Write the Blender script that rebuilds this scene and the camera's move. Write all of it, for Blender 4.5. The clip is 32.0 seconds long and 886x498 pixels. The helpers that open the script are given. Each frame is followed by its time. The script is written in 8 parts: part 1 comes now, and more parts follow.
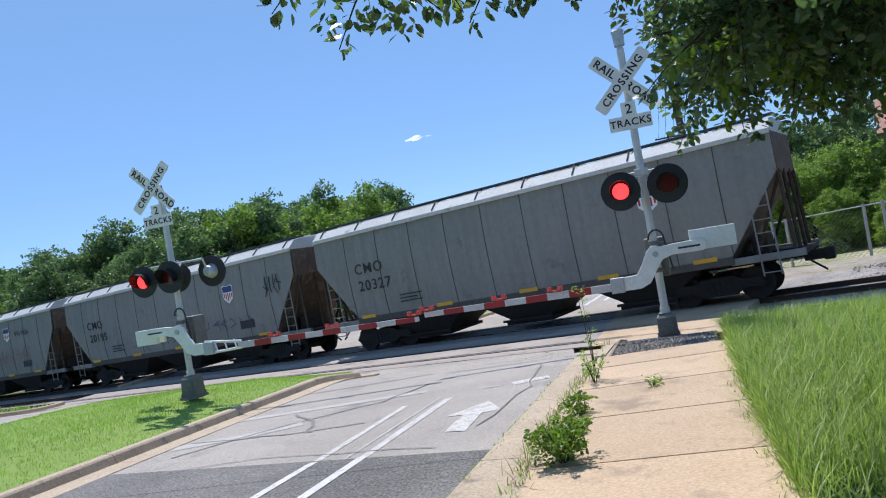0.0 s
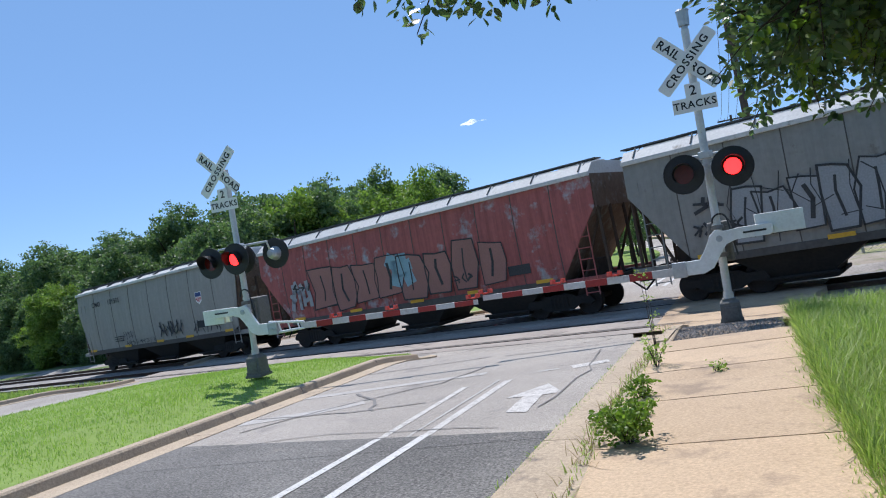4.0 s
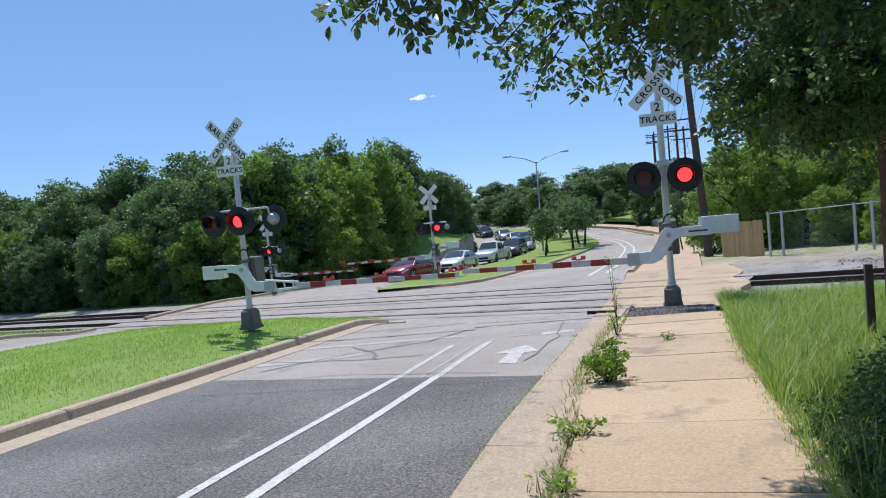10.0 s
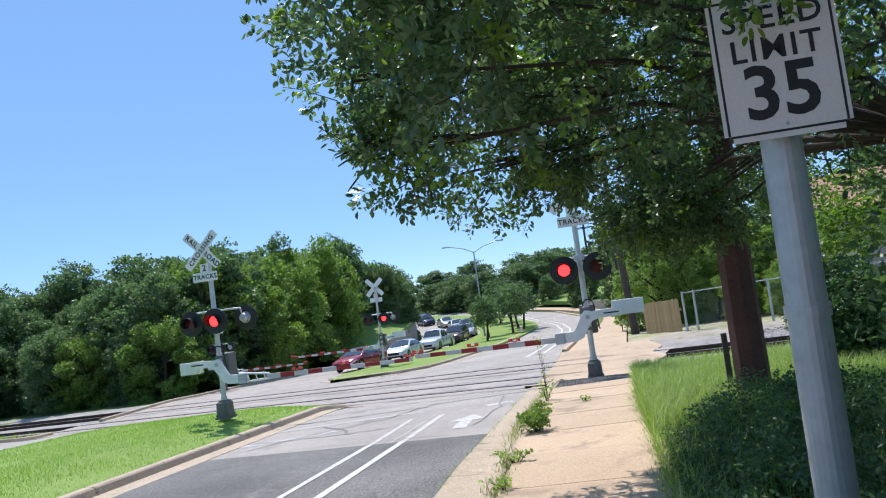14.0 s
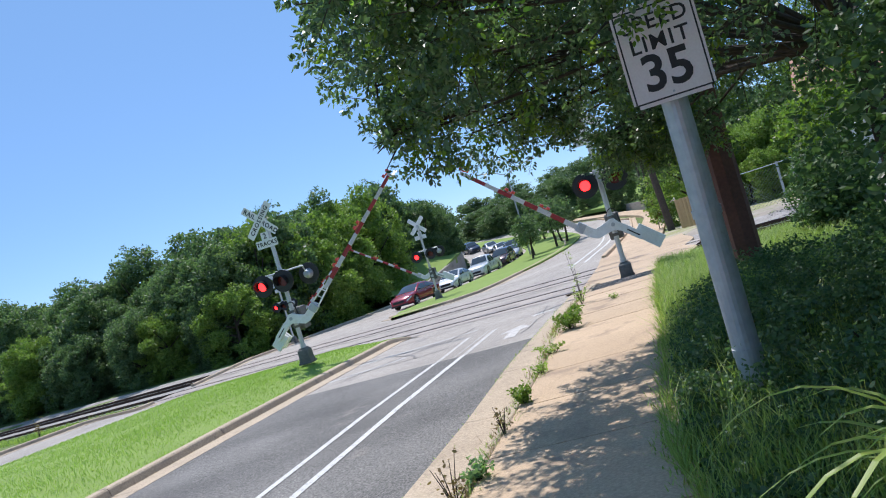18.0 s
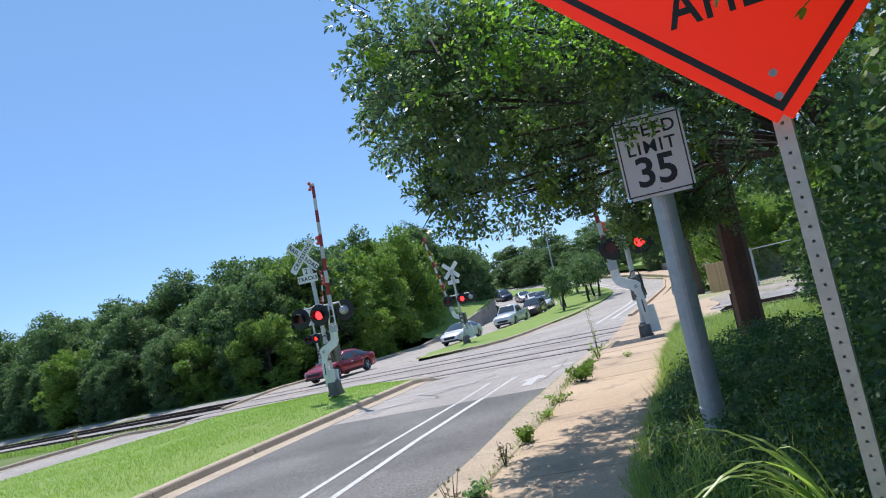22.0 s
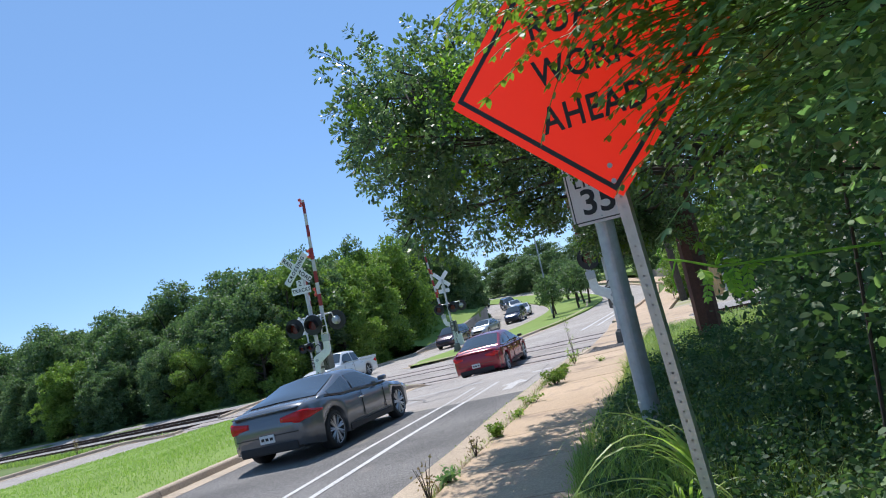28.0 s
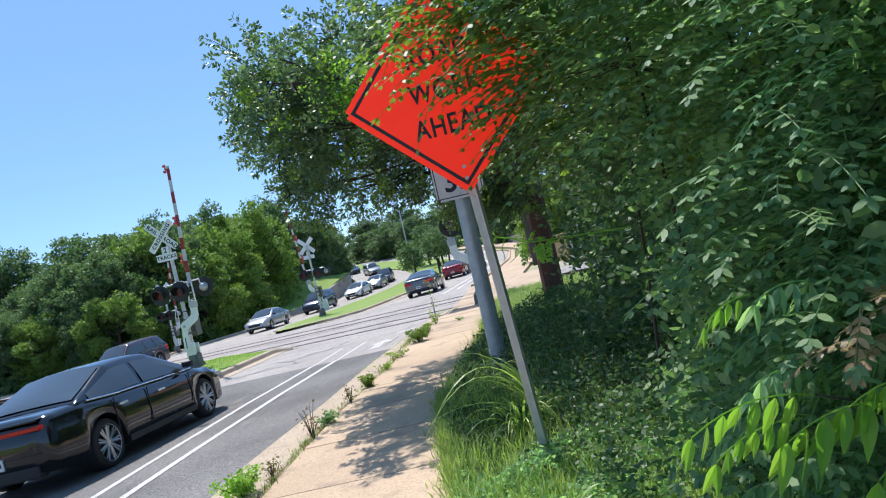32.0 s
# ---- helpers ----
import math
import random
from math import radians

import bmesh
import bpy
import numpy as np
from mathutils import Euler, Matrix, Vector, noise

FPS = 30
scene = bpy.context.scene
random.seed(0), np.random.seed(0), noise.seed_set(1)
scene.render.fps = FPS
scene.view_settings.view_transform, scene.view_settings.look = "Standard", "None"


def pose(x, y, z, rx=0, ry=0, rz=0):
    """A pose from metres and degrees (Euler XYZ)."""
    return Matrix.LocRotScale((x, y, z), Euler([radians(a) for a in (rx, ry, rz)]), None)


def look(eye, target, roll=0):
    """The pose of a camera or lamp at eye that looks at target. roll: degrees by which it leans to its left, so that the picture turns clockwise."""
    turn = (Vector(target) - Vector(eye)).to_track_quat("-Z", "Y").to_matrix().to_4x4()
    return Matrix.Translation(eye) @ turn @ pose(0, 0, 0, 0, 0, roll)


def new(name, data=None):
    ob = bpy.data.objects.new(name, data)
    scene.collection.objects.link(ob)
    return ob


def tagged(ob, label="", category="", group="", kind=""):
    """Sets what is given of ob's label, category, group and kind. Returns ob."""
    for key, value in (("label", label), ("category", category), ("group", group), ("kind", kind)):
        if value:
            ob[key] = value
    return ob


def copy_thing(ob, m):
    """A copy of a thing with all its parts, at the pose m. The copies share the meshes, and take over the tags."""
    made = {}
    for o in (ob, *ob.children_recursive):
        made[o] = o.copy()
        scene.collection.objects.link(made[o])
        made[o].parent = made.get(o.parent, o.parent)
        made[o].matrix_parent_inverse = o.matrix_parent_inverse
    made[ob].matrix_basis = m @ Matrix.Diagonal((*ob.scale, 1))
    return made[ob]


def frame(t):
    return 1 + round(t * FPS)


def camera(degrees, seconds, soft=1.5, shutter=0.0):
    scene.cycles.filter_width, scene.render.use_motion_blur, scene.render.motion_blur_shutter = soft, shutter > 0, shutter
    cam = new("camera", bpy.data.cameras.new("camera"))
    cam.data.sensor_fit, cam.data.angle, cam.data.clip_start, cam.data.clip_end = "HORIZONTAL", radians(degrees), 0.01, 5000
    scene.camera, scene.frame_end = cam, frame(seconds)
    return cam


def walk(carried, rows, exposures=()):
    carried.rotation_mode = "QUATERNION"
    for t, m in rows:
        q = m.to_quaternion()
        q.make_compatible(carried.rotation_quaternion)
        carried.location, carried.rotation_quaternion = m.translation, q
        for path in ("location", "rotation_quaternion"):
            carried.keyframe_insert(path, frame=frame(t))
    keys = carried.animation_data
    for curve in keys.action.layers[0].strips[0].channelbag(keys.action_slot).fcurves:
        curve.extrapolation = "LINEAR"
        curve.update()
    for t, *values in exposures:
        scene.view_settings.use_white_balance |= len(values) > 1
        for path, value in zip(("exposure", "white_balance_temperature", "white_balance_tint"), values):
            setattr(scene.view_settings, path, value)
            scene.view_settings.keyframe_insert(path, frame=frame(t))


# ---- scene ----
cam = camera(62.4, 32.0, soft=1.1)
PATH = [
    (0, (0.693, -0.837, 2.054), (0.042, 1.054, 2.064), -9.7),
    (0.5, (0.684, -0.857, 2.091), (0.022, 1.03, 2.098), -9.5),
    (1, (0.708, -0.857, 2.056), (-0.024, 1.004, 2.084), -9.0),
    (1.5, (0.698, -0.853, 2.094), (-0.109, 0.977, 2.122), -8.7),
    (2, (0.684, -0.858, 2.083), (-0.122, 0.972, 2.105), -8.9),
    (2.5, (0.676, -0.864, 2.066), (-0.092, 0.982, 2.081), -9.3),
    (3, (0.669, -0.868, 2.061), (-0.095, 0.98, 2.062), -9.5),
    (3.5, (0.666, -0.873, 2.059), (-0.13, 0.962, 2.054), -9.5),
    (5.5, (0.527, -1.266, 2.007), (-0.217, 0.59, 1.989), -8.2),
    (6, (0.633, -0.947, 2.115), (-0.072, 0.924, 2.14), -7.8),
    (6.5, (0.521, -1.054, 2.093), (-0.22, 0.792, 2.306), -5.8),
    (7, (0.487, -1.312, 2.179), (-0.292, 0.494, 2.542), -5.0),
    (7.5, (0.373, -1.489, 2.205), (-0.117, 0.422, 2.536), -6.7),
    (8, (0.331, -1.743, 2.244), (-0.171, 0.18, 2.461), -1.8),
    (8.5, (0.33, -2.028, 2.224), (-0.281, -0.128, 2.351), -4.3),
    (9, (0.293, -2.371, 2.19), (-0.091, -0.41, 2.267), -7.5),
    (9.5, (0.34, -2.656, 2.22), (-0.214, -0.734, 2.233), -3.4),
    (10, (0.43, -2.974, 2.237), (-0.214, -1.083, 2.141), -5.2),
    (10.5, (0.44, -3.219, 2.241), (-0.088, -1.29, 2.218), -1.3),
    (11, (0.594, -3.578, 2.254), (0.133, -1.635, 2.363), -1.7),
    (11.5, (0.601, -3.873, 2.257), (0.131, -1.931, 2.344), -6.1),
    (12, (0.589, -4.186, 2.247), (0.071, -2.254, 2.256), -5.0),
    (12.5, (0.742, -4.577, 2.256), (0.181, -2.658, 2.227), -6.5),
    (13, (0.755, -4.727, 2.298), (0.232, -2.797, 2.255), -10.0),
    (13.5, (0.816, -5.117, 2.293), (0.56, -3.134, 2.331), -8.2),
    (14, (0.922, -5.405, 2.359), (0.46, -3.463, 2.485), -7.6),
    (14.5, (1.072, -5.731, 2.392), (0.434, -3.836, 2.445), -7.6),
    (16.5, (1.244, -6.667, 2.395), (0.652, -4.757, 2.401), -12.2),
    (17, (1.29, -6.713, 2.407), (0.803, -4.774, 2.474), -12.2),
    (17.5, (1.471, -6.969, 2.417), (0.96, -5.036, 2.474), -14.2),
    (18, (1.544, -7.151, 2.456), (0.937, -5.246, 2.415), -16.8),
    (18.5, (1.525, -7.395, 2.415), (0.85, -5.513, 2.381), -15.5),
    (19, (1.729, -7.681, 2.443), (1.007, -5.816, 2.476), -16.4),
    (19.5, (1.828, -7.837, 2.48), (1.17, -5.948, 2.477), -18.8),
    (20, (1.786, -8.023, 2.47), (1.278, -6.089, 2.445), -17.1),
    (20.5, (1.875, -8.091, 2.486), (1.342, -6.164, 2.529), -15.3),
    (21, (2.066, -8.098, 2.512), (1.425, -6.206, 2.612), -15.5),
    (21.5, (2.085, -8.09, 2.533), (1.439, -6.201, 2.652), -15.4),
    (22, (2.022, -8.193, 2.534), (1.356, -6.31, 2.632), -12.5),
    (22.5, (1.993, -8.186, 2.541), (1.291, -6.314, 2.587), -9.6),
    (23, (1.977, -8.187, 2.529), (1.338, -6.293, 2.597), -10.4),
    (23.5, (2.013, -8.093, 2.544), (1.56, -6.147, 2.634), -12.1),
    (24, (2.045, -8.108, 2.543), (1.667, -6.146, 2.631), -13.7),
    (24.5, (2.12, -8.092, 2.569), (1.758, -6.129, 2.703), -14.8),
    (26.5, (2.521, -8.617, 2.518), (2.122, -6.658, 2.503), -19.5),
    (27, (2.587, -8.806, 2.549), (2.175, -6.851, 2.475), -23.1),
    (27.5, (2.533, -9.043, 2.508), (1.974, -7.125, 2.606), -18.1),
    (28, (2.583, -9.13, 2.555), (1.938, -7.24, 2.67), -13.1),
    (28.5, (2.716, -9.191, 2.518), (1.955, -7.345, 2.399), -11.9),
    (29, (2.679, -9.599, 2.551), (2.134, -7.68, 2.415), -12.7),
    (29.5, (2.679, -9.717, 2.536), (2.342, -7.749, 2.423), -10.5),
    (30, (2.891, -9.96, 2.547), (2.6, -7.988, 2.383), -13.0),
    (30.5, (2.953, -10.066, 2.568), (2.692, -8.094, 2.356), -17.1),
    (31, (2.856, -10.099, 2.571), (2.644, -8.12, 2.379), -16.7),
    (31.5, (2.798, -10.169, 2.589), (2.526, -8.192, 2.471), -14.2),
    (32, (2.762, -10.238, 2.61), (2.449, -8.264, 2.549), -13.1),
]
walk(cam, [(t, look(eye, target, roll)) for t, eye, target, roll in PATH], exposures=[(t, stops, 6120, 14) for t, stops in ((0, -0.05), (3, -0.12), (6, -0.1), (7, -0.25), (7.6, -0.2), (9, -0.02), (10, -0.2), (11, -0.1), (13, -0.08), (14, 0.12), (17, 0.05), (19, 0), (22, 0.0), (24, 0.12), (27, 0.18), (28, 0.0), (29, -0.1), (30, 0.25), (31, 0.26), (32, 0.22))])

# ---- world, sun ----
SUN_AZ, SUN_EL = radians(-32), radians(58)      # from +y towards +x; height
SUN_DIR = Vector((math.sin(SUN_AZ) * math.cos(SUN_EL), math.cos(SUN_AZ) * math.cos(SUN_EL), math.sin(SUN_EL)))
world = bpy.data.worlds.new("sky")
scene.world = world
world.use_nodes = True
wn = world.node_tree
sky = wn.nodes.new("ShaderNodeTexSky")
sky.sky_type, sky.sun_disc = "NISHITA", False
sky.sun_elevation, sky.sun_rotation = SUN_EL, SUN_AZ
sky.air_density, sky.dust_density, sky.ozone_density = 1.0, 0.0, 5.0
sky.altitude = 3500
wn.nodes["Background"].inputs[1].default_value = 0.16
# clear summer sky: the even blue of thin haze over the computed sky
haze = wn.nodes.new("ShaderNodeMix")
haze.data_type = "RGBA"
haze.inputs[0].default_value = 0.55
haze.inputs[7].default_value = (1.75, 3.3, 5.5, 1)
wn.links.new(sky.outputs[0], haze.inputs[6])
wn.links.new(haze.outputs[2], wn.nodes["Background"].inputs[0])
sun_data = bpy.data.lights.new("sun", "SUN")
sun_data.energy, sun_data.angle, sun_data.color = 5.2, radians(0.53), (1.0, 0.96, 0.89)
sun = new("sun", sun_data)
sun.matrix_world = look((0, 0, 40), Vector((0, 0, 40)) - SUN_DIR)
scene.view_settings.exposure = 0.0


# ---- materials ----
MATS = {}


def mat(name, a, b=None, rough=0.8, metal=0.0, big=0.6, fine=25.0, bump=0.15, spread=0.35, stain=None, stain_at=0.62, spec=0.4, island=0.0, objrand=0.0, grain=0.0, grain_scale=(110, 110, 110)):
    """Base colour a wandering to b at two scales, with bump, and stains of their own colour."""
    if name in MATS:
        return MATS[name]
    m = bpy.data.materials.new(name)
    m.use_nodes = True
    nt = m.node_tree
    bs = nt.nodes["Principled BSDF"]
    bs.inputs["Roughness"].default_value, bs.inputs["Metallic"].default_value = rough, metal
    bs.inputs["Specular IOR Level"].default_value = spec
    b = b or tuple(v * 0.7 for v in a)
    co = nt.nodes.new("ShaderNodeTexCoord")
    n1, n2 = nt.nodes.new("ShaderNodeTexNoise"), nt.nodes.new("ShaderNodeTexNoise")
    n1.inputs["Scale"].default_value, n1.inputs["Detail"].default_value = big, 6
    n2.inputs["Scale"].default_value, n2.inputs["Detail"].default_value = fine, 4
    for n in (n1, n2):
        nt.links.new(co.outputs["Object"], n.inputs["Vector"])
    mix = nt.nodes.new("ShaderNodeMix")
    mix.data_type = "RGBA"
    mix.inputs[6].default_value, mix.inputs[7].default_value = (*a, 1), (*b, 1)
    ad = nt.nodes.new("ShaderNodeMath")
    ad.operation = "MULTIPLY_ADD"
    ad.inputs[1].default_value = 0.55
    nt.links.new(n2.outputs[0], ad.inputs[0])
    sc = nt.nodes.new("ShaderNodeMath")
    sc.operation = "MULTIPLY"
    sc.inputs[1].default_value = 0.45
    nt.links.new(n1.outputs[0], sc.inputs[0])
    nt.links.new(sc.outputs[0], ad.inputs[2])
    rg = nt.nodes.new("ShaderNodeMapRange")
    rg.inputs[1].default_value, rg.inputs[2].default_value = 0.5 - spread / 2, 0.5 + spread / 2
    nt.links.new(ad.outputs[0], rg.inputs[0])
    nt.links.new(rg.outputs[0], mix.inputs[0])
    col = mix.outputs[2]
    if stain:
        n3 = nt.nodes.new("ShaderNodeTexNoise")
        n3.inputs["Scale"].default_value, n3.inputs["Detail"].default_value, n3.inputs["Roughness"].default_value = big * 2.3, 9, 0.65
        nt.links.new(co.outputs["Object"], n3.inputs["Vector"])
        r3 = nt.nodes.new("ShaderNodeMapRange")
        r3.inputs[1].default_value, r3.inputs[2].default_value = stain_at - 0.06, stain_at + 0.06
        nt.links.new(n3.outputs[0], r3.inputs[0])
        m3 = nt.nodes.new("ShaderNodeMix")
        m3.data_type = "RGBA"
        nt.links.new(r3.outputs[0], m3.inputs[0])
        nt.links.new(col, m3.inputs[6])
        m3.inputs[7].default_value = (*stain, 1)
        col = m3.outputs[2]
    if island or objrand:
        ge = nt.nodes.new("ShaderNodeNewGeometry" if island else "ShaderNodeObjectInfo")
        hs = nt.nodes.new("ShaderNodeHueSaturation")
        r4 = nt.nodes.new("ShaderNodeMapRange")
        amount = island or objrand
        r4.inputs[3].default_value, r4.inputs[4].default_value = 1 - amount, 1 + amount
        nt.links.new(ge.outputs["Random Per Island" if island else "Random"], r4.inputs[0])
        nt.links.new(r4.outputs[0], hs.inputs["Value"])
        nt.links.new(col, hs.inputs["Color"])
        col = hs.outputs[0]
    if grain:
        mp = nt.nodes.new("ShaderNodeMapping")
        mp.inputs["Scale"].default_value = grain_scale
        nt.links.new(co.outputs["Object"], mp.inputs["Vector"])
        n5 = nt.nodes.new("ShaderNodeTexNoise")
        n5.inputs["Scale"].default_value, n5.inputs["Detail"].default_value, n5.inputs["Roughness"].default_value = 1.0, 4, 0.75
        nt.links.new(mp.outputs[0], n5.inputs["Vector"])
        r5 = nt.nodes.new("ShaderNodeMapRange")
        r5.inputs[1].default_value, r5.inputs[2].default_value = 0.34, 0.66
        r5.inputs[3].default_value, r5.inputs[4].default_value = 1 - grain, 1 + grain
        nt.links.new(n5.outputs[0], r5.inputs[0])
        h5 = nt.nodes.new("ShaderNodeHueSaturation")
        nt.links.new(r5.outputs[0], h5.inputs["Value"])
        nt.links.new(col, h5.inputs["Color"])
        col = h5.outputs[0]
    nt.links.new(col, bs.inputs["Base Color"])
    if bump:
        bp = nt.nodes.new("ShaderNodeBump")
        bp.inputs["Strength"].default_value, bp.inputs["Distance"].default_value = bump, 0.01
        nt.links.new(n2.outputs[0], bp.inputs["Height"])
        nt.links.new(bp.outputs[0], bs.inputs["Normal"])
    MATS[name] = m
    return m


def leaf_mat(name, a, b, through_part=0.35, rough=0.5, gloss=0.35):
    """Leaves: each blade or leaf its own shade, light shining through."""
    if name in MATS:
        return MATS[name]
    m = bpy.data.materials.new(name)
    m.use_nodes = True
    nt = m.node_tree
    bs, out = nt.nodes["Principled BSDF"], nt.nodes["Material Output"]
    bs.inputs["Roughness"].default_value = rough
    bs.inputs["Specular IOR Level"].default_value = gloss
    ge = nt.nodes.new("ShaderNodeNewGeometry")
    mix = nt.nodes.new("ShaderNodeMix")
    mix.data_type = "RGBA"
    mix.inputs[6].default_value, mix.inputs[7].default_value = (*a, 1), (*b, 1)
    nt.links.new(ge.outputs["Random Per Island"], mix.inputs[0])
    nt.links.new(mix.outputs[2], bs.inputs["Base Color"])
    tr = nt.nodes.new("ShaderNodeBsdfTranslucent")
    br = nt.nodes.new("ShaderNodeMix")
    br.data_type = "RGBA"
    br.blend_type = "MULTIPLY"
    br.inputs[0].default_value = 1.0
    br.inputs[7].default_value = (1.3, 1.55, 0.85, 1)
    nt.links.new(mix.outputs[2], br.inputs[6])
    nt.links.new(br.outputs[2], tr.inputs["Color"])
    ms = nt.nodes.new("ShaderNodeMixShader")
    ms.inputs[0].default_value = through_part
    nt.links.new(bs.outputs[0], ms.inputs[1])
    nt.links.new(tr.outputs[0], ms.inputs[2])
    nt.links.new(ms.outputs[0], out.inputs[0])
    MATS[name] = m
    return m


def glow_mat(name, col, strength):
    m = bpy.data.materials.new(name)
    m.use_nodes = True
    bs = m.node_tree.nodes["Principled BSDF"]
    bs.inputs["Base Color"].default_value = (*col, 1)
    bs.inputs["Emission Color"].default_value = (*col, 1)
    bs.inputs["Emission Strength"].default_value = strength
    return m


def glass_mat(name, tint, rough=0.03):
    m = bpy.data.materials.new(name)
    m.use_nodes = True
    bs = m.node_tree.nodes["Principled BSDF"]
    bs.inputs["Base Color"].default_value = (*tint, 1)
    bs.inputs["Roughness"].default_value = rough
    bs.inputs["Specular IOR Level"].default_value = 1.0
    return m


def paint_mat(name, col, rough=0.25, metal=0.0, coat=0.6):
    m = mat(name, col, tuple(v * 0.93 for v in col), rough=rough, metal=metal, big=0.8, fine=90, bump=0.0, spread=0.8)
    m.node_tree.nodes["Principled BSDF"].inputs["Coat Weight"].default_value = coat
    return m


ASPHALT_OLD = mat("old_asphalt", (0.42, 0.375, 0.325), (0.28, 0.25, 0.217), rough=0.93, big=0.4, fine=50, bump=0.8, spread=0.26, stain=(0.22, 0.20, 0.185), stain_at=0.64, grain=0.42, grain_scale=(60, 60, 60))
ASPHALT_NEW = mat("new_asphalt", (0.215, 0.202, 0.184), (0.098, 0.092, 0.085), rough=0.92, big=0.5, fine=48, bump=1.0, spread=0.2, stain=(0.25, 0.222, 0.19), stain_at=0.68, grain=0.6, grain_scale=(38, 38, 38))
CONCRETE = mat("walk_concrete", (0.585, 0.435, 0.29), (0.42, 0.302, 0.196), rough=0.92, big=0.7, fine=38, bump=0.35, spread=0.36, stain=(0.34, 0.25, 0.175), stain_at=0.60, objrand=0.06, grain=0.16, grain_scale=(45, 45, 45))
KERB = mat("kerb_concrete", (0.54, 0.43, 0.305), (0.34, 0.265, 0.19), rough=0.92, big=1.6, fine=26, bump=0.4, spread=0.45, stain=(0.22, 0.18, 0.145), stain_at=0.66, grain=0.22, grain_scale=(45, 45, 45))
CROSS_C = mat("crossing_concrete", (0.42, 0.36, 0.31), (0.27, 0.235, 0.21), rough=0.9, big=0.7, fine=30, bump=0.3, stain=(0.16, 0.14, 0.125), stain_at=0.62)
DIRT = mat("dirt", (0.23, 0.18, 0.135), (0.13, 0.105, 0.08), rough=1.0, big=1.5, fine=20, bump=0.6)
GROUND = mat("turf_soil", (0.15, 0.20, 0.05), (0.09, 0.13, 0.035), rough=1.0, big=0.5, fine=9, bump=0.6, stain=(0.20, 0.165, 0.10), stain_at=0.68)
TURF = mat("mown_turf", (0.235, 0.325, 0.07), (0.16, 0.23, 0.048), rough=1.0, big=0.45, fine=12, bump=0.7, spread=0.4)
BALLAST = mat("ballast", (0.40, 0.365, 0.33), (0.17, 0.155, 0.145), rough=0.95, big=1.2, fine=22, bump=1.0, spread=0.25, island=0.25)
LINE = mat("road_paint", (0.68, 0.665, 0.635), (0.46, 0.44, 0.415), rough=0.8, big=6, fine=50, bump=0.2, spread=0.5, stain=(0.26, 0.25, 0.24), stain_at=0.62, grain=0.2, grain_scale=(60, 60, 60))
OLDLINE = mat("faded_road_paint", (0.60, 0.57, 0.53), (0.46, 0.43, 0.395), rough=0.85, big=6, fine=50, bump=0.3, spread=0.4, stain=(0.36, 0.33, 0.30), stain_at=0.55, grain=0.3, grain_scale=(60, 60, 60))
WORN = mat("worn_paint", (0.50, 0.47, 0.435), (0.36, 0.338, 0.31), rough=0.85, big=5.0, fine=40, bump=0.2, spread=0.5, stain=(0.36, 0.33, 0.30), stain_at=0.53, grain=0.3, grain_scale=(60, 60, 60))
TAR = mat("tar_seam", (0.21, 0.193, 0.18), rough=0.75, bump=0.2)
RAILTOP = mat("rail_steel", (0.55, 0.52, 0.50), (0.4, 0.37, 0.35), rough=0.3, metal=1.0, bump=0.05)
RAILSIDE = mat("rail_rust", (0.085, 0.048, 0.03), (0.05, 0.03, 0.02), rough=0.9, bump=0.4)
TIE = mat("sleeper_wood", (0.10, 0.08, 0.065), (0.055, 0.045, 0.037), rough=0.95, fine=14, bump=0.7, objrand=0.2)
GALV = mat("galvanised", (0.50, 0.52, 0.54), (0.38, 0.40, 0.42), rough=0.5, metal=0.55, big=3, fine=18, bump=0.06, stain=(0.30, 0.29, 0.28), stain_at=0.7)
ALU = mat("mast_aluminium", (0.62, 0.62, 0.60), (0.48, 0.48, 0.47), rough=0.5, metal=0.35, big=4, fine=30, bump=0.06, stain=(0.34, 0.32, 0.3), stain_at=0.68)
PEDESTAL = mat("pedestal_cast", (0.22, 0.21, 0.19), (0.13, 0.125, 0.115), rough=0.8, metal=0.3, big=4, fine=25, bump=0.3)
WHITE = mat("white_enamel", (0.82, 0.82, 0.80), (0.68, 0.67, 0.64), rough=0.5, big=3, fine=22, bump=0.04, stain=(0.50, 0.46, 0.40), stain_at=0.7)
SIGNWHITE = mat("sign_white", (0.80, 0.79, 0.76), (0.70, 0.68, 0.65), rough=0.45, big=3, fine=40, bump=0.03)
SIGNPINK = mat("sheeting_pale", (0.82, 0.74, 0.72), (0.72, 0.63, 0.61), rough=0.4, big=3, fine=60, bump=0.03)
BLACK = mat("black_paint", (0.018, 0.018, 0.019), (0.03, 0.03, 0.03), rough=0.55, bump=0.05)
ARMWHITE = mat("weathered_white_sheeting", (0.60, 0.585, 0.56), (0.46, 0.44, 0.42), rough=0.5, big=3, fine=22, bump=0.04, stain=(0.36, 0.33, 0.29), stain_at=0.64)
RED_REFL = mat("red_reflective", (0.34, 0.026, 0.024), (0.22, 0.022, 0.02), rough=0.45, bump=0.05)
ORANGE = mat("fluorescent_orange_added_glow", (0.95, 0.035, 0.006), (0.88, 0.03, 0.005), rough=0.55, big=2, fine=60, bump=0.02)
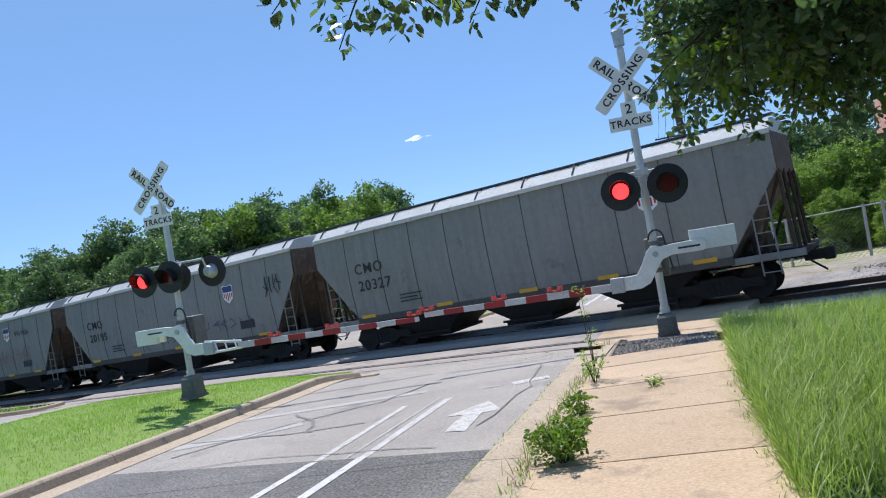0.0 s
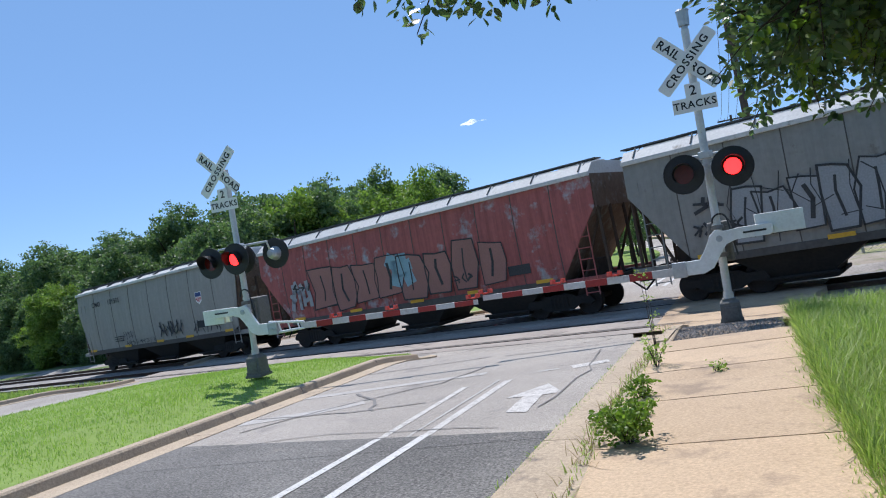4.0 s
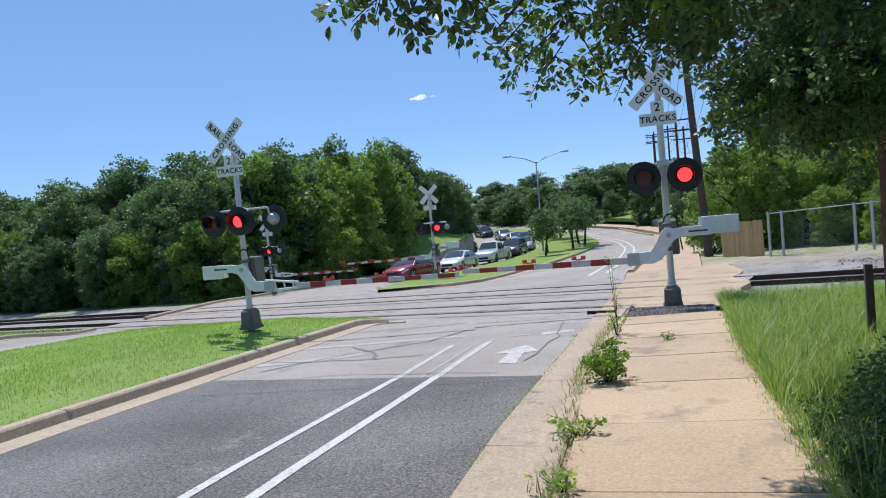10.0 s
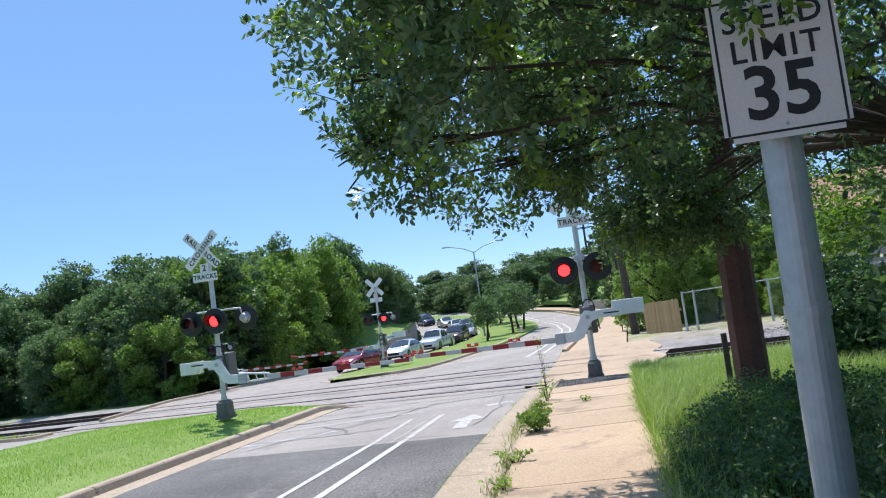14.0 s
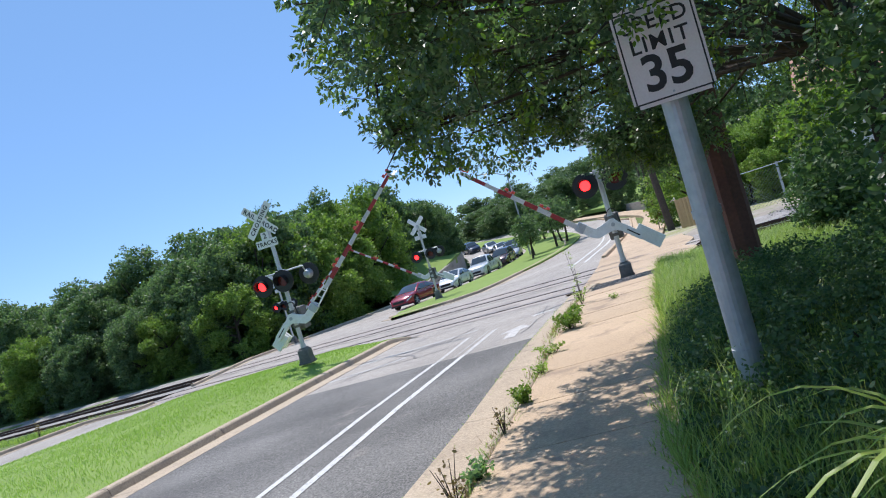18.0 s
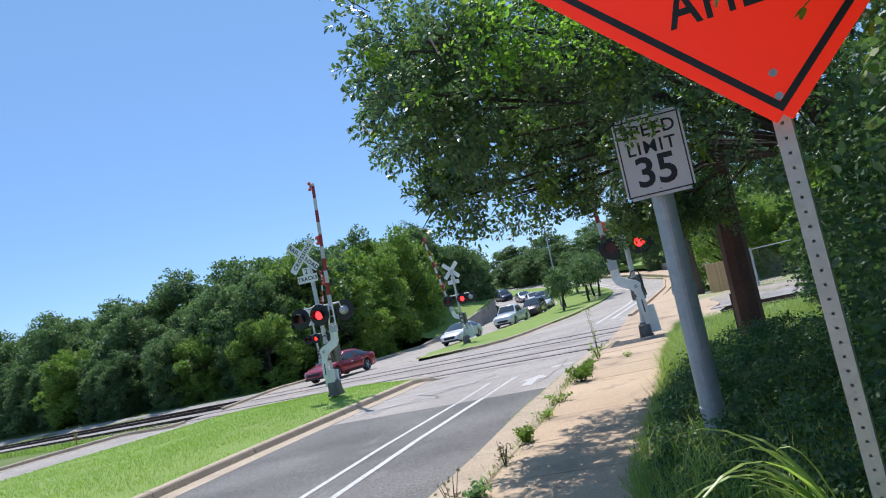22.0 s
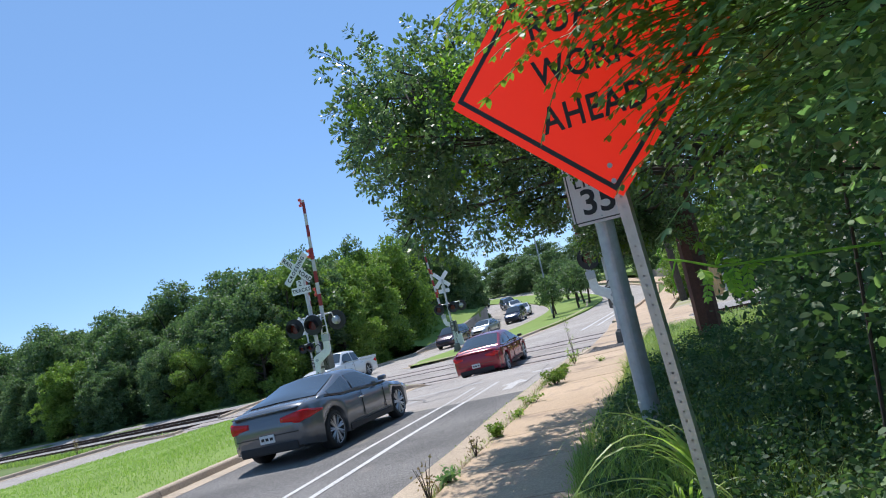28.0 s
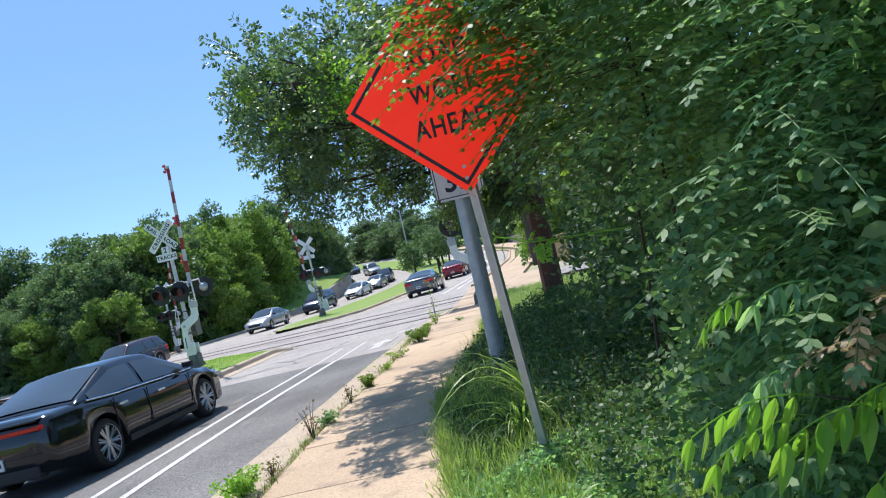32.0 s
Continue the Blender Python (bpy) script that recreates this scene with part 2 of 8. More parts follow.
# day-fluorescent sheeting; glow added in its colour to brighten the shaded face
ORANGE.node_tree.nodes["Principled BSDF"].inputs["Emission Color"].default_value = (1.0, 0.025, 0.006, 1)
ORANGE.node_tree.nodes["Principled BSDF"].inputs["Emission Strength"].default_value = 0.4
LAMP_ON = glow_mat("lamp_red_lit", (1.0, 0.02, 0.02), 5.0)
LAMP_OFF = mat("lamp_red_dark", (0.12, 0.012, 0.01), (0.07, 0.01, 0.01), rough=0.15, bump=0.0)
ARM_LAMP = mat("arm_lamp_lens", (0.72, 0.10, 0.07), (0.6, 0.08, 0.05), rough=0.2, bump=0)
CORTEN = mat("weathering_steel", (0.15, 0.068, 0.05), (0.08, 0.038, 0.03), rough=0.85, metal=0.2, big=1.5, fine=20, bump=0.2)
WOODPOLE = mat("pole_wood", (0.10, 0.078, 0.06), (0.055, 0.043, 0.034), rough=0.95, big=2, fine=14, bump=0.5)
FENCEWOOD = mat("fence_wood", (0.52, 0.36, 0.18), (0.38, 0.26, 0.13), rough=0.85, big=2, fine=12, bump=0.4, objrand=0.15)
BARK = mat("bark", (0.085, 0.066, 0.05), (0.045, 0.036, 0.028), rough=1.0, big=3, fine=16, bump=1.0)
OAK = leaf_mat("oak_leaves", (0.055, 0.098, 0.053), (0.16, 0.225, 0.11), 0.42, 0.4, 0.5)
OAKLIGHT = leaf_mat("young_leaves", (0.11, 0.19, 0.03), (0.20, 0.27, 0.045), 0.45)
WOODS = leaf_mat("woods_leaves", (0.062, 0.110, 0.054), (0.175, 0.24, 0.105), 0.40)
WOODSLIGHT = leaf_mat("woods_leaves_bright", (0.12, 0.19, 0.04), (0.25, 0.33, 0.075), 0.42)
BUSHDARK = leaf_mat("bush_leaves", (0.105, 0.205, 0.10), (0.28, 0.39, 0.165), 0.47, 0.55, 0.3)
# darker copy of the bush leaves: shade put into the colour
BUSHSHADED = leaf_mat("shaded_bush_leaves", (0.05, 0.105, 0.05), (0.14, 0.21, 0.085), 0.35, 0.5, 0.35)
# lighter copy of the bush leaves: light on the near foliage put into the colour
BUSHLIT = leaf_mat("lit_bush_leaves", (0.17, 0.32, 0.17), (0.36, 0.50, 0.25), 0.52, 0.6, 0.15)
# bright yellow-green: sunlight on the leaves put into the colour
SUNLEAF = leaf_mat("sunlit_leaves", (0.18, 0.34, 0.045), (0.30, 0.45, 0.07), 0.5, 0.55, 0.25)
BLADE = leaf_mat("grass_blades", (0.235, 0.335, 0.075), (0.36, 0.45, 0.13), 0.42)
# brightened blades: sunlight on the clumps put into the colour
ARCHBLADE = leaf_mat("arching_blades", (0.27, 0.38, 0.07), (0.50, 0.58, 0.18), 0.5, 0.4, 0.6)
DRYLEAF = leaf_mat("dry_leaves", (0.30, 0.20, 0.10), (0.42, 0.30, 0.16), 0.35)
BLADELONG = leaf_mat("long_grass", (0.18, 0.27, 0.055), (0.40, 0.46, 0.15), 0.40)
WEEDDRY = leaf_mat("dry_weed", (0.20, 0.13, 0.06), (0.30, 0.24, 0.10), 0.2)


# ---- mesh helpers ----
def part(name, bm, material, parent=None, label="", smooth=False):
    """Links a bmesh as one mesh object."""
    me = bpy.data.meshes.new(name)
    bm.to_mesh(me)
    bm.free()
    return mesh_part(name, me, material, parent, label, smooth)


def mesh_part(name, me, material, parent=None, label="", smooth=False):
    if material is not None:
        for m in material if isinstance(material, (list, tuple)) else [material]:
            me.materials.append(m)
    if smooth:
        me.polygons.foreach_set("use_smooth", [True] * len(me.polygons))
    ob = new(name, me)
    if parent is not None:
        ob.parent = parent
    if label:
        tagged(ob, label)
    return ob


def thing(name, label, category, at=None, group="", kind=""):
    ob = new(name)
    if at is not None:
        ob.matrix_basis = at
    return tagged(ob, label, category, group, kind)


def box(bm, x0, x1, y0, y1, z0, z1, bevel=0.0, m=None):
    r = bmesh.ops.create_cube(bm, size=1.0)
    vs = r["verts"]
    for v in vs:
        v.co = Vector((x0 + (v.co.x + 0.5) * (x1 - x0), y0 + (v.co.y + 0.5) * (y1 - y0), z0 + (v.co.z + 0.5) * (z1 - z0)))
    if bevel:
        es = list({e for v in vs for e in v.link_edges})
        r2 = bmesh.ops.bevel(bm, geom=es, offset=bevel, segments=2, affect="EDGES", profile=0.6)
        vs = list({v for f in r2["faces"] for v in f.verts} | {v for v in vs if v.is_valid})
    if m is not None:
        bmesh.ops.transform(bm, matrix=m, verts=vs)
    return vs


def rod(bm, p0, p1, r0, r1=None, n=10, cap=True):
    p0, p1 = Vector(p0), Vector(p1)
    r1 = r0 if r1 is None else r1
    q = (p1 - p0).to_track_quat("Z", "Y")
    rings = []
    for p, r in ((p0, r0), (p1, r1)):
        rings.append([bm.verts.new(p + q @ Vector((r * math.cos(2 * math.pi * k / n), r * math.sin(2 * math.pi * k / n), 0))) for k in range(n)])
    for k in range(n):
        bm.faces.new((rings[0][k], rings[0][(k + 1) % n], rings[1][(k + 1) % n], rings[1][k]))
    if cap:
        bm.faces.new(rings[0][::-1])
        bm.faces.new(rings[1])


def plate(bm, outline, y0, y1):
    """An outline in x, z given thickness along y."""
    a = [bm.verts.new((x, y0, z)) for x, z in outline]
    b = [bm.verts.new((x, y1, z)) for x, z in outline]
    n = len(a)
    bm.faces.new(a)
    bm.faces.new(b[::-1])
    for k in range(n):
        bm.faces.new((a[k], b[k], b[(k + 1) % n], a[(k + 1) % n]))
    bmesh.ops.recalc_face_normals(bm, faces=bm.faces[:])


def loft(bm, rings, closed_ends=True):
    """Rings of equal count of points joined into a skin."""
    vs = [[bm.verts.new(p) for p in r] for r in rings]
    n = len(vs[0])
    fs = []
    for a, b in zip(vs, vs[1:]):
        for k in range(n):
            fs.append(bm.faces.new((a[k], a[(k + 1) % n], b[(k + 1) % n], b[k])))
    if closed_ends:
        bm.faces.new(vs[0][::-1])
        bm.faces.new(vs[-1])
    bmesh.ops.recalc_face_normals(bm, faces=bm.faces[:])
    return fs


def text_mesh(words, size, depth=0.002, spacing=1.0, bold=0.0):
    """Raised lettering in the x-z plane that faces -y, centred."""
    cu = bpy.data.curves.new("lettering", "FONT")
    cu.body, cu.size, cu.extrude, cu.align_x, cu.align_y = words, size, depth, "CENTER", "CENTER"
    cu.space_character, cu.offset, cu.resolution_u = spacing, bold, 3
    ob = new("lettering", cu)
    dg = bpy.context.evaluated_depsgraph_get()
    me = bpy.data.meshes.new_from_object(ob.evaluated_get(dg))
    bpy.data.objects.remove(ob)
    bpy.data.curves.remove(cu)
    me.transform(Matrix.Rotation(math.pi / 2, 4, "X"))
    me.materials.clear()
    return me


def quads(name, verts, faces, material, parent=None, label="", category="", kind=""):
    me = bpy.data.meshes.new(name)
    me.from_pydata(verts, [], faces)
    me.update()
    ob = mesh_part(name, me, material, parent, label)
    return tagged(ob, "", category, "", kind) if (category or kind) else ob


# ---- the lie of the land ----
TA = radians(-14)
TD, TN = (math.cos(TA), math.sin(TA)), (-math.sin(TA), math.cos(TA))   # along and across the railway
C_FAR, C_NEAR = 20.28, 16.35                                            # the two track centres
KNOTS = [(-80, 2.6), (-40, 1.66), (-20, 0.84), (0, 0), (45, -1.89), (60, -2.35), (80, -2.4), (100, -1.7), (120, -0.6), (150, 0.3), (200, 0.8), (400, 1.0)]


def smooth01(v):
    v = min(1.0, max(0.0, v))
    return v * v * (3 - 2 * v)


def profile(y):
    for (a, za), (b, zb) in zip(KNOTS, KNOTS[1:]):
        if y <= b:
            return za + (zb - za) * max(0.0, (y - a) / (b - a)) if y >= a else za
    return KNOTS[-1][1]


def along(x, y):
    return x * TD[0] + y * TD[1]


def across(x, y):
    return x * TN[0] + y * TN[1]


def rail_z(s):
    return -0.40 + 0.0330 * max(-75.0, min(45.0, s))


def gz(x, y):
    """Height of the road level at a place."""
    z = 0.498 + 0.0348 * 30 * math.tanh(x / 30) + (profile(y - 2.5) + profile(y) + profile(y + 2.5)) / 3
    w = 1 - smooth01((abs(across(x, y) - 18.3) - 3.4) / 4.2)
    return z + w * (rail_z(along(x, y)) - 0.02 - z)


def on_track(s, c, h=0.0):
    return (s * TD[0] + c * TN[0], s * TD[1] + c * TN[1], rail_z(s) + h)


def lerp_at(pts, y):
    if y <= pts[0][0]:
        return pts[0][1]
    for (a, xa), (b, xb) in zip(pts, pts[1:]):
        if y <= b:
            return xa + (xb - xa) * (y - a) / (b - a)
    return pts[-1][1]


def bend(y):
    """The far road swings to the left."""
    return -((y - 66) ** 2) / 115 if y > 66 else 0.0

# ---- ground, road, kerbs ----
X_ROAD_R = [(-40, 8.0), (-16, 1.9), (-10, 0.25), (-6, -0.55), (-4.4, -0.74), (-3, -0.9), (0, -1.0), (3, -1.2), (7, -1.3), (12, -1.43), (20, -1.8), (30, -2.2), (60, -2.6), (130, -2.6)]
X_WALK_L = [(-40, 8.7), (-16, 2.6), (-10, 0.95), (-6, 0.15), (-4.3, -0.08), (-2, -0.3), (2, -0.48), (5, -0.78), (8, -0.84), (12, -0.95), (14, -1.0)]
X_WALK_R = [(-40, 10.8), (-16, 4.7), (-10, 2.95), (-8, 2.45), (-5.7, 1.75), (-4.5, 1.5), (-2.6, 1.16), (2.2, 1.06), (6.5, 0.94), (14, 0.9)]


def spread_steps(a, b, fine_a, fine_b, fine, coarse):
    out, v = [], a
    while v < b:
        out.append(v)
        v += fine if fine_a <= v < fine_b else coarse
    return out + [b]


def sheet(name, xs_of, ys, h, material, label, category, drop=0.25):
    """A sheet over the land whose rows run between two edges; its sides go down into the soil."""
    verts, faces = [], []
    n = None
    for y in ys:
        xs = xs_of(y)
        n = len(xs)
        row = [(x, y, gz(x, y) + (h(x, y) if callable(h) else h)) for x in xs]
        verts += [(row[0][0], y, row[0][2] - drop)] + row + [(row[-1][0], y, row[-1][2] - drop)]
    w = n + 2
    for j in range(len(ys) - 1):
        for k in range(w - 1):
            a = j * w + k
            faces.append((a, a + 1, a + w + 1, a + w))
    me = bpy.data.meshes.new(name)
    me.from_pydata(verts, [], faces)
    me.update()
    ob = mesh_part(name, me, material, None, label)
    return tagged(ob, label, category, "", "structure")


def across_steps(a, b, n):
    return [a + (b - a) * k / n for k in range(n + 1)]


def land_h(x, y):
    c = across(x, y)
    dip = 0.16 * (1 - smooth01((abs(c - 18.3) - 4.4) / 1.2)) if (x > 1.5 or x < -23.5) else 0.16
    rise = 0.0
    if x > 1.0 and y < 12.5:
        rise = 0.16
    return rise - max(dip, 0.07)


gx = spread_steps(-420, 420, -40, 16, 1.0, 12.0)
gy = spread_steps(-120, 460, -14, 60, 1.0, 10.0)
sheet("ground", lambda y: gx, gy, land_h, GROUND, "grassy ground with patches of bare soil", "ground")


def seam_y(x):
    return 5.45 - 0.17 * (x + 1.3)


def road_xs(y):
    b = bend(y)
    r = lerp_at(X_ROAD_R, y) + b
    return across_steps(lerp_at([(0, -24.0), (40, -24.0), (56, -21.7), (130, -21.7)], y) + b, r, 24)


old_ys = [y for y in spread_steps(5.4, 150, 5, 60, 0.75, 3.0)]
sheet("road", road_xs, old_ys, 0.0, ASPHALT_OLD, "weathered light grey asphalt road with cracks", "road")
sheet("road_overlay", lambda y: across_steps(-24.0, lerp_at(X_ROAD_R, y), 16), spread_steps(-40, 5.45, -14, 6, 0.75, 3.0), 0.006, ASPHALT_NEW, "newer dark asphalt of the road", "road")
# the newer asphalt ends on a slant
verts, faces = [], []
for k in range(13):
    x = -7.25 + k * (5.98 / 12)
    verts += [(x, 5.2, gz(x, 5.2) + 0.0085), (x, seam_y(x), gz(x, seam_y(x)) + 0.0085)]
for k in range(12):
    faces.append((2 * k, 2 * k + 2, 2 * k + 3, 2 * k + 1))
tagged(quads("road_overlay_edge", verts, faces, ASPHALT_NEW), "slanting end of the newer dark asphalt", "road", kind="structure")


def ribbon(name, pts, width, h, material, label, category="road marking", parent=None):
    """A flat ribbon on the road along points."""
    verts, faces = [], []
    dense = []
    for (x0, y0), (x1, y1) in zip(pts, pts[1:]):
        n = max(1, int(math.hypot(x1 - x0, y1 - y0) / 0.8))
        dense += [(x0 + (x1 - x0) * k / n, y0 + (y1 - y0) * k / n) for k in range(n)]
    dense.append(pts[-1])
    for k, (x, y) in enumerate(dense):
        x0, y0 = dense[max(0, k - 1)]
        x1, y1 = dense[min(len(dense) - 1, k + 1)]
        d = math.hypot(x1 - x0, y1 - y0)
        nx, ny = -(y1 - y0) / d, (x1 - x0) / d
        w = width * (0.92 + 0.16 * random.random()) / 2
        for sgn in (-1, 1):
            px, py = x + sgn * nx * w, y + sgn * ny * w
            verts.append((px, py, gz(px, py) + h))
    for k in range(len(dense) - 1):
        faces.append((2 * k, 2 * k + 2, 2 * k + 3, 2 * k + 1))
    ob = quads(name, verts, faces, material)
    return tagged(ob, label, category, "", "structure")


NEWEND = seam_y(-3.0)
ribbon("lane_line", [(3.4, -30), (-0.2, -16), (-1.85, -10), (-2.62, -6), (-2.84, -4), (-3.06, -1.2), (-3.26, 2), (-3.35, NEWEND)], 0.10, 0.0125, LINE, "white painted lane line on dark asphalt")
ribbon("lane_line", [(-3.35, NEWEND), (-3.5, 8.6)], 0.10, 0.005, OLDLINE, "faded white lane line on old grey asphalt")
ribbon("lane_line", [(3.97, -30), (0.37, -16), (-1.28, -10), (-2.05, -6), (-2.27, -4), (-2.49, -1.2), (-2.68, 2), (-2.78, NEWEND)], 0.11, 0.0125, LINE, "white painted lane line on dark asphalt")
ribbon("lane_line", [(-2.78, NEWEND), (-2.9, 8.8)], 0.11, 0.005, OLDLINE, "faded white lane line on old grey asphalt")
ribbon("lane_line", [(-3.0, 5.7), (-3.08, 8.9)], 0.045, 0.005, WORN, "thin worn white line")
ribbon("lane_line", [(-3.5, 26), (-3.6, 31), (-3.9, 43.5), (-4.3, 52), (-4.9, 60), (-6.2, 69), (-7.8, 76), (-13.2, 92)], 0.16, 0.006, LINE, "white painted lane line on the far road")
ribbon("lane_line", [(-2.9, 27), (-3.0, 31), (-3.25, 43.5), (-3.6, 52), (-4.2, 60), (-5.5, 69), (-7.1, 76), (-12.5, 92)], 0.16, 0.006, LINE, "white painted lane line on the far road")
ribbon("stop_line", [(-6.9, 9.4), (-3.6, 9.75)], 0.28, 0.005, WORN, "worn white stop line")
ribbon("paint_patch", [(-6.7, 7.6), (-5.6, 7.9), (-5.0, 8.3)], 0.35, 0.005, WORN, "worn white paint patch")
ribbon("paint_patch", [(-2.1, 9.3), (-1.6, 9.5)], 0.30, 0.005, OLDLINE, "chipped white paint patch")
ribbon("paint_patch", [(-2.6, 9.25), (-2.3, 9.3)], 0.10, 0.005, WORN, "chipped white paint patch")
bm = bmesh.new()
shape = [(-2.17, 6.5), (-1.9, 6.42), (-1.99, 7.35), (-1.75, 7.38), (-2.12, 8.1), (-2.46, 7.36), (-2.23, 7.36)]
bm.faces.new([bm.verts.new((x, y, gz(x, y) + 0.006)) for x, y in shape])
tagged(part("lane_arrow", bm, OLDLINE), "white painted straight arrow on the road", "road marking", kind="structure")
for pts, w in (([(-7.2, 11.6), (-5.6, 11.75), (-4.3, 11.9)], 0.045), ([(-4.0, 11.7), (-2.6, 11.6), (-1.5, 11.45)], 0.045),
               ([(-6.2, 6.9), (-5.4, 8.2), (-4.2, 9.3), (-3.9, 10.6)], 0.05), ([(-6.6, 7.8), (-4.8, 7.6), (-3.7, 7.7)], 0.04), ([(-5.7, 9.2), (-4.9, 8.4), (-4.4, 7.5)], 0.05),
               ([(-2.6, 12.8), (-3.1, 14.2), (-2.7, 15.4), (-3.4, 16.6)], 0.035), ([(-6.9, 13.4), (-5.0, 13.9), (-3.4, 13.7), (-1.7, 14.4)], 0.03), ([(-1.8, 6.6), (-1.75, 8.8), (-2.0, 10.9)], 0.025),
               ([(-7.0, 5.9), (-4.4, 6.3), (-2.0, 5.8)], 0.02)):
    wiggle = []
    for (x0, y0), (x1, y1) in zip(pts, pts[1:]):
        wiggle += [(x0 + (x1 - x0) * k / 4 + random.uniform(-0.04, 0.04), y0 + (y1 - y0) * k / 4 + random.uniform(-0.04, 0.04)) for k in range(4)]
    ribbon("tar_seam", wiggle + [pts[-1]], w, 0.009, TAR, "dark tar-filled crack in the asphalt", "crack")


def sweep(name, pts, prof, material, label, category, pieces=3.0, lift=0.0, joint=0.012):
    """A kerb of cast pieces along points; prof in (across, up), the road on the negative side."""
    root = thing(name, label, category, kind="structure")
    dense = []
    for (x0, y0), (x1, y1) in zip(pts, pts[1:]):
        n = max(1, int(math.hypot(x1 - x0, y1 - y0) / 0.5))
        dense += [(x0 + (x1 - x0) * k / n, y0 + (y1 - y0) * k / n) for k in range(n)]
    dense.append(pts[-1])
    rings = []
    for k, (x, y) in enumerate(dense):
        x0, y0 = dense[max(0, k - 1)]
        x1, y1 = dense[min(len(dense) - 1, k + 1)]
        d = math.hypot(x1 - x0, y1 - y0) or 1
        nx, ny = (y1 - y0) / d, -(x1 - x0) / d
        rings.append([Vector((x + nx * u, y + ny * u, gz(x, y) + v + lift)) for u, v in prof])
    step = max(2, int(pieces / 0.5))
    for k in range(0, len(rings) - 1, step):
        run = rings[k : k + step + 1]
        if len(run) < 2:
            continue
        last = [a.lerp(b, joint / 0.5) for a, b in zip(run[-1], run[-2])]
        bm = bmesh.new()
        loft(bm, run[:-1] + [last])
        part("kerb_piece", bm, material, root)
    return root


KERB_PROF = [(-0.45, -0.1), (-0.45, 0.024), (0.0, 0.016), (0.035, 0.12), (0.06, 0.145), (0.2, 0.15), (0.22, 0.13), (0.22, -0.1)]
KERB_ONLY = [(0.0, -0.1), (0.0, 0.0), (0.03, 0.12), (0.06, 0.145), (0.2, 0.15), (0.22, 0.13), (0.22, -0.1)]
MED_R, MED_L = -7.35, -16.9
# near median: kerb with gutter along our road, rounded nose, end along the railway
near_kerb = [(-3.2, -34), (-5.6, -12), (-6.35, -4), (-6.75, 0), (-7.02, 4), (-7.2, 8), (-7.32, 12), (-7.42, 14.0), (-7.65, 15.6), (-8.1, 16.25)]
NEAR_KERB_AT = [(y, x) for x, y in near_kerb]
sweep("median_kerb", [(x, y) for x, y in near_kerb][::-1], [(u, v) for u, v in KERB_PROF], KERB, "weathered concrete kerb round the grass median", "kerb")
sweep("median_kerb", [(-8.1, 16.3), (-9.3, 16.9), (-13.5, 18.1), (-15.6, 18.5), (-16.4, 17.9), (MED_L, 16.4), (MED_L - 0.5, 12), (MED_L - 1.6, 6), (MED_L - 3, -6), (MED_L - 4, -34)][::-1], KERB_ONLY, KERB, "weathered concrete kerb round the grass median", "kerb")


def median_xs(y):
    right = lerp_at(NEAR_KERB_AT, y) - 0.2
    left = lerp_at([(-34, MED_L - 3.8), (-6, MED_L - 2.8), (6, MED_L - 1.4), (12, MED_L - 0.3), (16.4, MED_L + 0.2), (17.5, MED_L + 0.7), (18.3, -15.4)], y)
    if y > 16.2:
        right = min(right, -7.9 - (y - 16.2) * 3.2)
    return across_steps(left, right, 12)


def crown(x, y):
    """The median swells gently between its kerbs."""
    xs = median_xs(y)
    u = min(1.0, max(0.0, (xs[-1] - x) / 2.2), max(0.0, (x - xs[0]) / 2.2))
    return 0.17 * smooth01(u) * smooth01((17.5 - y) / 5.0)


sheet("median", median_xs, spread_steps(-34, 18.2, -4, 19, 0.6, 2.0), lambda x, y: 0.13 + crown(x, y) + 0.03 * noise.noise(Vector((x * 0.8, y * 0.8, 0))), TURF, "mown green grass median", "grass median")
far_kerb = [(-14.6, 30.3), (-13.6, 28.9), (-11.5, 27.7), (-9.6, 27.2), (-8.6, 28.6), (-8.3, 32), (-8.3, 40), (-8.4, 46), (-8.5, 54), (-8.9, 64), (-10.8, 77), (-13.6, 86), (-19.2, 98)]
sweep("far_median_kerb", far_kerb[::-1], KERB_PROF, KERB, "weathered concrete kerb round the far grass median", "kerb", pieces=4.0)


def far_median_xs(y):
    b = bend(y)
    right = -8.55 + 0.4 * smooth01((y - 32) / 12) + b if y > 29 else -8.6 - (29 - y) ** 2 * 0.5
    left = -14.9 + 0.4 * smooth01((y - 40) / 12) + b if y > 33 else -14.9 + (33 - y) * 0.3
    return across_steps(min(left, right - 0.3), right, 8)


sheet("far_median", far_median_xs, spread_steps(27.4, 120, 27, 40, 0.7, 3.0), lambda x, y: 0.13, TURF, "mown green grass of the far median", "grass median")
# verge and kerb beyond the opposite carriageway
left_kerb = [(-27, -20), (-25.6, 0), (-24.8, 8), (-24.2, 14), (-23.4, 17.5), (-23.3, 19), (-23.4, 21.2)]
sweep("verge_kerb", left_kerb, [(-u, v) for u, v in KERB_PROF], KERB, "pale concrete kerb of the opposite carriageway", "kerb")
sweep("verge_kerb", [(-23.2, 24.0), (-23.6, 30), (-23.6, 40), (-22.6, 48), (-21.8, 56), (-22.0, 65), (-23.0, 76)], [(-u, v) for u, v in KERB_PROF], KERB, "pale concrete kerb of the opposite carriageway", "kerb", pieces=4.0)
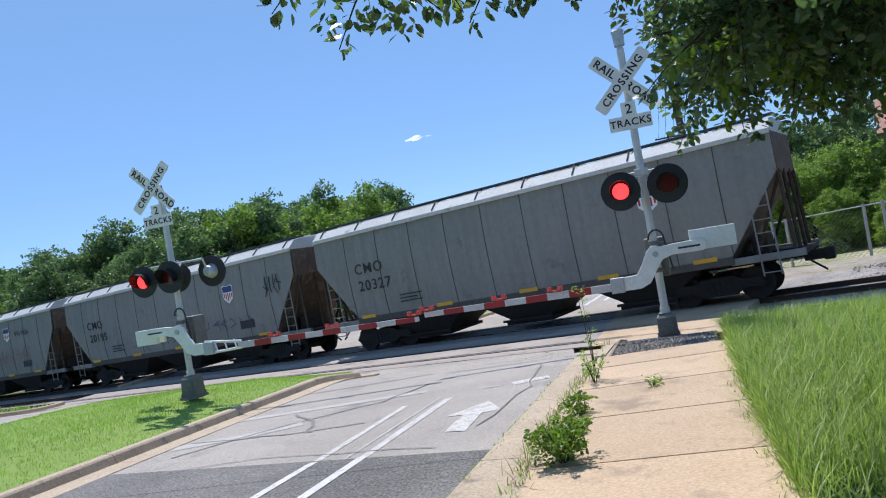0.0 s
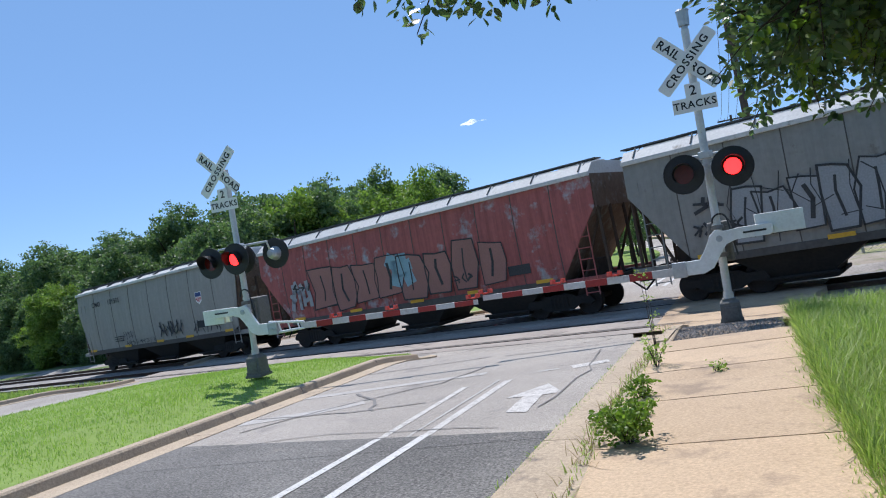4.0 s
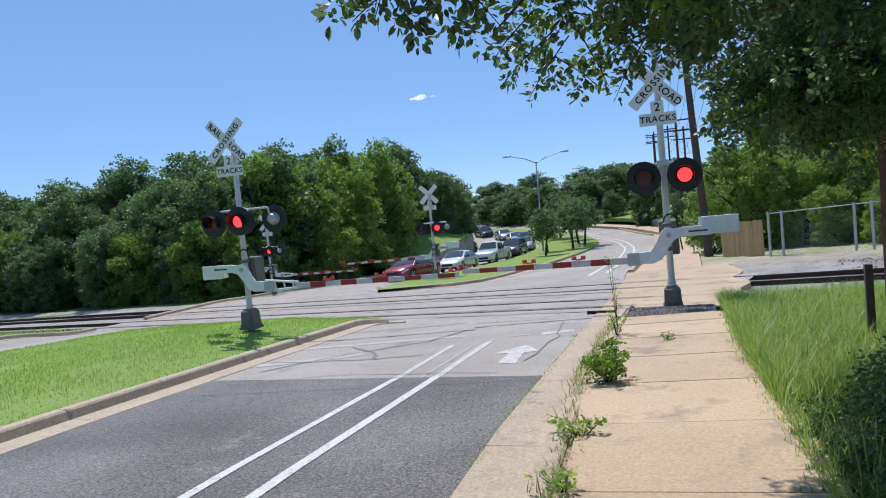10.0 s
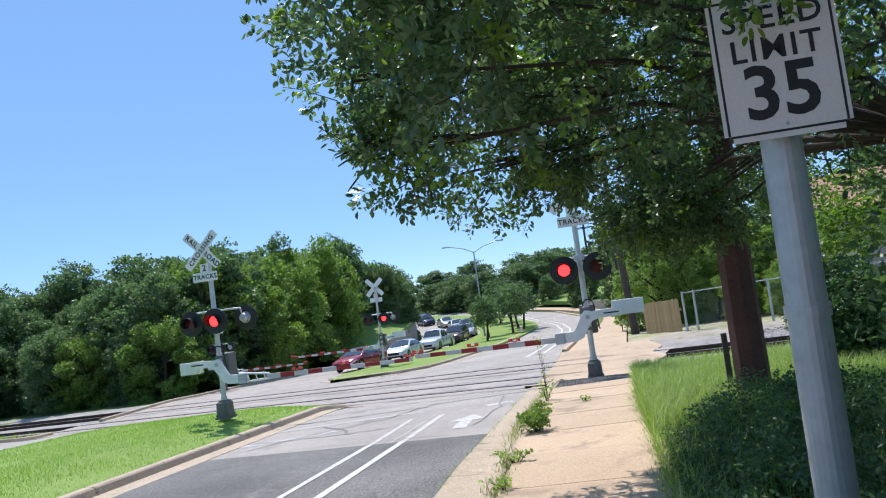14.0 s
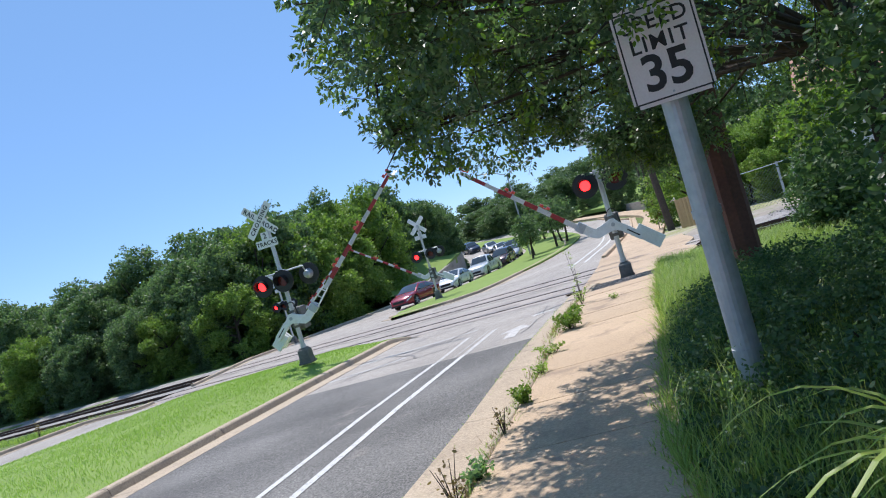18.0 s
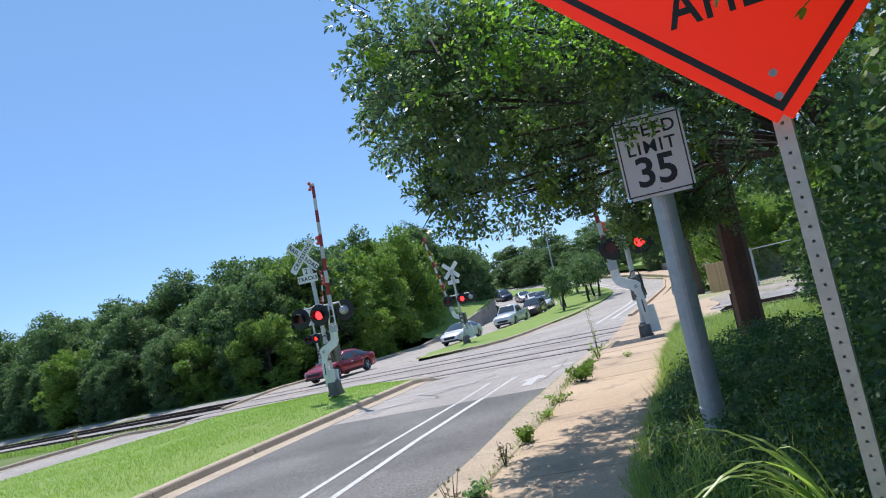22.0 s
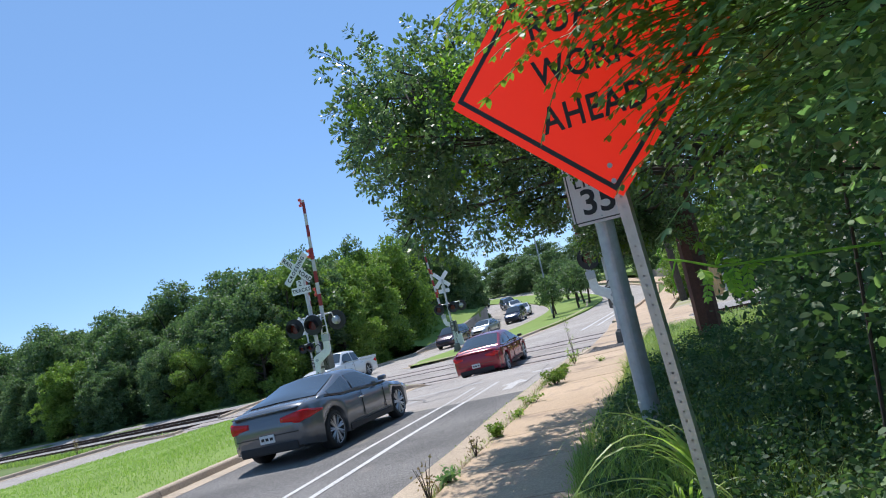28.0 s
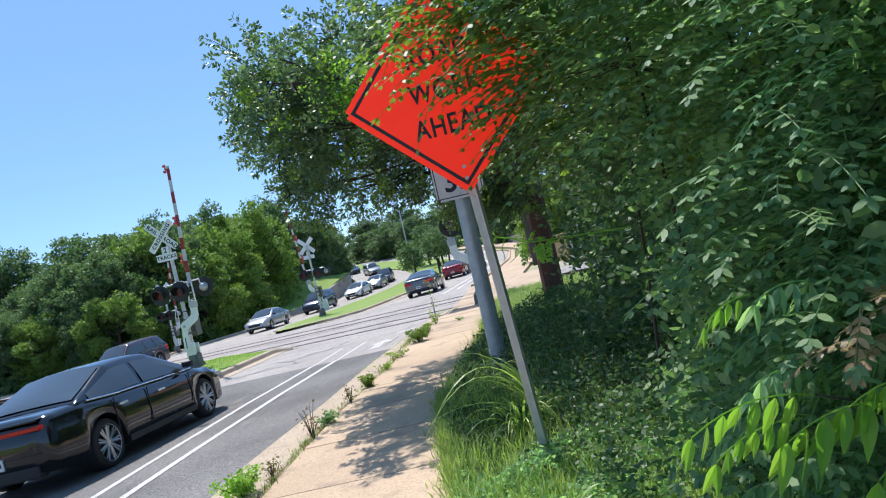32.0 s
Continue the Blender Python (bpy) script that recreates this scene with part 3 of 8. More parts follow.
# kerb and gutter between our road and the walk
right_pts = [(lerp_at(X_ROAD_R, y) + 0.40, y) for y in (-34, -20, -12, -8, -6, -4.4, -3, -1.5, 0, 1.5, 3, 5, 7, 9, 11, 12.6)]
sweep("road_kerb", right_pts[::-1], [(-u, v * 0.82) for u, v in KERB_PROF][::-1], KERB, "pale stained concrete kerb and gutter beside the walk", "kerb", pieces=2.5)
sweep("far_road_kerb", [(-1.7 , 25.2), (-1.75, 30), (-2.1, 46), (-2.2 + bend(60), 60), (-2.2 + bend(76), 76), (-2.2 + bend(92), 92)], [(-u, v) for u, v in KERB_PROF][::-1], CONCRETE, "pale concrete kerb of the far road", "kerb", pieces=4.0)
sheet("far_walk", lambda y: across_steps(-1.4 + bend(y), 0.7 + bend(y), 3), spread_steps(24.6, 110, 24, 60, 1.0, 3.0), 0.11, CONCRETE, "pale concrete footpath of the far side", "footpath")
# walk over the tracks
sheet("crossing_walk", lambda y: across_steps(-1.9, 1.75 + 0.2 * math.sin(y * 2), 5), spread_steps(13.4, 24.6, 13, 25, 0.5, 1), lambda x, y: 0.02 + 0.10 * smooth01((14.4 - y) / 1.4) + 0.09 * smooth01((y - 22.6) / 2), CONCRETE, "pale concrete footpath over the railway tracks", "footpath")

JOINT = mat("joint_soil", (0.44, 0.35, 0.26), (0.24, 0.185, 0.13), rough=1.0, big=2.5, fine=24, bump=0.7, spread=0.3)
# strip of soil and litter in the joint between kerb and walk
sheet("kerb_joint", lambda y: across_steps(lerp_at(X_ROAD_R, y) + 0.55, lerp_at(X_WALK_L, y) + 0.08, 2), spread_steps(-34, 12.6, -14, 13, 0.7, 2.0), lambda x, y: 0.088 + 0.02 * noise.noise(Vector((x * 5, y * 5, 0))), JOINT, "strip of dry soil between kerb and footpath", "soil")

# ---- railway ----
RAIL_PROF = [(-0.075, -0.17), (-0.075, -0.155), (-0.012, -0.135), (-0.012, -0.045), (-0.037, -0.035), (-0.037, 0.0), (0.037, 0.0), (0.037, -0.035), (0.012, -0.045), (0.012, -0.135), (0.075, -0.155), (0.075, -0.17)]


def track(c, label):
    root = thing("railway_track", label, "railway track", group="tracks of the crossing")
    ends = [-160, -75] + [-75 + 8 * k for k in range(1, 15)] + [45, 160]
    for side in (-0.7525, 0.7525):
        bm = bmesh.new()
        loft(bm, [[Vector((s * TD[0] + (c + side + u) * TN[0], s * TD[1] + (c + side + u) * TN[1], rail_z(s) + v)) for u, v in RAIL_PROF] for s in ends])
        rail = part("rail", bm, [RAILSIDE, RAILTOP], root)
        for p in rail.data.polygons:
            if p.normal.z > 0.9 and p.center.z > rail_z(along(p.center.x, p.center.y)) - 0.02:
                p.material_index = 1
    return root


TRACKS = [track(C_NEAR, "rusty steel railway track set in the road"), track(C_FAR, "rusty steel railway track used by the train")]
# dark flangeways beside the rails where the road crosses
for c in (C_NEAR, C_FAR):
    for side in (-0.66, 0.66, -0.86, 0.86):
        pts = [(s * TD[0] + (c + side) * TN[0], s * TD[1] + (c + side) * TN[1]) for s in (-29, -20, -10, -5, 0, 3.0 - 0.0)]
        ribbon("flangeway", [p for p in pts if p[0] < 1.9], 0.05, 0.03, TAR, "dark groove beside a rail in the crossing", "flangeway")
for c in (C_NEAR, C_FAR):
    for lo, hi in ((-1.5, -0.9), (-0.6, 0.6), (0.9, 1.5)):
        verts, faces = [], []
        ss = [-29 + k for k in range(0, 27)]
        for s in ss:
            for cc in (lo, hi):
                x, y, z = on_track(s, c + cc, -0.006)
                verts.append((x, y, z))
        for k in range(len(ss) - 1):
            faces.append((2 * k, 2 * k + 2, 2 * k + 3, 2 * k + 1))
        tagged(quads("crossing_panel", verts, faces, CROSS_C), "stained concrete panel between the rails of the crossing", "crossing panel", kind="structure")
# ballast beds either side of the road
for s0, s1 in ((-4.2, 60), (-130, -28.2)):
    verts, faces = [], []
    ss = [s0 + (s1 - s0) * k / 60 for k in range(61)]
    cs = [13.2, 13.7, 14.9, 16.35, 17.9, 18.3, 18.7, 20.28, 21.7, 22.6, 23.6, 24.3]
    for s in ss:
        for c in cs:
            x, y, z = on_track(s, c + random.uniform(-0.05, 0.05))
            h = -0.12 if c < 13.5 or c > 24 else 0.035
            verts.append((x, y, gz(x, y) + land_h(x, y) + h + random.uniform(-0.012, 0.012)))
    w = len(cs)
    for j in range(60):
        for k in range(w - 1):
            a = j * w + k
            faces.append((a, a + w, a + w + 1, a + 1))
    tagged(quads("ballast_bed", verts, faces, BALLAST), "grey crushed stone ballast under the tracks", "ballast", kind="structure")
# loose stones on the ballast by the walk
verts, faces = [], []
for _ in range(9000):
    s = random.uniform(-1.0, 16)
    c = random.choice([random.uniform(13.2, 15.5), random.uniform(15.7, 17.0), random.uniform(17.2, 19.4), random.uniform(21.1, 24.0)])
    x, y, z = on_track(s, c)
    z = gz(x, y) + land_h(x, y) + 0.03
    r = random.uniform(0.02, 0.045)
    base = len(verts)
    for k in range(3):
        a = k * 2.1 + random.random()
        verts.append((x + r * math.cos(a), y + r * math.sin(a), z))
    verts.append((x + random.uniform(-r, r) * 0.4, y + random.uniform(-r, r) * 0.4, z + r * 1.1))
    faces += [(base, base + 1, base + 3), (base + 1, base + 2, base + 3), (base + 2, base, base + 3)]
tagged(quads("ballast_stones", verts, faces, BALLAST), "loose grey and tan ballast stones", "ballast", kind="stuff")
# sleepers
bm = bmesh.new()
box(bm, -0.115, 0.115, -1.3, 1.3, -0.2, 0.0, 0.01)
tie_mesh = bpy.data.meshes.new("sleeper")
bm.to_mesh(tie_mesh)
bm.free()
tie_mesh.materials.append(TIE)
for root, c in zip(TRACKS, (C_NEAR, C_FAR)):
    for k in list(range(0, 32)) + list(range(-90, -54)):
        s = -0.4 + k * 0.53
        if -28 < s < -0.8:
            continue
        ob = new("sleeper", tie_mesh)
        ob.parent = root
        x, y, z = on_track(s + random.uniform(-0.03, 0.03), c, -0.155)
        ob.matrix_basis = pose(x, y, z, 0, 0, math.degrees(TA) + random.uniform(-1, 1))

# ---- level crossing signals ----
SEQ_WALK = [(0, 0), (0.4, 1), (0.9, 0), (1.4, 1), (2.3, 0), (2.8, 1), (3.3, 0), (4.0, 1), (4.6, 0), (5.3, 1), (5.8, 0), (6.3, 1), (6.8, 0), (7.6, 1), (8.3, 0), (8.8, 1), (9.3, 0), (9.8, 1), (10.3, 0), (10.8, 1),
            (11.5, 0), (12.3, 1), (12.7, 0), (13.3, 1), (13.8, 0), (14.6, 1), (15.4, 0), (16.0, 1), (16.3, 0), (16.8, 1), (17.7, 0), (18.3, 1), (18.8, 0), (19.3, 1), (19.8, 0), (20.7, 1), (21.3, 0), (21.8, 1), (22.3, 2)]
SEQ_MEDIAN = [(0, 0), (0.4, 1), (0.9, 0), (1.4, 1), (2.3, 0), (2.8, 1), (3.3, 0), (4.0, 1), (4.6, 0), (5.3, 1), (5.8, 0), (6.3, 1), (6.8, 0), (7.6, 1), (8.3, 0), (8.8, 1), (9.3, 0), (9.8, 1), (10.6, 0),
              (11.3, 1), (11.8, 0), (12.3, 1), (12.8, 0), (13.5, 1), (14.3, 0), (15.0, 1), (15.7, 0), (16.2, 1), (16.7, 0), (17.3, 1), (17.8, 0), (18.3, 1), (18.8, 0), (19.3, 1), (19.8, 0), (20.7, 1), (21.3, 0), (21.8, 1), (22.3, 2)]
ARM_NEAR = [(0, 0), (15.6, 0), (16.5, 15.5), (17, 24), (17.5, 33), (18, 41.5), (18.5, 48), (19, 54.5), (19.5, 60), (20, 67.5), (20.5, 75), (21, 81), (22, 86), (23, 87), (32, 87)]
ARM_FAR = [(0, 0), (15.8, 0), (16.5, 10), (17, 20), (17.5, 29), (18, 36), (19, 48), (20, 58), (21, 70), (22, 80), (23, 86), (32, 86)]
KEYED_ARMS, KEYED_LAMPS = [], []


def shield_outline(r, n=28):
    return [(r * math.cos(2 * math.pi * k / n), r * math.sin(2 * math.pi * k / n)) for k in range(n)]


def signal_head(root, x, y, z, phase, seq, faces_us=True, r=0.31):
    """A flashing light: round black backing, hood, lens and a lamp that turns its lit face out or away."""
    s = 1 if faces_us else -1
    at = Matrix.Translation((x, y, z)) @ (Matrix.Identity(4) if faces_us else Matrix.Rotation(math.pi, 4, "Z"))
    bm = bmesh.new()
    plate(bm, shield_outline(r), -0.012, 0.012)
    for a0 in range(28):     # rolled rim
        a1 = a0 + 1
        p = [Vector((r * math.cos(2 * math.pi * a / 28), -0.008, r * math.sin(2 * math.pi * a / 28))) for a in (a0, a1)]
        rod(bm, p[0], p[1], 0.011, n=6, cap=False)
    head = part("backing", bm, BLACK, root, "round black signal backing")
    head.matrix_basis = at
    bm = bmesh.new()
    # hood open below
    n = 18
    rings = []
    for yy, rr in ((-0.012, 0.165), (-0.30, 0.172)):
        ring = []
        for k in range(n + 1):
            a = math.radians(-35 + 250 * k / n)
            cut = 0.0 if yy > -0.1 else 0.16 * (1 - math.sin(max(0.0, math.pi * k / n))) 
            ring.append(bm.verts.new((rr * math.cos(a), yy + cut, rr * math.sin(a))))
        rings.append(ring)
    for k in range(n):
        bm.faces.new((rings[0][k], rings[0][k + 1], rings[1][k + 1], rings[1][k]))
    r2 = bmesh.ops.solidify(bm, geom=bm.faces[:], thickness=0.006)
    part("hood", bm, BLACK, head, "black lamp hood")
    bm = bmesh.new()
    rod(bm, (0, 0.012, 0), (0, 0.16, 0), 0.15, 0.10, 20)
    rod(bm, (0, 0.16, 0), (0, 0.19, 0), 0.10, 0.05, 20)
    part("housing", bm, GALV, head, "pale lamp housing", smooth=False)
    bm = bmesh.new()
    rod(bm, (0, -0.006, 0), (0, -0.016, 0), 0.155, 0.15, 24)
    part("lens", bm, LAMP_OFF, head, "dark red glass lens")
    bm = bmesh.new()
    rings = []
    for yy, rr in ((-0.03, 0.132), (-0.036, 0.132), (-0.05, 0.10), (-0.056, 0.05)):
        rings.append([(rr * math.cos(2 * math.pi * k / 24), yy + 0.0, rr * math.sin(2 * math.pi * k / 24)) for k in range(24)])
    loft(bm, rings)
    lamp = part("lamp", bm, [LAMP_ON, LAMP_OFF], head, "red signal lamp")
    for p in lamp.data.polygons:
        p.material_index = 0 if p.normal.y < -0.3 else 1
    KEYED_LAMPS.append((lamp, phase, seq))
    return head


def lettering(words, size, material, parent, m, label="", bold=0.0, spacing=1.0, depth=0.002):
    ob = mesh_part("lettering", text_mesh(words, size, depth, spacing, bold), material, parent, label)
    ob.matrix_basis = m
    return ob


def crossing_mast(at, reach, arm_rows, label, heads, mirror=1, scale=1.0, faces=True, cap=True, sign_x=-0.05, pivot=1.5, lamp_z=2.6, seq=SEQ_MEDIAN):
    """Post on a cast base with crossbuck, plates, flashing lights and a gate; mirror -1: arm to the left."""
    root = thing("crossing_signal", label, "crossing signal", at, group="signals of the level crossing")
    f = 1 if faces else -1
    bm = bmesh.new()
    box(bm, -0.2, 0.2, -0.2, 0.2, 0.0, 0.06, 0.01)
    loft(bm, [[(sx * w, sy * w, z) for sx, sy in ((-1, -1), (1, -1), (1, 1), (-1, 1))] for w, z in ((0.165, 0.06), (0.15, 0.40), (0.11, 0.44), (0.10, 0.47))])
    for sx in (-0.16, 0.16):
        for sy in (-0.16, 0.16):
            rod(bm, (sx, sy, 0.05), (sx, sy, 0.12), 0.022, n=6)
    box(bm, -0.10, 0.10, -0.175, -0.15, 0.12, 0.34, 0.006)
    part("base", bm, PEDESTAL, root, "dark cast metal base")
    bm = bmesh.new()
    rod(bm, (0, 0, 0.44), (0, 0, 4.86 if cap else 4.36), 0.064, 0.062, 18)
    rod(bm, (0, 0, 0.44), (0, 0, 0.56), 0.082, 0.08, 18)
    for z in (1.35, 1.62, lamp_z + 0.08, 3.55, 4.22):
        rod(bm, (0, 0, z), (0, 0, z + 0.05), 0.076, n=18)
    part("post", bm, ALU, root, "dull aluminium post")
    if cap:
        bm = bmesh.new()
        rod(bm, (0, 0, 4.86), (0, 0, 4.92), 0.05, 0.05, 14)
        rod(bm, (0, 0, 4.92), (0, 0, 5.16), 0.085, 0.10, 16)
        rod(bm, (0, 0, 5.16), (0, 0, 5.19), 0.11, 0.09, 16)
        part("bell", bm, GALV, root, "grey warning bell")
    # crossbuck
    for k, (words, turn, yy) in enumerate((("RAIL  ROAD", 45, -0.085), ("CROSSING", -45, -0.105))):
        bm = bmesh.new()
        L, W = 0.61, 0.115
        plate(bm, [(-L, -W), (L, -W), (L, W), (-L, W)], -0.004, 0.004)
        es = [e for e in bm.edges if abs(e.verts[0].co.y - e.verts[1].co.y) > 0.001]
        bmesh.ops.bevel(bm, geom=es, offset=0.02, segments=3, affect="EDGES")
        blade = part("crossbuck_blade", bm, SIGNWHITE, root, "white crossbuck blade")
        blade.matrix_basis = Matrix.Translation((sign_x, yy * f, 4.33)) @ Matrix.Rotation(0 if faces else math.pi, 4, "Z") @ Matrix.Rotation(radians(turn), 4, "Y")
        if words == "CROSSING":
            lettering(words, 0.175, BLACK, blade, Matrix.Translation((0, -0.006, -0.005)), bold=0.004, spacing=1.22)
        else:
            lettering("RAIL", 0.185, BLACK, blade, Matrix.Translation((-0.355, -0.006, -0.005)), bold=0.004, spacing=1.1)
            lettering("ROAD", 0.185, BLACK, blade, Matrix.Translation((0.355, -0.006, -0.005)), bold=0.004, spacing=1.1)
    bm = bmesh.new()
    plate(bm, [(-0.34, -0.235), (0.34, -0.235), (0.34, 0.0), (0.12, 0.0), (0.12, 0.22), (-0.12, 0.22), (-0.12, 0.0), (-0.34, 0.0)], -0.004, 0.004)
    tp = part("track_count_plate", bm, SIGNWHITE, root, "white plate that counts the tracks")
    tp.matrix_basis = Matrix.Translation((sign_x + 0.02, -0.085 * f, 3.76)) @ Matrix.Rotation(0 if faces else math.pi, 4, "Z")
    if faces:
        lettering("2", 0.22, BLACK, tp, Matrix.Translation((0, -0.006, 0.10)), bold=0.003)
        lettering("TRACKS", 0.165, BLACK, tp, Matrix.Translation((0, -0.006, -0.12)), bold=0.003, spacing=1.12)
    # lights on their cross arm
    xs = [h[0] for h in heads]
    bm = bmesh.new()
    rod(bm, (min(xs), 0, lamp_z + 0.26), (max(xs), 0, lamp_z + 0.26), 0.026, n=10)
    for h in heads:
        rod(bm, (h[0], 0, lamp_z + 0.26), (h[0], h[1] + (0.15 if h[2] else -0.15), lamp_z + 0.02), 0.02, n=8)
    box(bm, -0.11, 0.11, -0.09, 0.09, lamp_z + 0.20, lamp_z + 0.32, 0.015)
    part("crossarm", bm, ALU, root, "aluminium cross arm of the lights")
    for hx, hy, us, ph in heads:
        signal_head(root, hx, hy, lamp_z, ph, seq, us)
    # gate machine on the post
    bm = bmesh.new()
    box(bm, -0.16, 0.20, 0.10, 0.50, pivot - 0.38, pivot + 0.28, 0.04)
    box(bm, -0.10, 0.14, 0.06, 0.11, pivot - 0.3, pivot + 0.2, 0.01)
    rod(bm, (0.0, -0.14, pivot), (0.0, 0.3, pivot), 0.07, n=16)
    for z in (pivot - 0.25, pivot + 0.2):
        box(bm, -0.09, 0.09, -0.08, 0.12, z - 0.035, z + 0.035, 0.01)
    part("gate_machine", bm, PEDESTAL, root, "dark grey gate machine housing")
    bm = bmesh.new()
    for k in range(8):
        a0, a1 = math.pi * k / 8, math.pi * (k + 1) / 8
        rod(bm, (0.05 - mirror * 0.12 * math.cos(a0), -0.1, 1.70 + 0.14 * math.sin(a0)), (0.05 - mirror * 0.12 * math.cos(a1), -0.1, 1.70 + 0.14 * math.sin(a1)), 0.016, n=6)
    rod(bm, (0.05 + 0.12, -0.1, 1.70), (0.24, -0.1, 1.15), 0.016, n=6)
    part("cable", bm, BLACK, root, "black conduit loop")
    # the swinging gate: support arm, counterweight, striped boom
    gate = new("gate")
    gate.parent = root
    q = mirror    # +1: boom towards +x
    m_y = -0.17 * f
    out = [(-0.10, 0.13), (0.05, 0.16), (0.14, 0.08), (0.24, -0.12), (0.34, -0.27), (0.62, -0.28), (0.62, -0.50), (0.30, -0.50), (0.14, -0.43), (0.02, -0.24), (-0.10, -0.08), (-0.26, -0.03), (-0.74, -0.03), (-0.80, 0.0), (-0.80, 0.13), (-0.74, 0.155), (-0.30, 0.15)]
    bm = bmesh.new()
    plate(bm, [(q * x, z) for x, z in out], m_y - 0.03, m_y + 0.03)
    bmesh.ops.bevel(bm, geom=[e for e in bm.edges if e.calc_length() > 0.02], offset=0.006, segments=1, affect="EDGES")
    sup = part("support_arm", bm, WHITE, gate, "white painted steel support arm")
    bm = bmesh.new()
    box(bm, min(q * -0.70, q * -0.36), max(q * -0.70, q * -0.36), m_y - 0.036, m_y - 0.031, 0.045, 0.075)
    part("slot", bm, BLACK, sup, "dark adjusting slot")
    bm = bmesh.new()
    rod(bm, (0, m_y - 0.05, 0.02), (0, m_y, 0.02), 0.05, n=14)
    part("pivot_bolt", bm, GALV, sup, "pivot bolt")
    if mirror < 0:
        bm = bmesh.new()
        x0, x1 = sorted((q * -1.26, q * -0.56))
        box(bm, x0, x1, m_y + 0.04, m_y + 0.14, -0.02, 0.31, 0.008)
        box(bm, x0 + 0.02, x1 - 0.02, m_y + 0.30, m_y + 0.40, -0.02, 0.29, 0.008)
        rod(bm, (q * -0.7, m_y, 0.12), (q * -0.7, m_y + 0.40, 0.12), 0.03, n=8)
        part("counterweight", bm, WHITE, gate, "pale grey counterweight plates")
    else:
        bm = bmesh.new()
        box(bm, -1.06, -0.55, m_y + 0.032, m_y + 0.12, -0.16, 0.15, 0.01)
        box(bm, -1.03, -0.60, m_y + 0.30, m_y + 0.38, -0.16, 0.13, 0.01)
        rod(bm, (-0.72, m_y, 0.03), (-0.72, m_y + 0.38, 0.03), 0.03, n=8)
        part("counterweight", bm, WHITE, gate, "white counterweight plates")
        # open frame between the support arm and the boom
        bm = bmesh.new()
        for z0, z1 in ((-0.26, -0.34), (-0.50, -0.46)):
            rod(bm, (0.58, m_y, z0), (1.40, m_y, z1), 0.026, n=8)
        for x in (0.80, 1.02, 1.24):
            rod(bm, (x, m_y, -0.28), (x + 0.04, m_y, -0.48), 0.016, n=6)
        part("arm_frame", bm, WHITE, gate, "open steel frame that holds the boom")
    bm = bmesh.new()
    box(bm, *sorted((q * 0.56, q * 0.78)), m_y - 0.06, m_y + 0.06, -0.52, -0.27, 0.01)
    for k in range(3):
        rod(bm, (q * (0.60 + 0.07 * k), m_y - 0.08, -0.40), (q * (0.60 + 0.07 * k), m_y + 0.08, -0.40), 0.02, n=6)
    part("arm_bracket", bm, GALV, gate, "bolted arm bracket")
    # boom: light grey with red reflective bands
    seg, x, k = 0.37, 0.74 if mirror < 0 else 1.32, 0
    while x < reach - 0.05:
        w = min(seg, reach - x)
        bm = bmesh.new()
        taper = 0.085 - 0.03 * (x / reach)
        box(bm, *sorted((q * x, q * (x + w))), m_y - 0.02, m_y + 0.02, -0.40 - taper, -0.40 + taper * 0.6, 0.004)
        part("arm_section", bm, RED_REFL if k % 2 else ARMWHITE, gate, "red reflective gate band" if k % 2 else "white gate band")
        x, k = x + w, k + 1
    for fx in (0.42, 0.66, 0.985):
        lx = reach * fx
        bm = bmesh.new()
        box(bm, q * lx - 0.045, q * lx + 0.045, m_y - 0.05, m_y + 0.05, -0.345, -0.315, 0.006)
        rod(bm, (q * lx - 0.09, m_y, -0.33), (q * lx - 0.09, m_y, -0.26), 0.05, 0.045, 12)
        rod(bm, (q * lx + 0.09, m_y, -0.33), (q * lx + 0.09, m_y, -0.26), 0.05, 0.045, 12)
        box(bm, q * lx - 0.12, q * lx + 0.12, m_y - 0.03, m_y + 0.03, -0.335, -0.32)
        part("arm_light", bm, ARM_LAMP, gate, "red and amber gate arm light")
    gate.matrix_basis = Matrix.Translation((0, 0, pivot))
    KEYED_ARMS.append((gate, arm_rows, -q, pivot))
    if scale != 1.0:
        root.scale = (scale,) * 3
    return root


crossing_mast(pose(0.0, 11.98, gz(0, 12) + 0.02, 0, 0, 3), 4.06, ARM_NEAR, "railroad crossing signal with lowered striped gate by the footpath", [(-0.37, -0.2, True, 0), (0.37, -0.2, True, 1)], -1, scale=1.025, pivot=1.43, lamp_z=2.55, seq=SEQ_WALK)
crossing_mast(pose(-9.10, 11.16, 0.045, 0, 0, 2), 5.1, ARM_NEAR, "railroad crossing signal with striped gate on the grass median", [(-0.5, -0.3, True, 0), (0.22, -0.42, True, 1), (0.72, 0.25, False, 1), (-0.12, 0.25, False, 0)], 1, cap=False, sign_x=-0.12, scale=0.98, pivot=1.36, lamp_z=2.48)
crossing_mast(pose(-13.0, 34.9, gz(-13.0, 34.9) + 0.12, 0, 0, 5), 5.2, ARM_FAR, "railroad crossing signal with striped gate on the far median", [(-0.5, -0.25, True, 0), (0.35, -0.25, True, 1), (0.75, 0.25, False, 1)], -1, faces=False, cap=False, scale=1.07)
crossing_mast(pose(-23.7, 35.4, gz(-23.7, 35.4), 0, 0, 0), 5.6, ARM_FAR, "railroad crossing signal with striped gate by the far woods", [(-0.4, -0.25, True, 0), (0.2, -0.25, True, 1), (0.6, 0.25, False, 1)], 1, faces=False, cap=False)

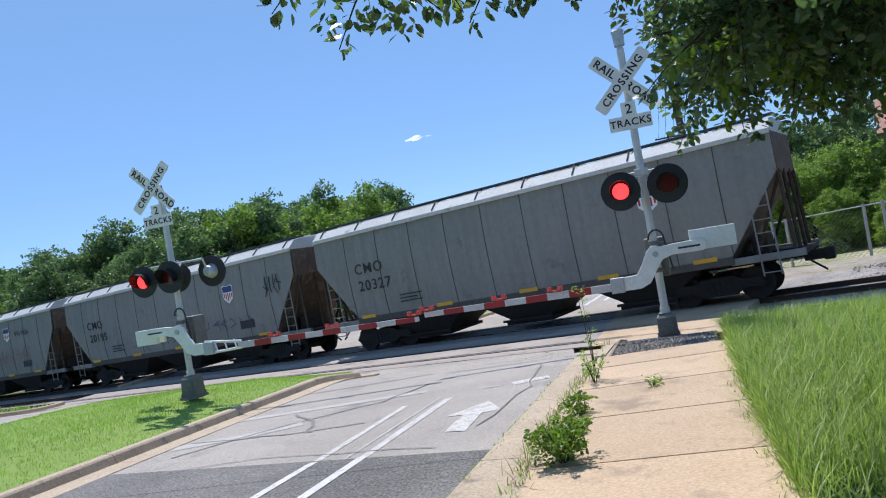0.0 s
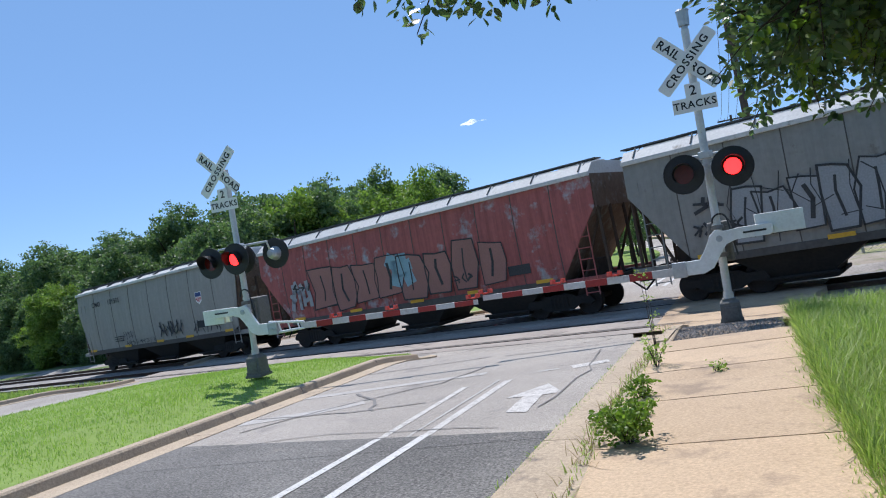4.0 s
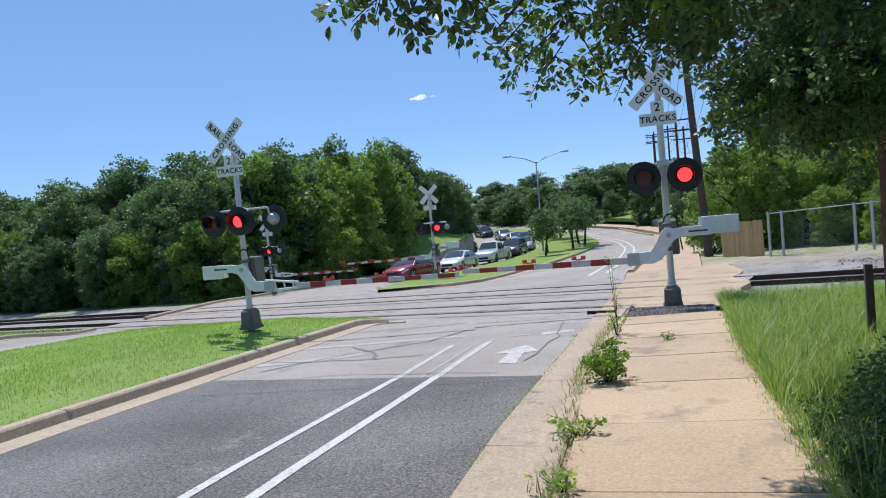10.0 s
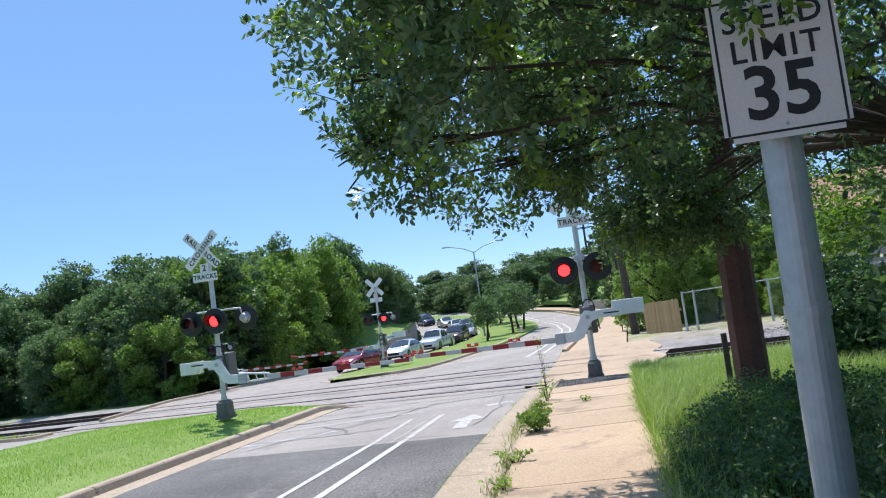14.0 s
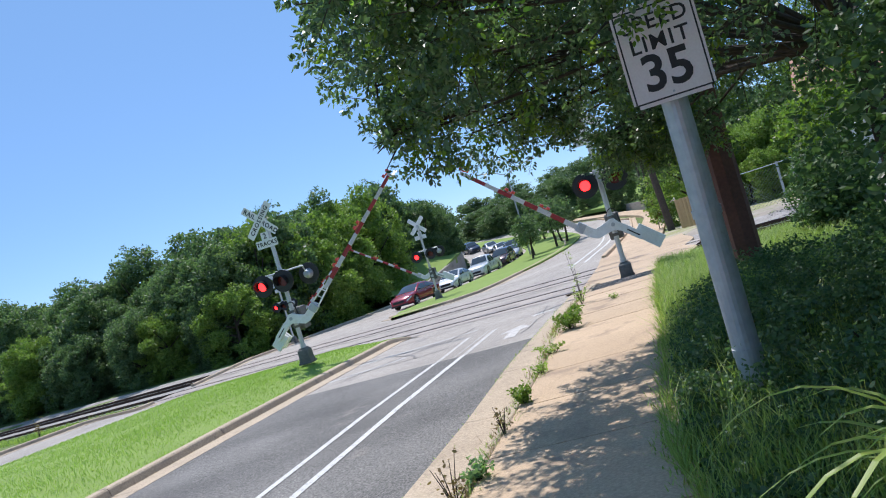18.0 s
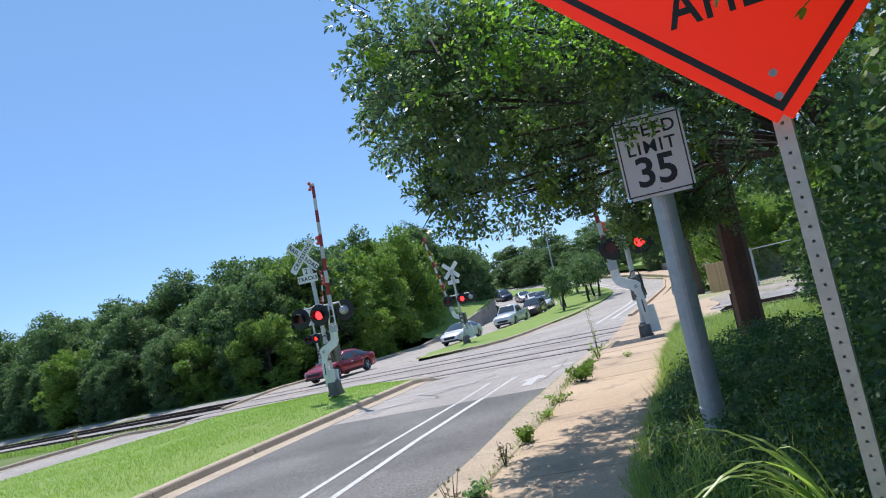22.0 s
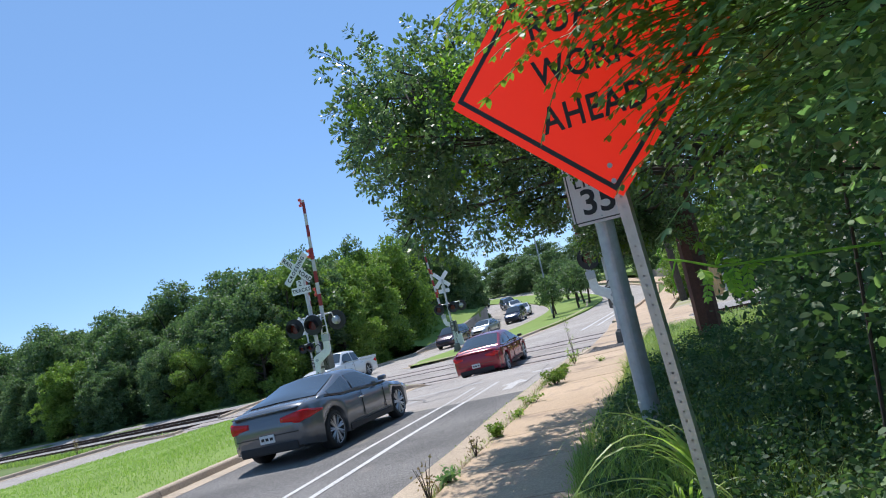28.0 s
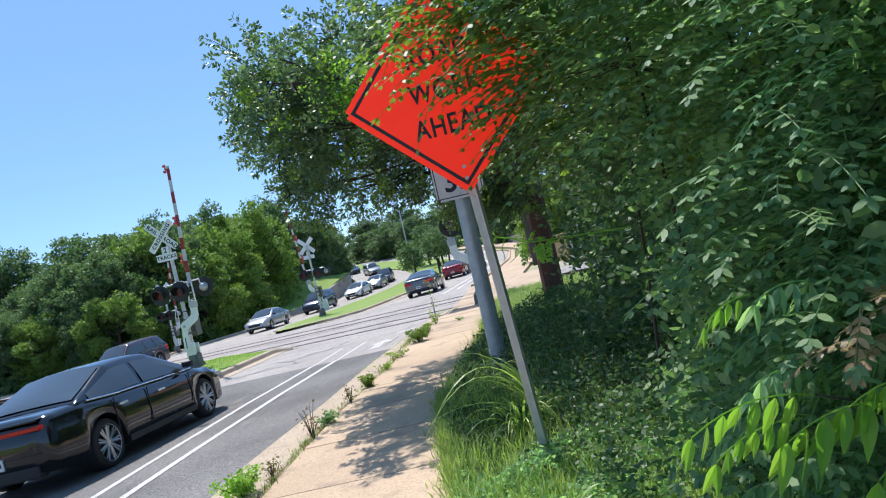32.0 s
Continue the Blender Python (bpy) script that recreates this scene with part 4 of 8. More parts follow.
# ---- freight train ----
HOP_GREY = mat("hopper_grey", (0.265, 0.257, 0.235), (0.195, 0.188, 0.17), rough=0.75, big=0.5, fine=8, bump=0.06, spread=0.6, stain=(0.13, 0.105, 0.085), stain_at=0.68, grain=0.09, grain_scale=(4, 4, 0.25))
HOP_SEAM = mat("hopper_grime", (0.11, 0.10, 0.088), (0.07, 0.062, 0.055), rough=0.9, big=1.5, fine=9, bump=0.1)
HOP_END = mat("hopper_end_rust", (0.17, 0.118, 0.085), (0.10, 0.07, 0.052), rough=0.95, big=1.2, fine=8, bump=0.2, stain=(0.20, 0.19, 0.17), stain_at=0.6)
HOP_RED = mat("hopper_red", (0.36, 0.10, 0.085), (0.24, 0.075, 0.07), rough=0.75, big=0.5, fine=8, bump=0.1, spread=0.5, stain=(0.32, 0.33, 0.34), stain_at=0.62, grain=0.22, grain_scale=(5, 5, 0.3))
HOP_TAN = mat("hopper_tan", (0.315, 0.298, 0.262), (0.25, 0.237, 0.208), rough=0.7, big=0.5, fine=8, bump=0.08, spread=0.5, stain=(0.22, 0.19, 0.16), stain_at=0.70, grain=0.09, grain_scale=(4, 4, 0.25))
HOP_ROOF = mat("hopper_roof", (0.62, 0.61, 0.58), (0.46, 0.45, 0.43), rough=0.7, big=1, fine=14, bump=0.1, stain=(0.28, 0.25, 0.22), stain_at=0.66)
GRATING = mat("dark_grating", (0.10, 0.10, 0.10), (0.06, 0.058, 0.055), rough=0.8, bump=0.2)
RUST = mat("rust_brown", (0.085, 0.058, 0.042), (0.05, 0.036, 0.028), rough=0.95, big=1.2, fine=10, bump=0.3)
UNDER = mat("underframe_black", (0.016, 0.015, 0.014), (0.03, 0.025, 0.021), rough=0.9, big=1.5, fine=12, bump=0.3)
WHEELSTEEL = mat("wheel_steel", (0.05, 0.04, 0.035), (0.025, 0.021, 0.019), rough=0.7, metal=0.4, bump=0.1)
YELLOW = mat("yellow_tape", (0.75, 0.42, 0.03), (0.55, 0.3, 0.03), rough=0.6, bump=0)
INK = mat("stencil_black", (0.03, 0.03, 0.032), (0.06, 0.06, 0.06), rough=0.8, bump=0)
SHIELD_BLUE = mat("emblem_blue", (0.03, 0.06, 0.2), rough=0.6, bump=0)
SHIELD_RED = mat("emblem_red", (0.5, 0.04, 0.05), rough=0.6, bump=0)
SPRAY = {"silver": mat("spray_silver", (0.33, 0.335, 0.34), (0.22, 0.225, 0.23), rough=0.6, bump=0), "black": INK, "pink": mat("spray_pink", (0.55, 0.22, 0.33), rough=0.7, bump=0), "blue": mat("spray_blue", (0.16, 0.32, 0.52), rough=0.7, bump=0), "rust": mat("spray_rust", (0.33, 0.16, 0.13), rough=0.7, bump=0), "navy": mat("spray_navy", (0.05, 0.06, 0.16), rough=0.7, bump=0), "teal": mat("spray_teal", (0.25, 0.40, 0.45), rough=0.7, bump=0)}


def stroke(bm, pts, w, y):
    """A painted stroke on the car's side, in x, z."""
    for (x0, z0), (x1, z1) in zip(pts, pts[1:]):
        d = math.hypot(x1 - x0, z1 - z0) or 1
        nx, nz = -(z1 - z0) / d * w / 2, (x1 - x0) / d * w / 2
        ex, ez = (x1 - x0) / d * w / 3, (z1 - z0) / d * w / 3
        v = [bm.verts.new(p) for p in ((x0 - nx - ex, y, z0 - nz - ez), (x1 - nx + ex, y, z1 - nz + ez), (x1 + nx + ex, y, z1 + nz + ez), (x0 + nx - ex, y, z0 + nz - ez))]
        bm.faces.new(v)
    bmesh.ops.recalc_face_normals(bm, faces=bm.faces[:])


def scrawl(body, x0, x1, z0, z1, n, colour, w, y, seed, name="painted_tag"):
    """Unreadable sprayed shapes: slanted strokes."""
    rnd = random.Random(seed)
    bm = bmesh.new()
    for k in range(n):
        cx = x0 + (x1 - x0) * (k + 0.5) / n
        hw = (x1 - x0) / n * 0.42
        pts = [(cx + rnd.uniform(-hw, hw), z0 + (z1 - z0) * f) for f in (rnd.uniform(0, 0.2), rnd.uniform(0.3, 0.5), rnd.uniform(0.55, 0.75), rnd.uniform(0.85, 1.0))]
        stroke(bm, pts, w * rnd.uniform(0.7, 1.2), y - 0.0007 * k)
        if rnd.random() < 0.6:
            stroke(bm, [(cx - hw, z0 + (z1 - z0) * rnd.uniform(0.2, 0.8)), (cx + hw, z0 + (z1 - z0) * rnd.uniform(0.2, 0.8))], w * 0.8, y - 0.0007 * k - 0.0003)
    return tagged(part(name, bm, SPRAY[colour], body, "unreadable sprayed lettering"), kind="stuff")


def block_tag(body, x0, x1, z0, z1, n, colour, y, seed):
    """Unreadable block shapes, filled and outlined in black."""
    rnd = random.Random(seed)
    fill, edge = bmesh.new(), bmesh.new()
    w = (x1 - x0) / n
    for k in range(n):
        cx = x0 + w * (k + 0.5)
        a, b = w * rnd.uniform(0.46, 0.70), w * rnd.uniform(0.36, 0.60)
        lean = rnd.uniform(-0.12, 0.16)
        h0, h1 = z0 + rnd.uniform(0, 0.15) * (z1 - z0), z1 - rnd.uniform(0, 0.2) * (z1 - z0)
        zm = h0 + (h1 - h0) * rnd.uniform(0.35, 0.65)
        out = [(cx - b, h0), (cx + b * 0.9, h0 + rnd.uniform(-0.05, 0.1)), (cx + a, zm), (cx + b + lean, h1 - rnd.uniform(0, 0.15)), (cx + lean, h1 + rnd.uniform(-0.1, 0.05)), (cx - b + lean, h1), (cx - a * 0.85, zm)]
        fill.faces.new([fill.verts.new((px, y - 0.0006 * k, pz)) for px, pz in out])
        stroke(edge, out + [out[0]], rnd.uniform(0.035, 0.06), y - 0.008 - 0.0006 * k)
        stroke(edge, [(cx + rnd.uniform(-0.1, 0.1) * w, h0 + 0.2 * (h1 - h0)), (cx + rnd.uniform(-0.1, 0.2) * w, zm), (cx + lean * 0.6, h0 + 0.8 * (h1 - h0))], rnd.uniform(0.05, 0.12), y - 0.007 - 0.0006 * k)
    bmesh.ops.recalc_face_normals(fill, faces=fill.faces[:])
    tagged(part("painted_fill", fill, SPRAY[colour], body, "sprayed block shapes"), kind="stuff")
    tagged(part("painted_outline", edge, INK, body, "black sprayed outlines"), kind="stuff")


BOGIE_AT = 5.65


def bogie(root, x):
    bg = new("bogie")
    bg.parent = root
    bg.location = (x, 0, 0)
    for side in (-1, 1):
        bm = bmesh.new()
        out = [(-1.18, 0.42), (-1.05, 0.62), (-0.62, 0.60), (-0.42, 0.70), (0.42, 0.70), (0.62, 0.60), (1.05, 0.62), (1.18, 0.42), (1.08, 0.34), (0.72, 0.38), (0.42, 0.22), (-0.42, 0.22), (-0.72, 0.38), (-1.08, 0.34)]
        plate(bm, out, side * 1.02 - 0.06, side * 1.02 + 0.06)
        for k in range(-2, 3):
            rod(bm, (k * 0.14, side * 1.05, 0.30), (k * 0.14, side * 1.05, 0.62), 0.055, n=8)
        part("side_frame", bm, UNDER, bg, "dirty black bogie side frame")
    for wx in (-0.89, 0.89):
        bm = bmesh.new()
        rod(bm, (0, -0.8, 0), (0, 0.8, 0), 0.08, n=10)
        for side in (-1, 1):
            rod(bm, (0, side * 0.69, 0), (0, side * 0.715, 0), 0.445, n=28)
            rod(bm, (0, side * 0.715, 0), (0, side * 0.83, 0), 0.42, n=28)
            rod(bm, (0, side * 0.83, 0), (0, side * 0.90, 0), 0.13, n=12)
        ws = part("wheelset", bm, WHEELSTEEL, bg, "worn steel wheelset")
        ws.location = (wx, 0, 0.42)
    bm = bmesh.new()
    box(bm, -0.25, 0.25, -1.0, 1.0, 0.45, 0.72, 0.02)
    part("bolster", bm, UNDER, bg)
    return bg


def hopper_car(label, paint, half=7.65, eave=4.12, top=4.55, marks=(), emblem=None, tags=(), blocks=(), panels=11, cut=1.5):
    """A covered hopper: flat-ribbed sides, slope sheets at the ends, roof with a running board, three hoppers, two bogies."""
    root = thing("hopper_car", label, "freight car", group="cars of the freight train")
    W, SILL = 1.58, 1.12
    body = new("body")
    body.parent = root
    # side sheets, one panel between each pair of ribs; the lower corners are cut by the slope sheets
    for side in (-1, 1):
        xs = [-half + 2 * half * k / panels for k in range(panels + 1)]

        def low(x):
            d = half - abs(x)
            return SILL if d >= cut else SILL + (eave - 0.95 - SILL) * (1 - d / cut)

        for a, b in zip(xs, xs[1:]):
            bm = bmesh.new()
            n = 4
            rings = []
            for k in range(n + 1):
                x = a + 0.012 + (b - a - 0.024) * k / n
                lo = low(x)
                zz = [lo + (eave - lo) * j / 6 for j in range(7)]
                out = [Vector((x, side * (W - 0.10 * (abs(z - 2.7) / 1.7) ** 2.2), z)) for z in zz]
                rings.append(out)
            vs = [[bm.verts.new(p) for p in r] for r in rings]
            for r0, r1 in zip(vs, vs[1:]):
                for j in range(6):
                    bm.faces.new((r0[j], r1[j], r1[j + 1], r0[j + 1]))
            bmesh.ops.recalc_face_normals(bm, faces=bm.faces[:])
            bmesh.ops.solidify(bm, geom=bm.faces[:], thickness=0.02)
            part("side_panel", bm, paint, body, smooth=False)
        for x in xs[1:-1]:
            bm = bmesh.new()
            lo = low(x)
            zz = [lo + (eave - lo) * j / 6 for j in range(7)]
            loft(bm, [[(x + dx, side * (W - 0.10 * (abs(z - 2.7) / 1.7) ** 2.2 + dy), z) for dx, dy in ((-0.014, -0.02), (0.014, -0.02), (0.014, 0.008), (-0.014, 0.008))] for z in zz])
            part("rib", bm, HOP_SEAM, body)
        bm = bmesh.new()
        box(bm, -half, half, side * W - 0.07 if side > 0 else -W - 0.03, side * W + 0.03 if side > 0 else -W + 0.07, eave - 0.06, eave + 0.06, 0.015)
        part("top_chord", bm, HOP_ROOF, body, "pale roof edge rail")
        bm = bmesh.new()
        box(bm, -half + cut - 0.1, half - cut + 0.1, side * (W - 0.09) - 0.05, side * (W - 0.09) + 0.05, SILL - 0.10, SILL + 0.10, 0.015)
        part("side_sill", bm, HOP_SEAM, body, "grimy side sill")
        bm = bmesh.new()
        box(bm, -half - 0.25, -half + cut, side * (W - 0.15) - 0.06, side * (W - 0.15) + 0.06, 0.98, 1.16, 0.015)
        part("end_sill", bm, paint, body)
        bm = bmesh.new()
        box(bm, half - cut, half + 0.25, side * (W - 0.15) - 0.06, side * (W - 0.15) + 0.06, 0.98, 1.16, 0.015)
        part("end_sill", bm, paint, body)
    # slope sheets and end walls
    for e in (-1, 1):
        bm = bmesh.new()
        prof = [(e * half, eave), (e * half, eave - 0.98), (e * (half - cut), SILL), (e * (half - cut - 0.05), SILL), (e * (half - 0.06), eave - 0.95), (e * (half - 0.06), eave)]
        loft(bm, [[(x, yy, z) for x, z in prof] for yy in (-W + 0.10, W - 0.10)])
        part("slope_sheet", bm, HOP_END, body, "rusty sloping end sheet")
        for yy in (-1.35, -0.5, 0.5, 1.35):
            bm = bmesh.new()
            rod(bm, (e * (half + 0.02), yy, 1.08), (e * (half - 0.02), yy, eave - 0.95), 0.05, n=6)
            part("end_post", bm, RUST, body, "rusty end post")
        for yy in (-1.2, 1.2):
            bm = bmesh.new()
            rod(bm, (e * (half - 0.9), yy, 1.1), (e * half, yy, eave - 1.0), 0.045, n=6)
            part("end_brace", bm, RUST, body, "rusty slanting brace")
        bm = bmesh.new()
        box(bm, min(e * (half - 1.9), e * (half + 0.2)), max(e * (half - 1.9), e * (half + 0.2)), -1.3, 1.3, 0.98, 1.08, 0.01)
        part("end_platform", bm, RUST, body, "rusty end platform")
        bm = bmesh.new()
        box(bm, min(e * (half - 0.7), e * (half - 1.1)), max(e * (half - 0.7), e * (half - 1.1)), -0.6, 0.4, 1.1, 1.6, 0.05)
        part("brake_tank", bm, RUST, body, "rusty brake reservoir")
        bm = bmesh.new()
        for lx in (half - 0.35, half - 0.35 - 0.42):
            rod(bm, (e * lx, -W + 0.02, 0.62), (e * lx, -W + 0.02, eave - 0.6 if e < 0 else 2.9), 0.022, n=6)
        for j in range(8 if e < 0 else 7):
            z = 0.7 + 0.33 * j
            rod(bm, (e * (half - 0.35), -W + 0.02, z), (e * (half - 0.77), -W + 0.02, z), 0.016, n=6)
        part("ladder", bm, paint, body, "steel ladder")
        bm = bmesh.new()
        box(bm, min(e * half, e * (half + 0.62)), max(e * half, e * (half + 0.62)), -0.12, 0.12, 0.72, 0.98, 0.03)
        box(bm, min(e * (half + 0.45), e * (half + 0.72)), max(e * (half + 0.45), e * (half + 0.72)), -0.16, 0.12, 0.68, 1.0, 0.05)
        rod(bm, (e * (half + 0.1), -0.3, 0.8), (e * (half + 0.5), -0.26, 0.45), 0.03, n=6)
        part("coupler", bm, UNDER, body, "black coupler and air hose")
    # roof
    bm = bmesh.new()
    ring = lambda x: [(x, -W, eave + 0.03), (x, -1.22, top - 0.10), (x, -0.6, top - 0.05), (x, 0.6, top - 0.05), (x, 1.22, top - 0.10), (x, W, eave + 0.03), (x, W, eave), (x, -W, eave)]
    loft(bm, [ring(-half), ring(-half + 0.3), ring(half - 0.3), ring(half)])
    roof = part("roof", bm, HOP_ROOF, body, "pale dusty roof")
    for j in range(9):
        bm = bmesh.new()
        x = -half + 0.9 + (2 * half - 1.8) * j / 8
        box(bm, x - 0.62, x + 0.62, -0.42, 0.42, top - 0.10, top + 0.05, 0.03)
        part("hatch_cover", bm, HOP_ROOF, roof, "dusty hatch cover")
    for side in (-1, 1):
        bm = bmesh.new()
        box(bm, -half - 0.1, half + 0.1, side * 0.95 - 0.22, side * 0.95 + 0.22, top - 0.02, top + 0.02)
        board = part("running_board", bm, GRATING, roof, "steel grating running board")
        for j in range(10):
            bm = bmesh.new()
            x = -half + 0.35 + (2 * half - 0.7) * j / 9
            rod(bm, (x, side * 1.15, top - 0.02), (x, side * 1.50, eave + 0.12), 0.022, n=6)
            rod(bm, (x + 0.16, side * 1.15, top - 0.03), (x, side * 1.42, eave + 0.12), 0.014, n=6)
            part("board_bracket", bm, GRATING, roof, "running board bracket")
    # hoppers below
    for hx in (-3.7, 0.0, 3.7):
        bm = bmesh.new()
        loft(bm, [[(hx - w, -d, z), (hx + w, -d, z), (hx + w, d, z), (hx - w, d, z)] for w, d, z in ((1.75, 1.42, SILL), (0.75, 0.95, 0.42), (0.7, 0.9, 0.30))])
        hop = part("hopper", bm, UNDER, body, "dark discharge hopper")
        bm = bmesh.new()
        box(bm, hx - 0.8, hx + 0.8, -1.05, 1.05, 0.22, 0.32, 0.02)
        rod(bm, (hx - 0.85, -1.15, 0.36), (hx + 0.85, -1.15, 0.36), 0.04, n=8)
        part("outlet_gate", bm, UNDER, hop, "dark outlet gate")
    bm = bmesh.new()
    box(bm, -half, half, -0.22, 0.22, 0.85, 1.12, 0.02)
    part("centre_sill", bm, UNDER, body)
    for bx in (-BOGIE_AT - (half - 7.65), BOGIE_AT + (half - 7.65)):
        bogie(root, bx)
    # stencils
    for x in (-half + cut + 0.4, -2.6, 0.4, 2.9, half - cut - 0.6):
        bm = bmesh.new()
        box(bm, x - 0.3, x + 0.3, -W + 0.035, -W + 0.060, SILL + 0.06, SILL + 0.17)
        part("reflector_strip", bm, YELLOW, body, "yellow reflective strip")
    yy = -W - 0.018
    for words, x, z, size in marks:
        lettering(words, size, INK, body, Matrix.Translation((x, yy, z)), "black stencilled lettering", bold=0.004, spacing=1.15)
    bm = bmesh.new()
    for k in range(3):
        box(bm, -half + 3.4, -half + 4.3 - 0.2 * (k % 2), yy - 0.001, yy + 0.002, 1.75 - 0.11 * k, 1.79 - 0.11 * k)
    box(bm, half - 3.3, half - 2.5, yy + 0.03, yy + 0.034, 1.55, 1.86)
    tagged(part("data_panel", bm, INK, body, "small unreadable data stencils"), kind="stuff")
    if emblem:
        ex, ez, es = emblem
        bm = bmesh.new()
        out = [(-0.5, 0.5), (-0.3, 0.58), (0, 0.5), (0.3, 0.58), (0.5, 0.5), (0.46, 0.1), (0.42, -0.3), (0, -0.6), (-0.42, -0.3), (-0.46, 0.1)]
        plate(bm, [(ex + x * es, ez + z * es) for x, z in out], yy - 0.002, yy + 0.002)
        em = part("emblem", bm, SIGNWHITE, body, "shield emblem in blue, white and red")
        bm = bmesh.new()
        plate(bm, [(ex + x * es * 0.92, ez + z * es) for x, z in ((-0.48, 0.46), (-0.3, 0.53), (0, 0.46), (0.3, 0.53), (0.48, 0.46), (0.46, 0.12), (-0.46, 0.12))], yy - 0.005, yy - 0.002)
        part("emblem_top", bm, SHIELD_BLUE, em)
        bm = bmesh.new()
        for k in range(-2, 3):
            box(bm, ex + (k * 0.17 - 0.045) * es, ex + (k * 0.17 + 0.045) * es, yy - 0.005, yy - 0.002, ez - (0.42 - abs(k) * 0.1) * es, ez + 0.06 * es)
        part("emblem_stripe", bm, SHIELD_RED, em)
    for k, (x0, x1, z0, z1, n, colour) in enumerate(blocks):
        block_tag(body, x0, x1, z0, z1, n, colour, yy - 0.004, 17 * k + n)
    for k, (x0, x1, z0, z1, n, colour, w) in enumerate(tags):
        scrawl(body, x0, x1, z0, z1, n, colour, w, yy - 0.004 - 0.004 * k, 31 * k + n)
    return root


H = 7.65
CARS = [
    (1.25 + H, hopper_car("grey covered hopper car of a moving freight train", HOP_GREY, tags=((-5, -2, 1.5, 2.0, 4, "black", 0.05),))),
    (-17.0 + H, hopper_car("grey covered hopper car with black stencilled marks", HOP_GREY, marks=(("CMO", -5.35, 2.85, 0.50), ("20327", -5.2, 2.27, 0.50)), emblem=(4.4, 3.1, 0.62))),
    (-33.48 + H, hopper_car("grey covered hopper car with small graffiti", HOP_GREY, marks=(("CMO", -5.35, 2.85, 0.50), ("20195", -5.2, 2.27, 0.50)), emblem=(4.0, 3.0, 0.62), tags=((-2.6, 0.6, 1.5, 1.9, 6, "black", 0.04), (0.8, 5.2, 1.6, 2.1, 9, "navy", 0.035), (6.0, 7.0, 2.6, 3.4, 4, "black", 0.05)))),
    (-50.05 + H, hopper_car("grey covered hopper car with pink and blue graffiti", HOP_GREY, marks=(("CHTT", -5.5, 2.75, 0.46), ("721604", -5.3, 2.25, 0.44)), emblem=(3.2, 3.35, 0.62), blocks=((-4.2, -2.2, 1.3, 2.45, 3, "pink"), (-2.3, -0.7, 1.35, 2.35, 2, "blue")), tags=((0.6, 5.4, 1.7, 2.6, 9, "rust", 0.06), (4.0, 5.4, 3.15, 3.45, 6, "black", 0.05)))),
    (-66.24 + H, hopper_car("grey covered hopper car with large silver and black graffiti", HOP_GREY, blocks=((-5.0, 3.0, 1.3, 3.0, 11, "silver"),), tags=((-5.2, 3.3, 1.25, 3.1, 16, "black", 0.03), (3.6, 5.6, 1.7, 2.3, 5, "navy", 0.08), (-5.9, -5.1, 2.35, 2.75, 2, "black", 0.09), (-6.0, -4.6, 1.75, 2.1, 5, "black", 0.07)))),
    (-82.55 + H, hopper_car("faded red covered hopper car with graffiti", HOP_RED, blocks=((-4.6, 4.4, 1.3, 3.1, 8, "rust"),), tags=((-6.0, -4.8, 1.6, 2.7, 4, "silver", 0.2), (-0.6, 0.4, 1.9, 2.9, 2, "teal", 0.5), (-5.8, -4.7, 2.3, 2.6, 3, "black", 0.08), (2.2, 3.0, 1.6, 1.9, 3, "black", 0.06)))),
    (-98.35 + 7.05, hopper_car("tan covered hopper car, last of the train, with black graffiti", HOP_TAN, half=7.05, cut=0.5, eave=4.32, top=4.62, panels=8, marks=(("CMO", -5.0, 3.62, 0.36), ("101371", -3.2, 3.62, 0.36)), emblem=(4.2, 2.9, 0.5), tags=((-2.9, -1.9, 1.55, 2.0, 4, "black", 0.04), (-2.6, 0.2, 1.22, 1.5, 9, "black", 0.035), (0.6, 2.6, 1.35, 2.1, 6, "black", 0.09), (3.4, 5.6, 1.3, 1.9, 7, "black", 0.06)))),
]
SPEED = 14.75

# ---- road vehicles ----
TYRE = mat("tyre_rubber", (0.022, 0.022, 0.023), (0.035, 0.034, 0.033), rough=0.85, bump=0.1)
RIM = mat("alloy_rim", (0.55, 0.56, 0.58), (0.42, 0.43, 0.44), rough=0.3, metal=0.9, bump=0)
CARGLASS = glass_mat("car_glass", (0.05, 0.062, 0.07))
TRIM = mat("black_trim", (0.014, 0.014, 0.015), (0.022, 0.022, 0.022), rough=0.6, bump=0)
CHROME = mat("bright_trim", (0.75, 0.75, 0.76), (0.65, 0.65, 0.66), rough=0.15, metal=1.0, bump=0)
TAIL = mat("tail_lamp", (0.60, 0.012, 0.015), (0.45, 0.01, 0.012), rough=0.15, bump=0)
HEADLAMP = mat("head_lamp", (0.62, 0.64, 0.66), (0.45, 0.47, 0.5), rough=0.1, metal=0.3, bump=0)
PLATE = mat("plate_white", (0.75, 0.75, 0.74), rough=0.5, bump=0)


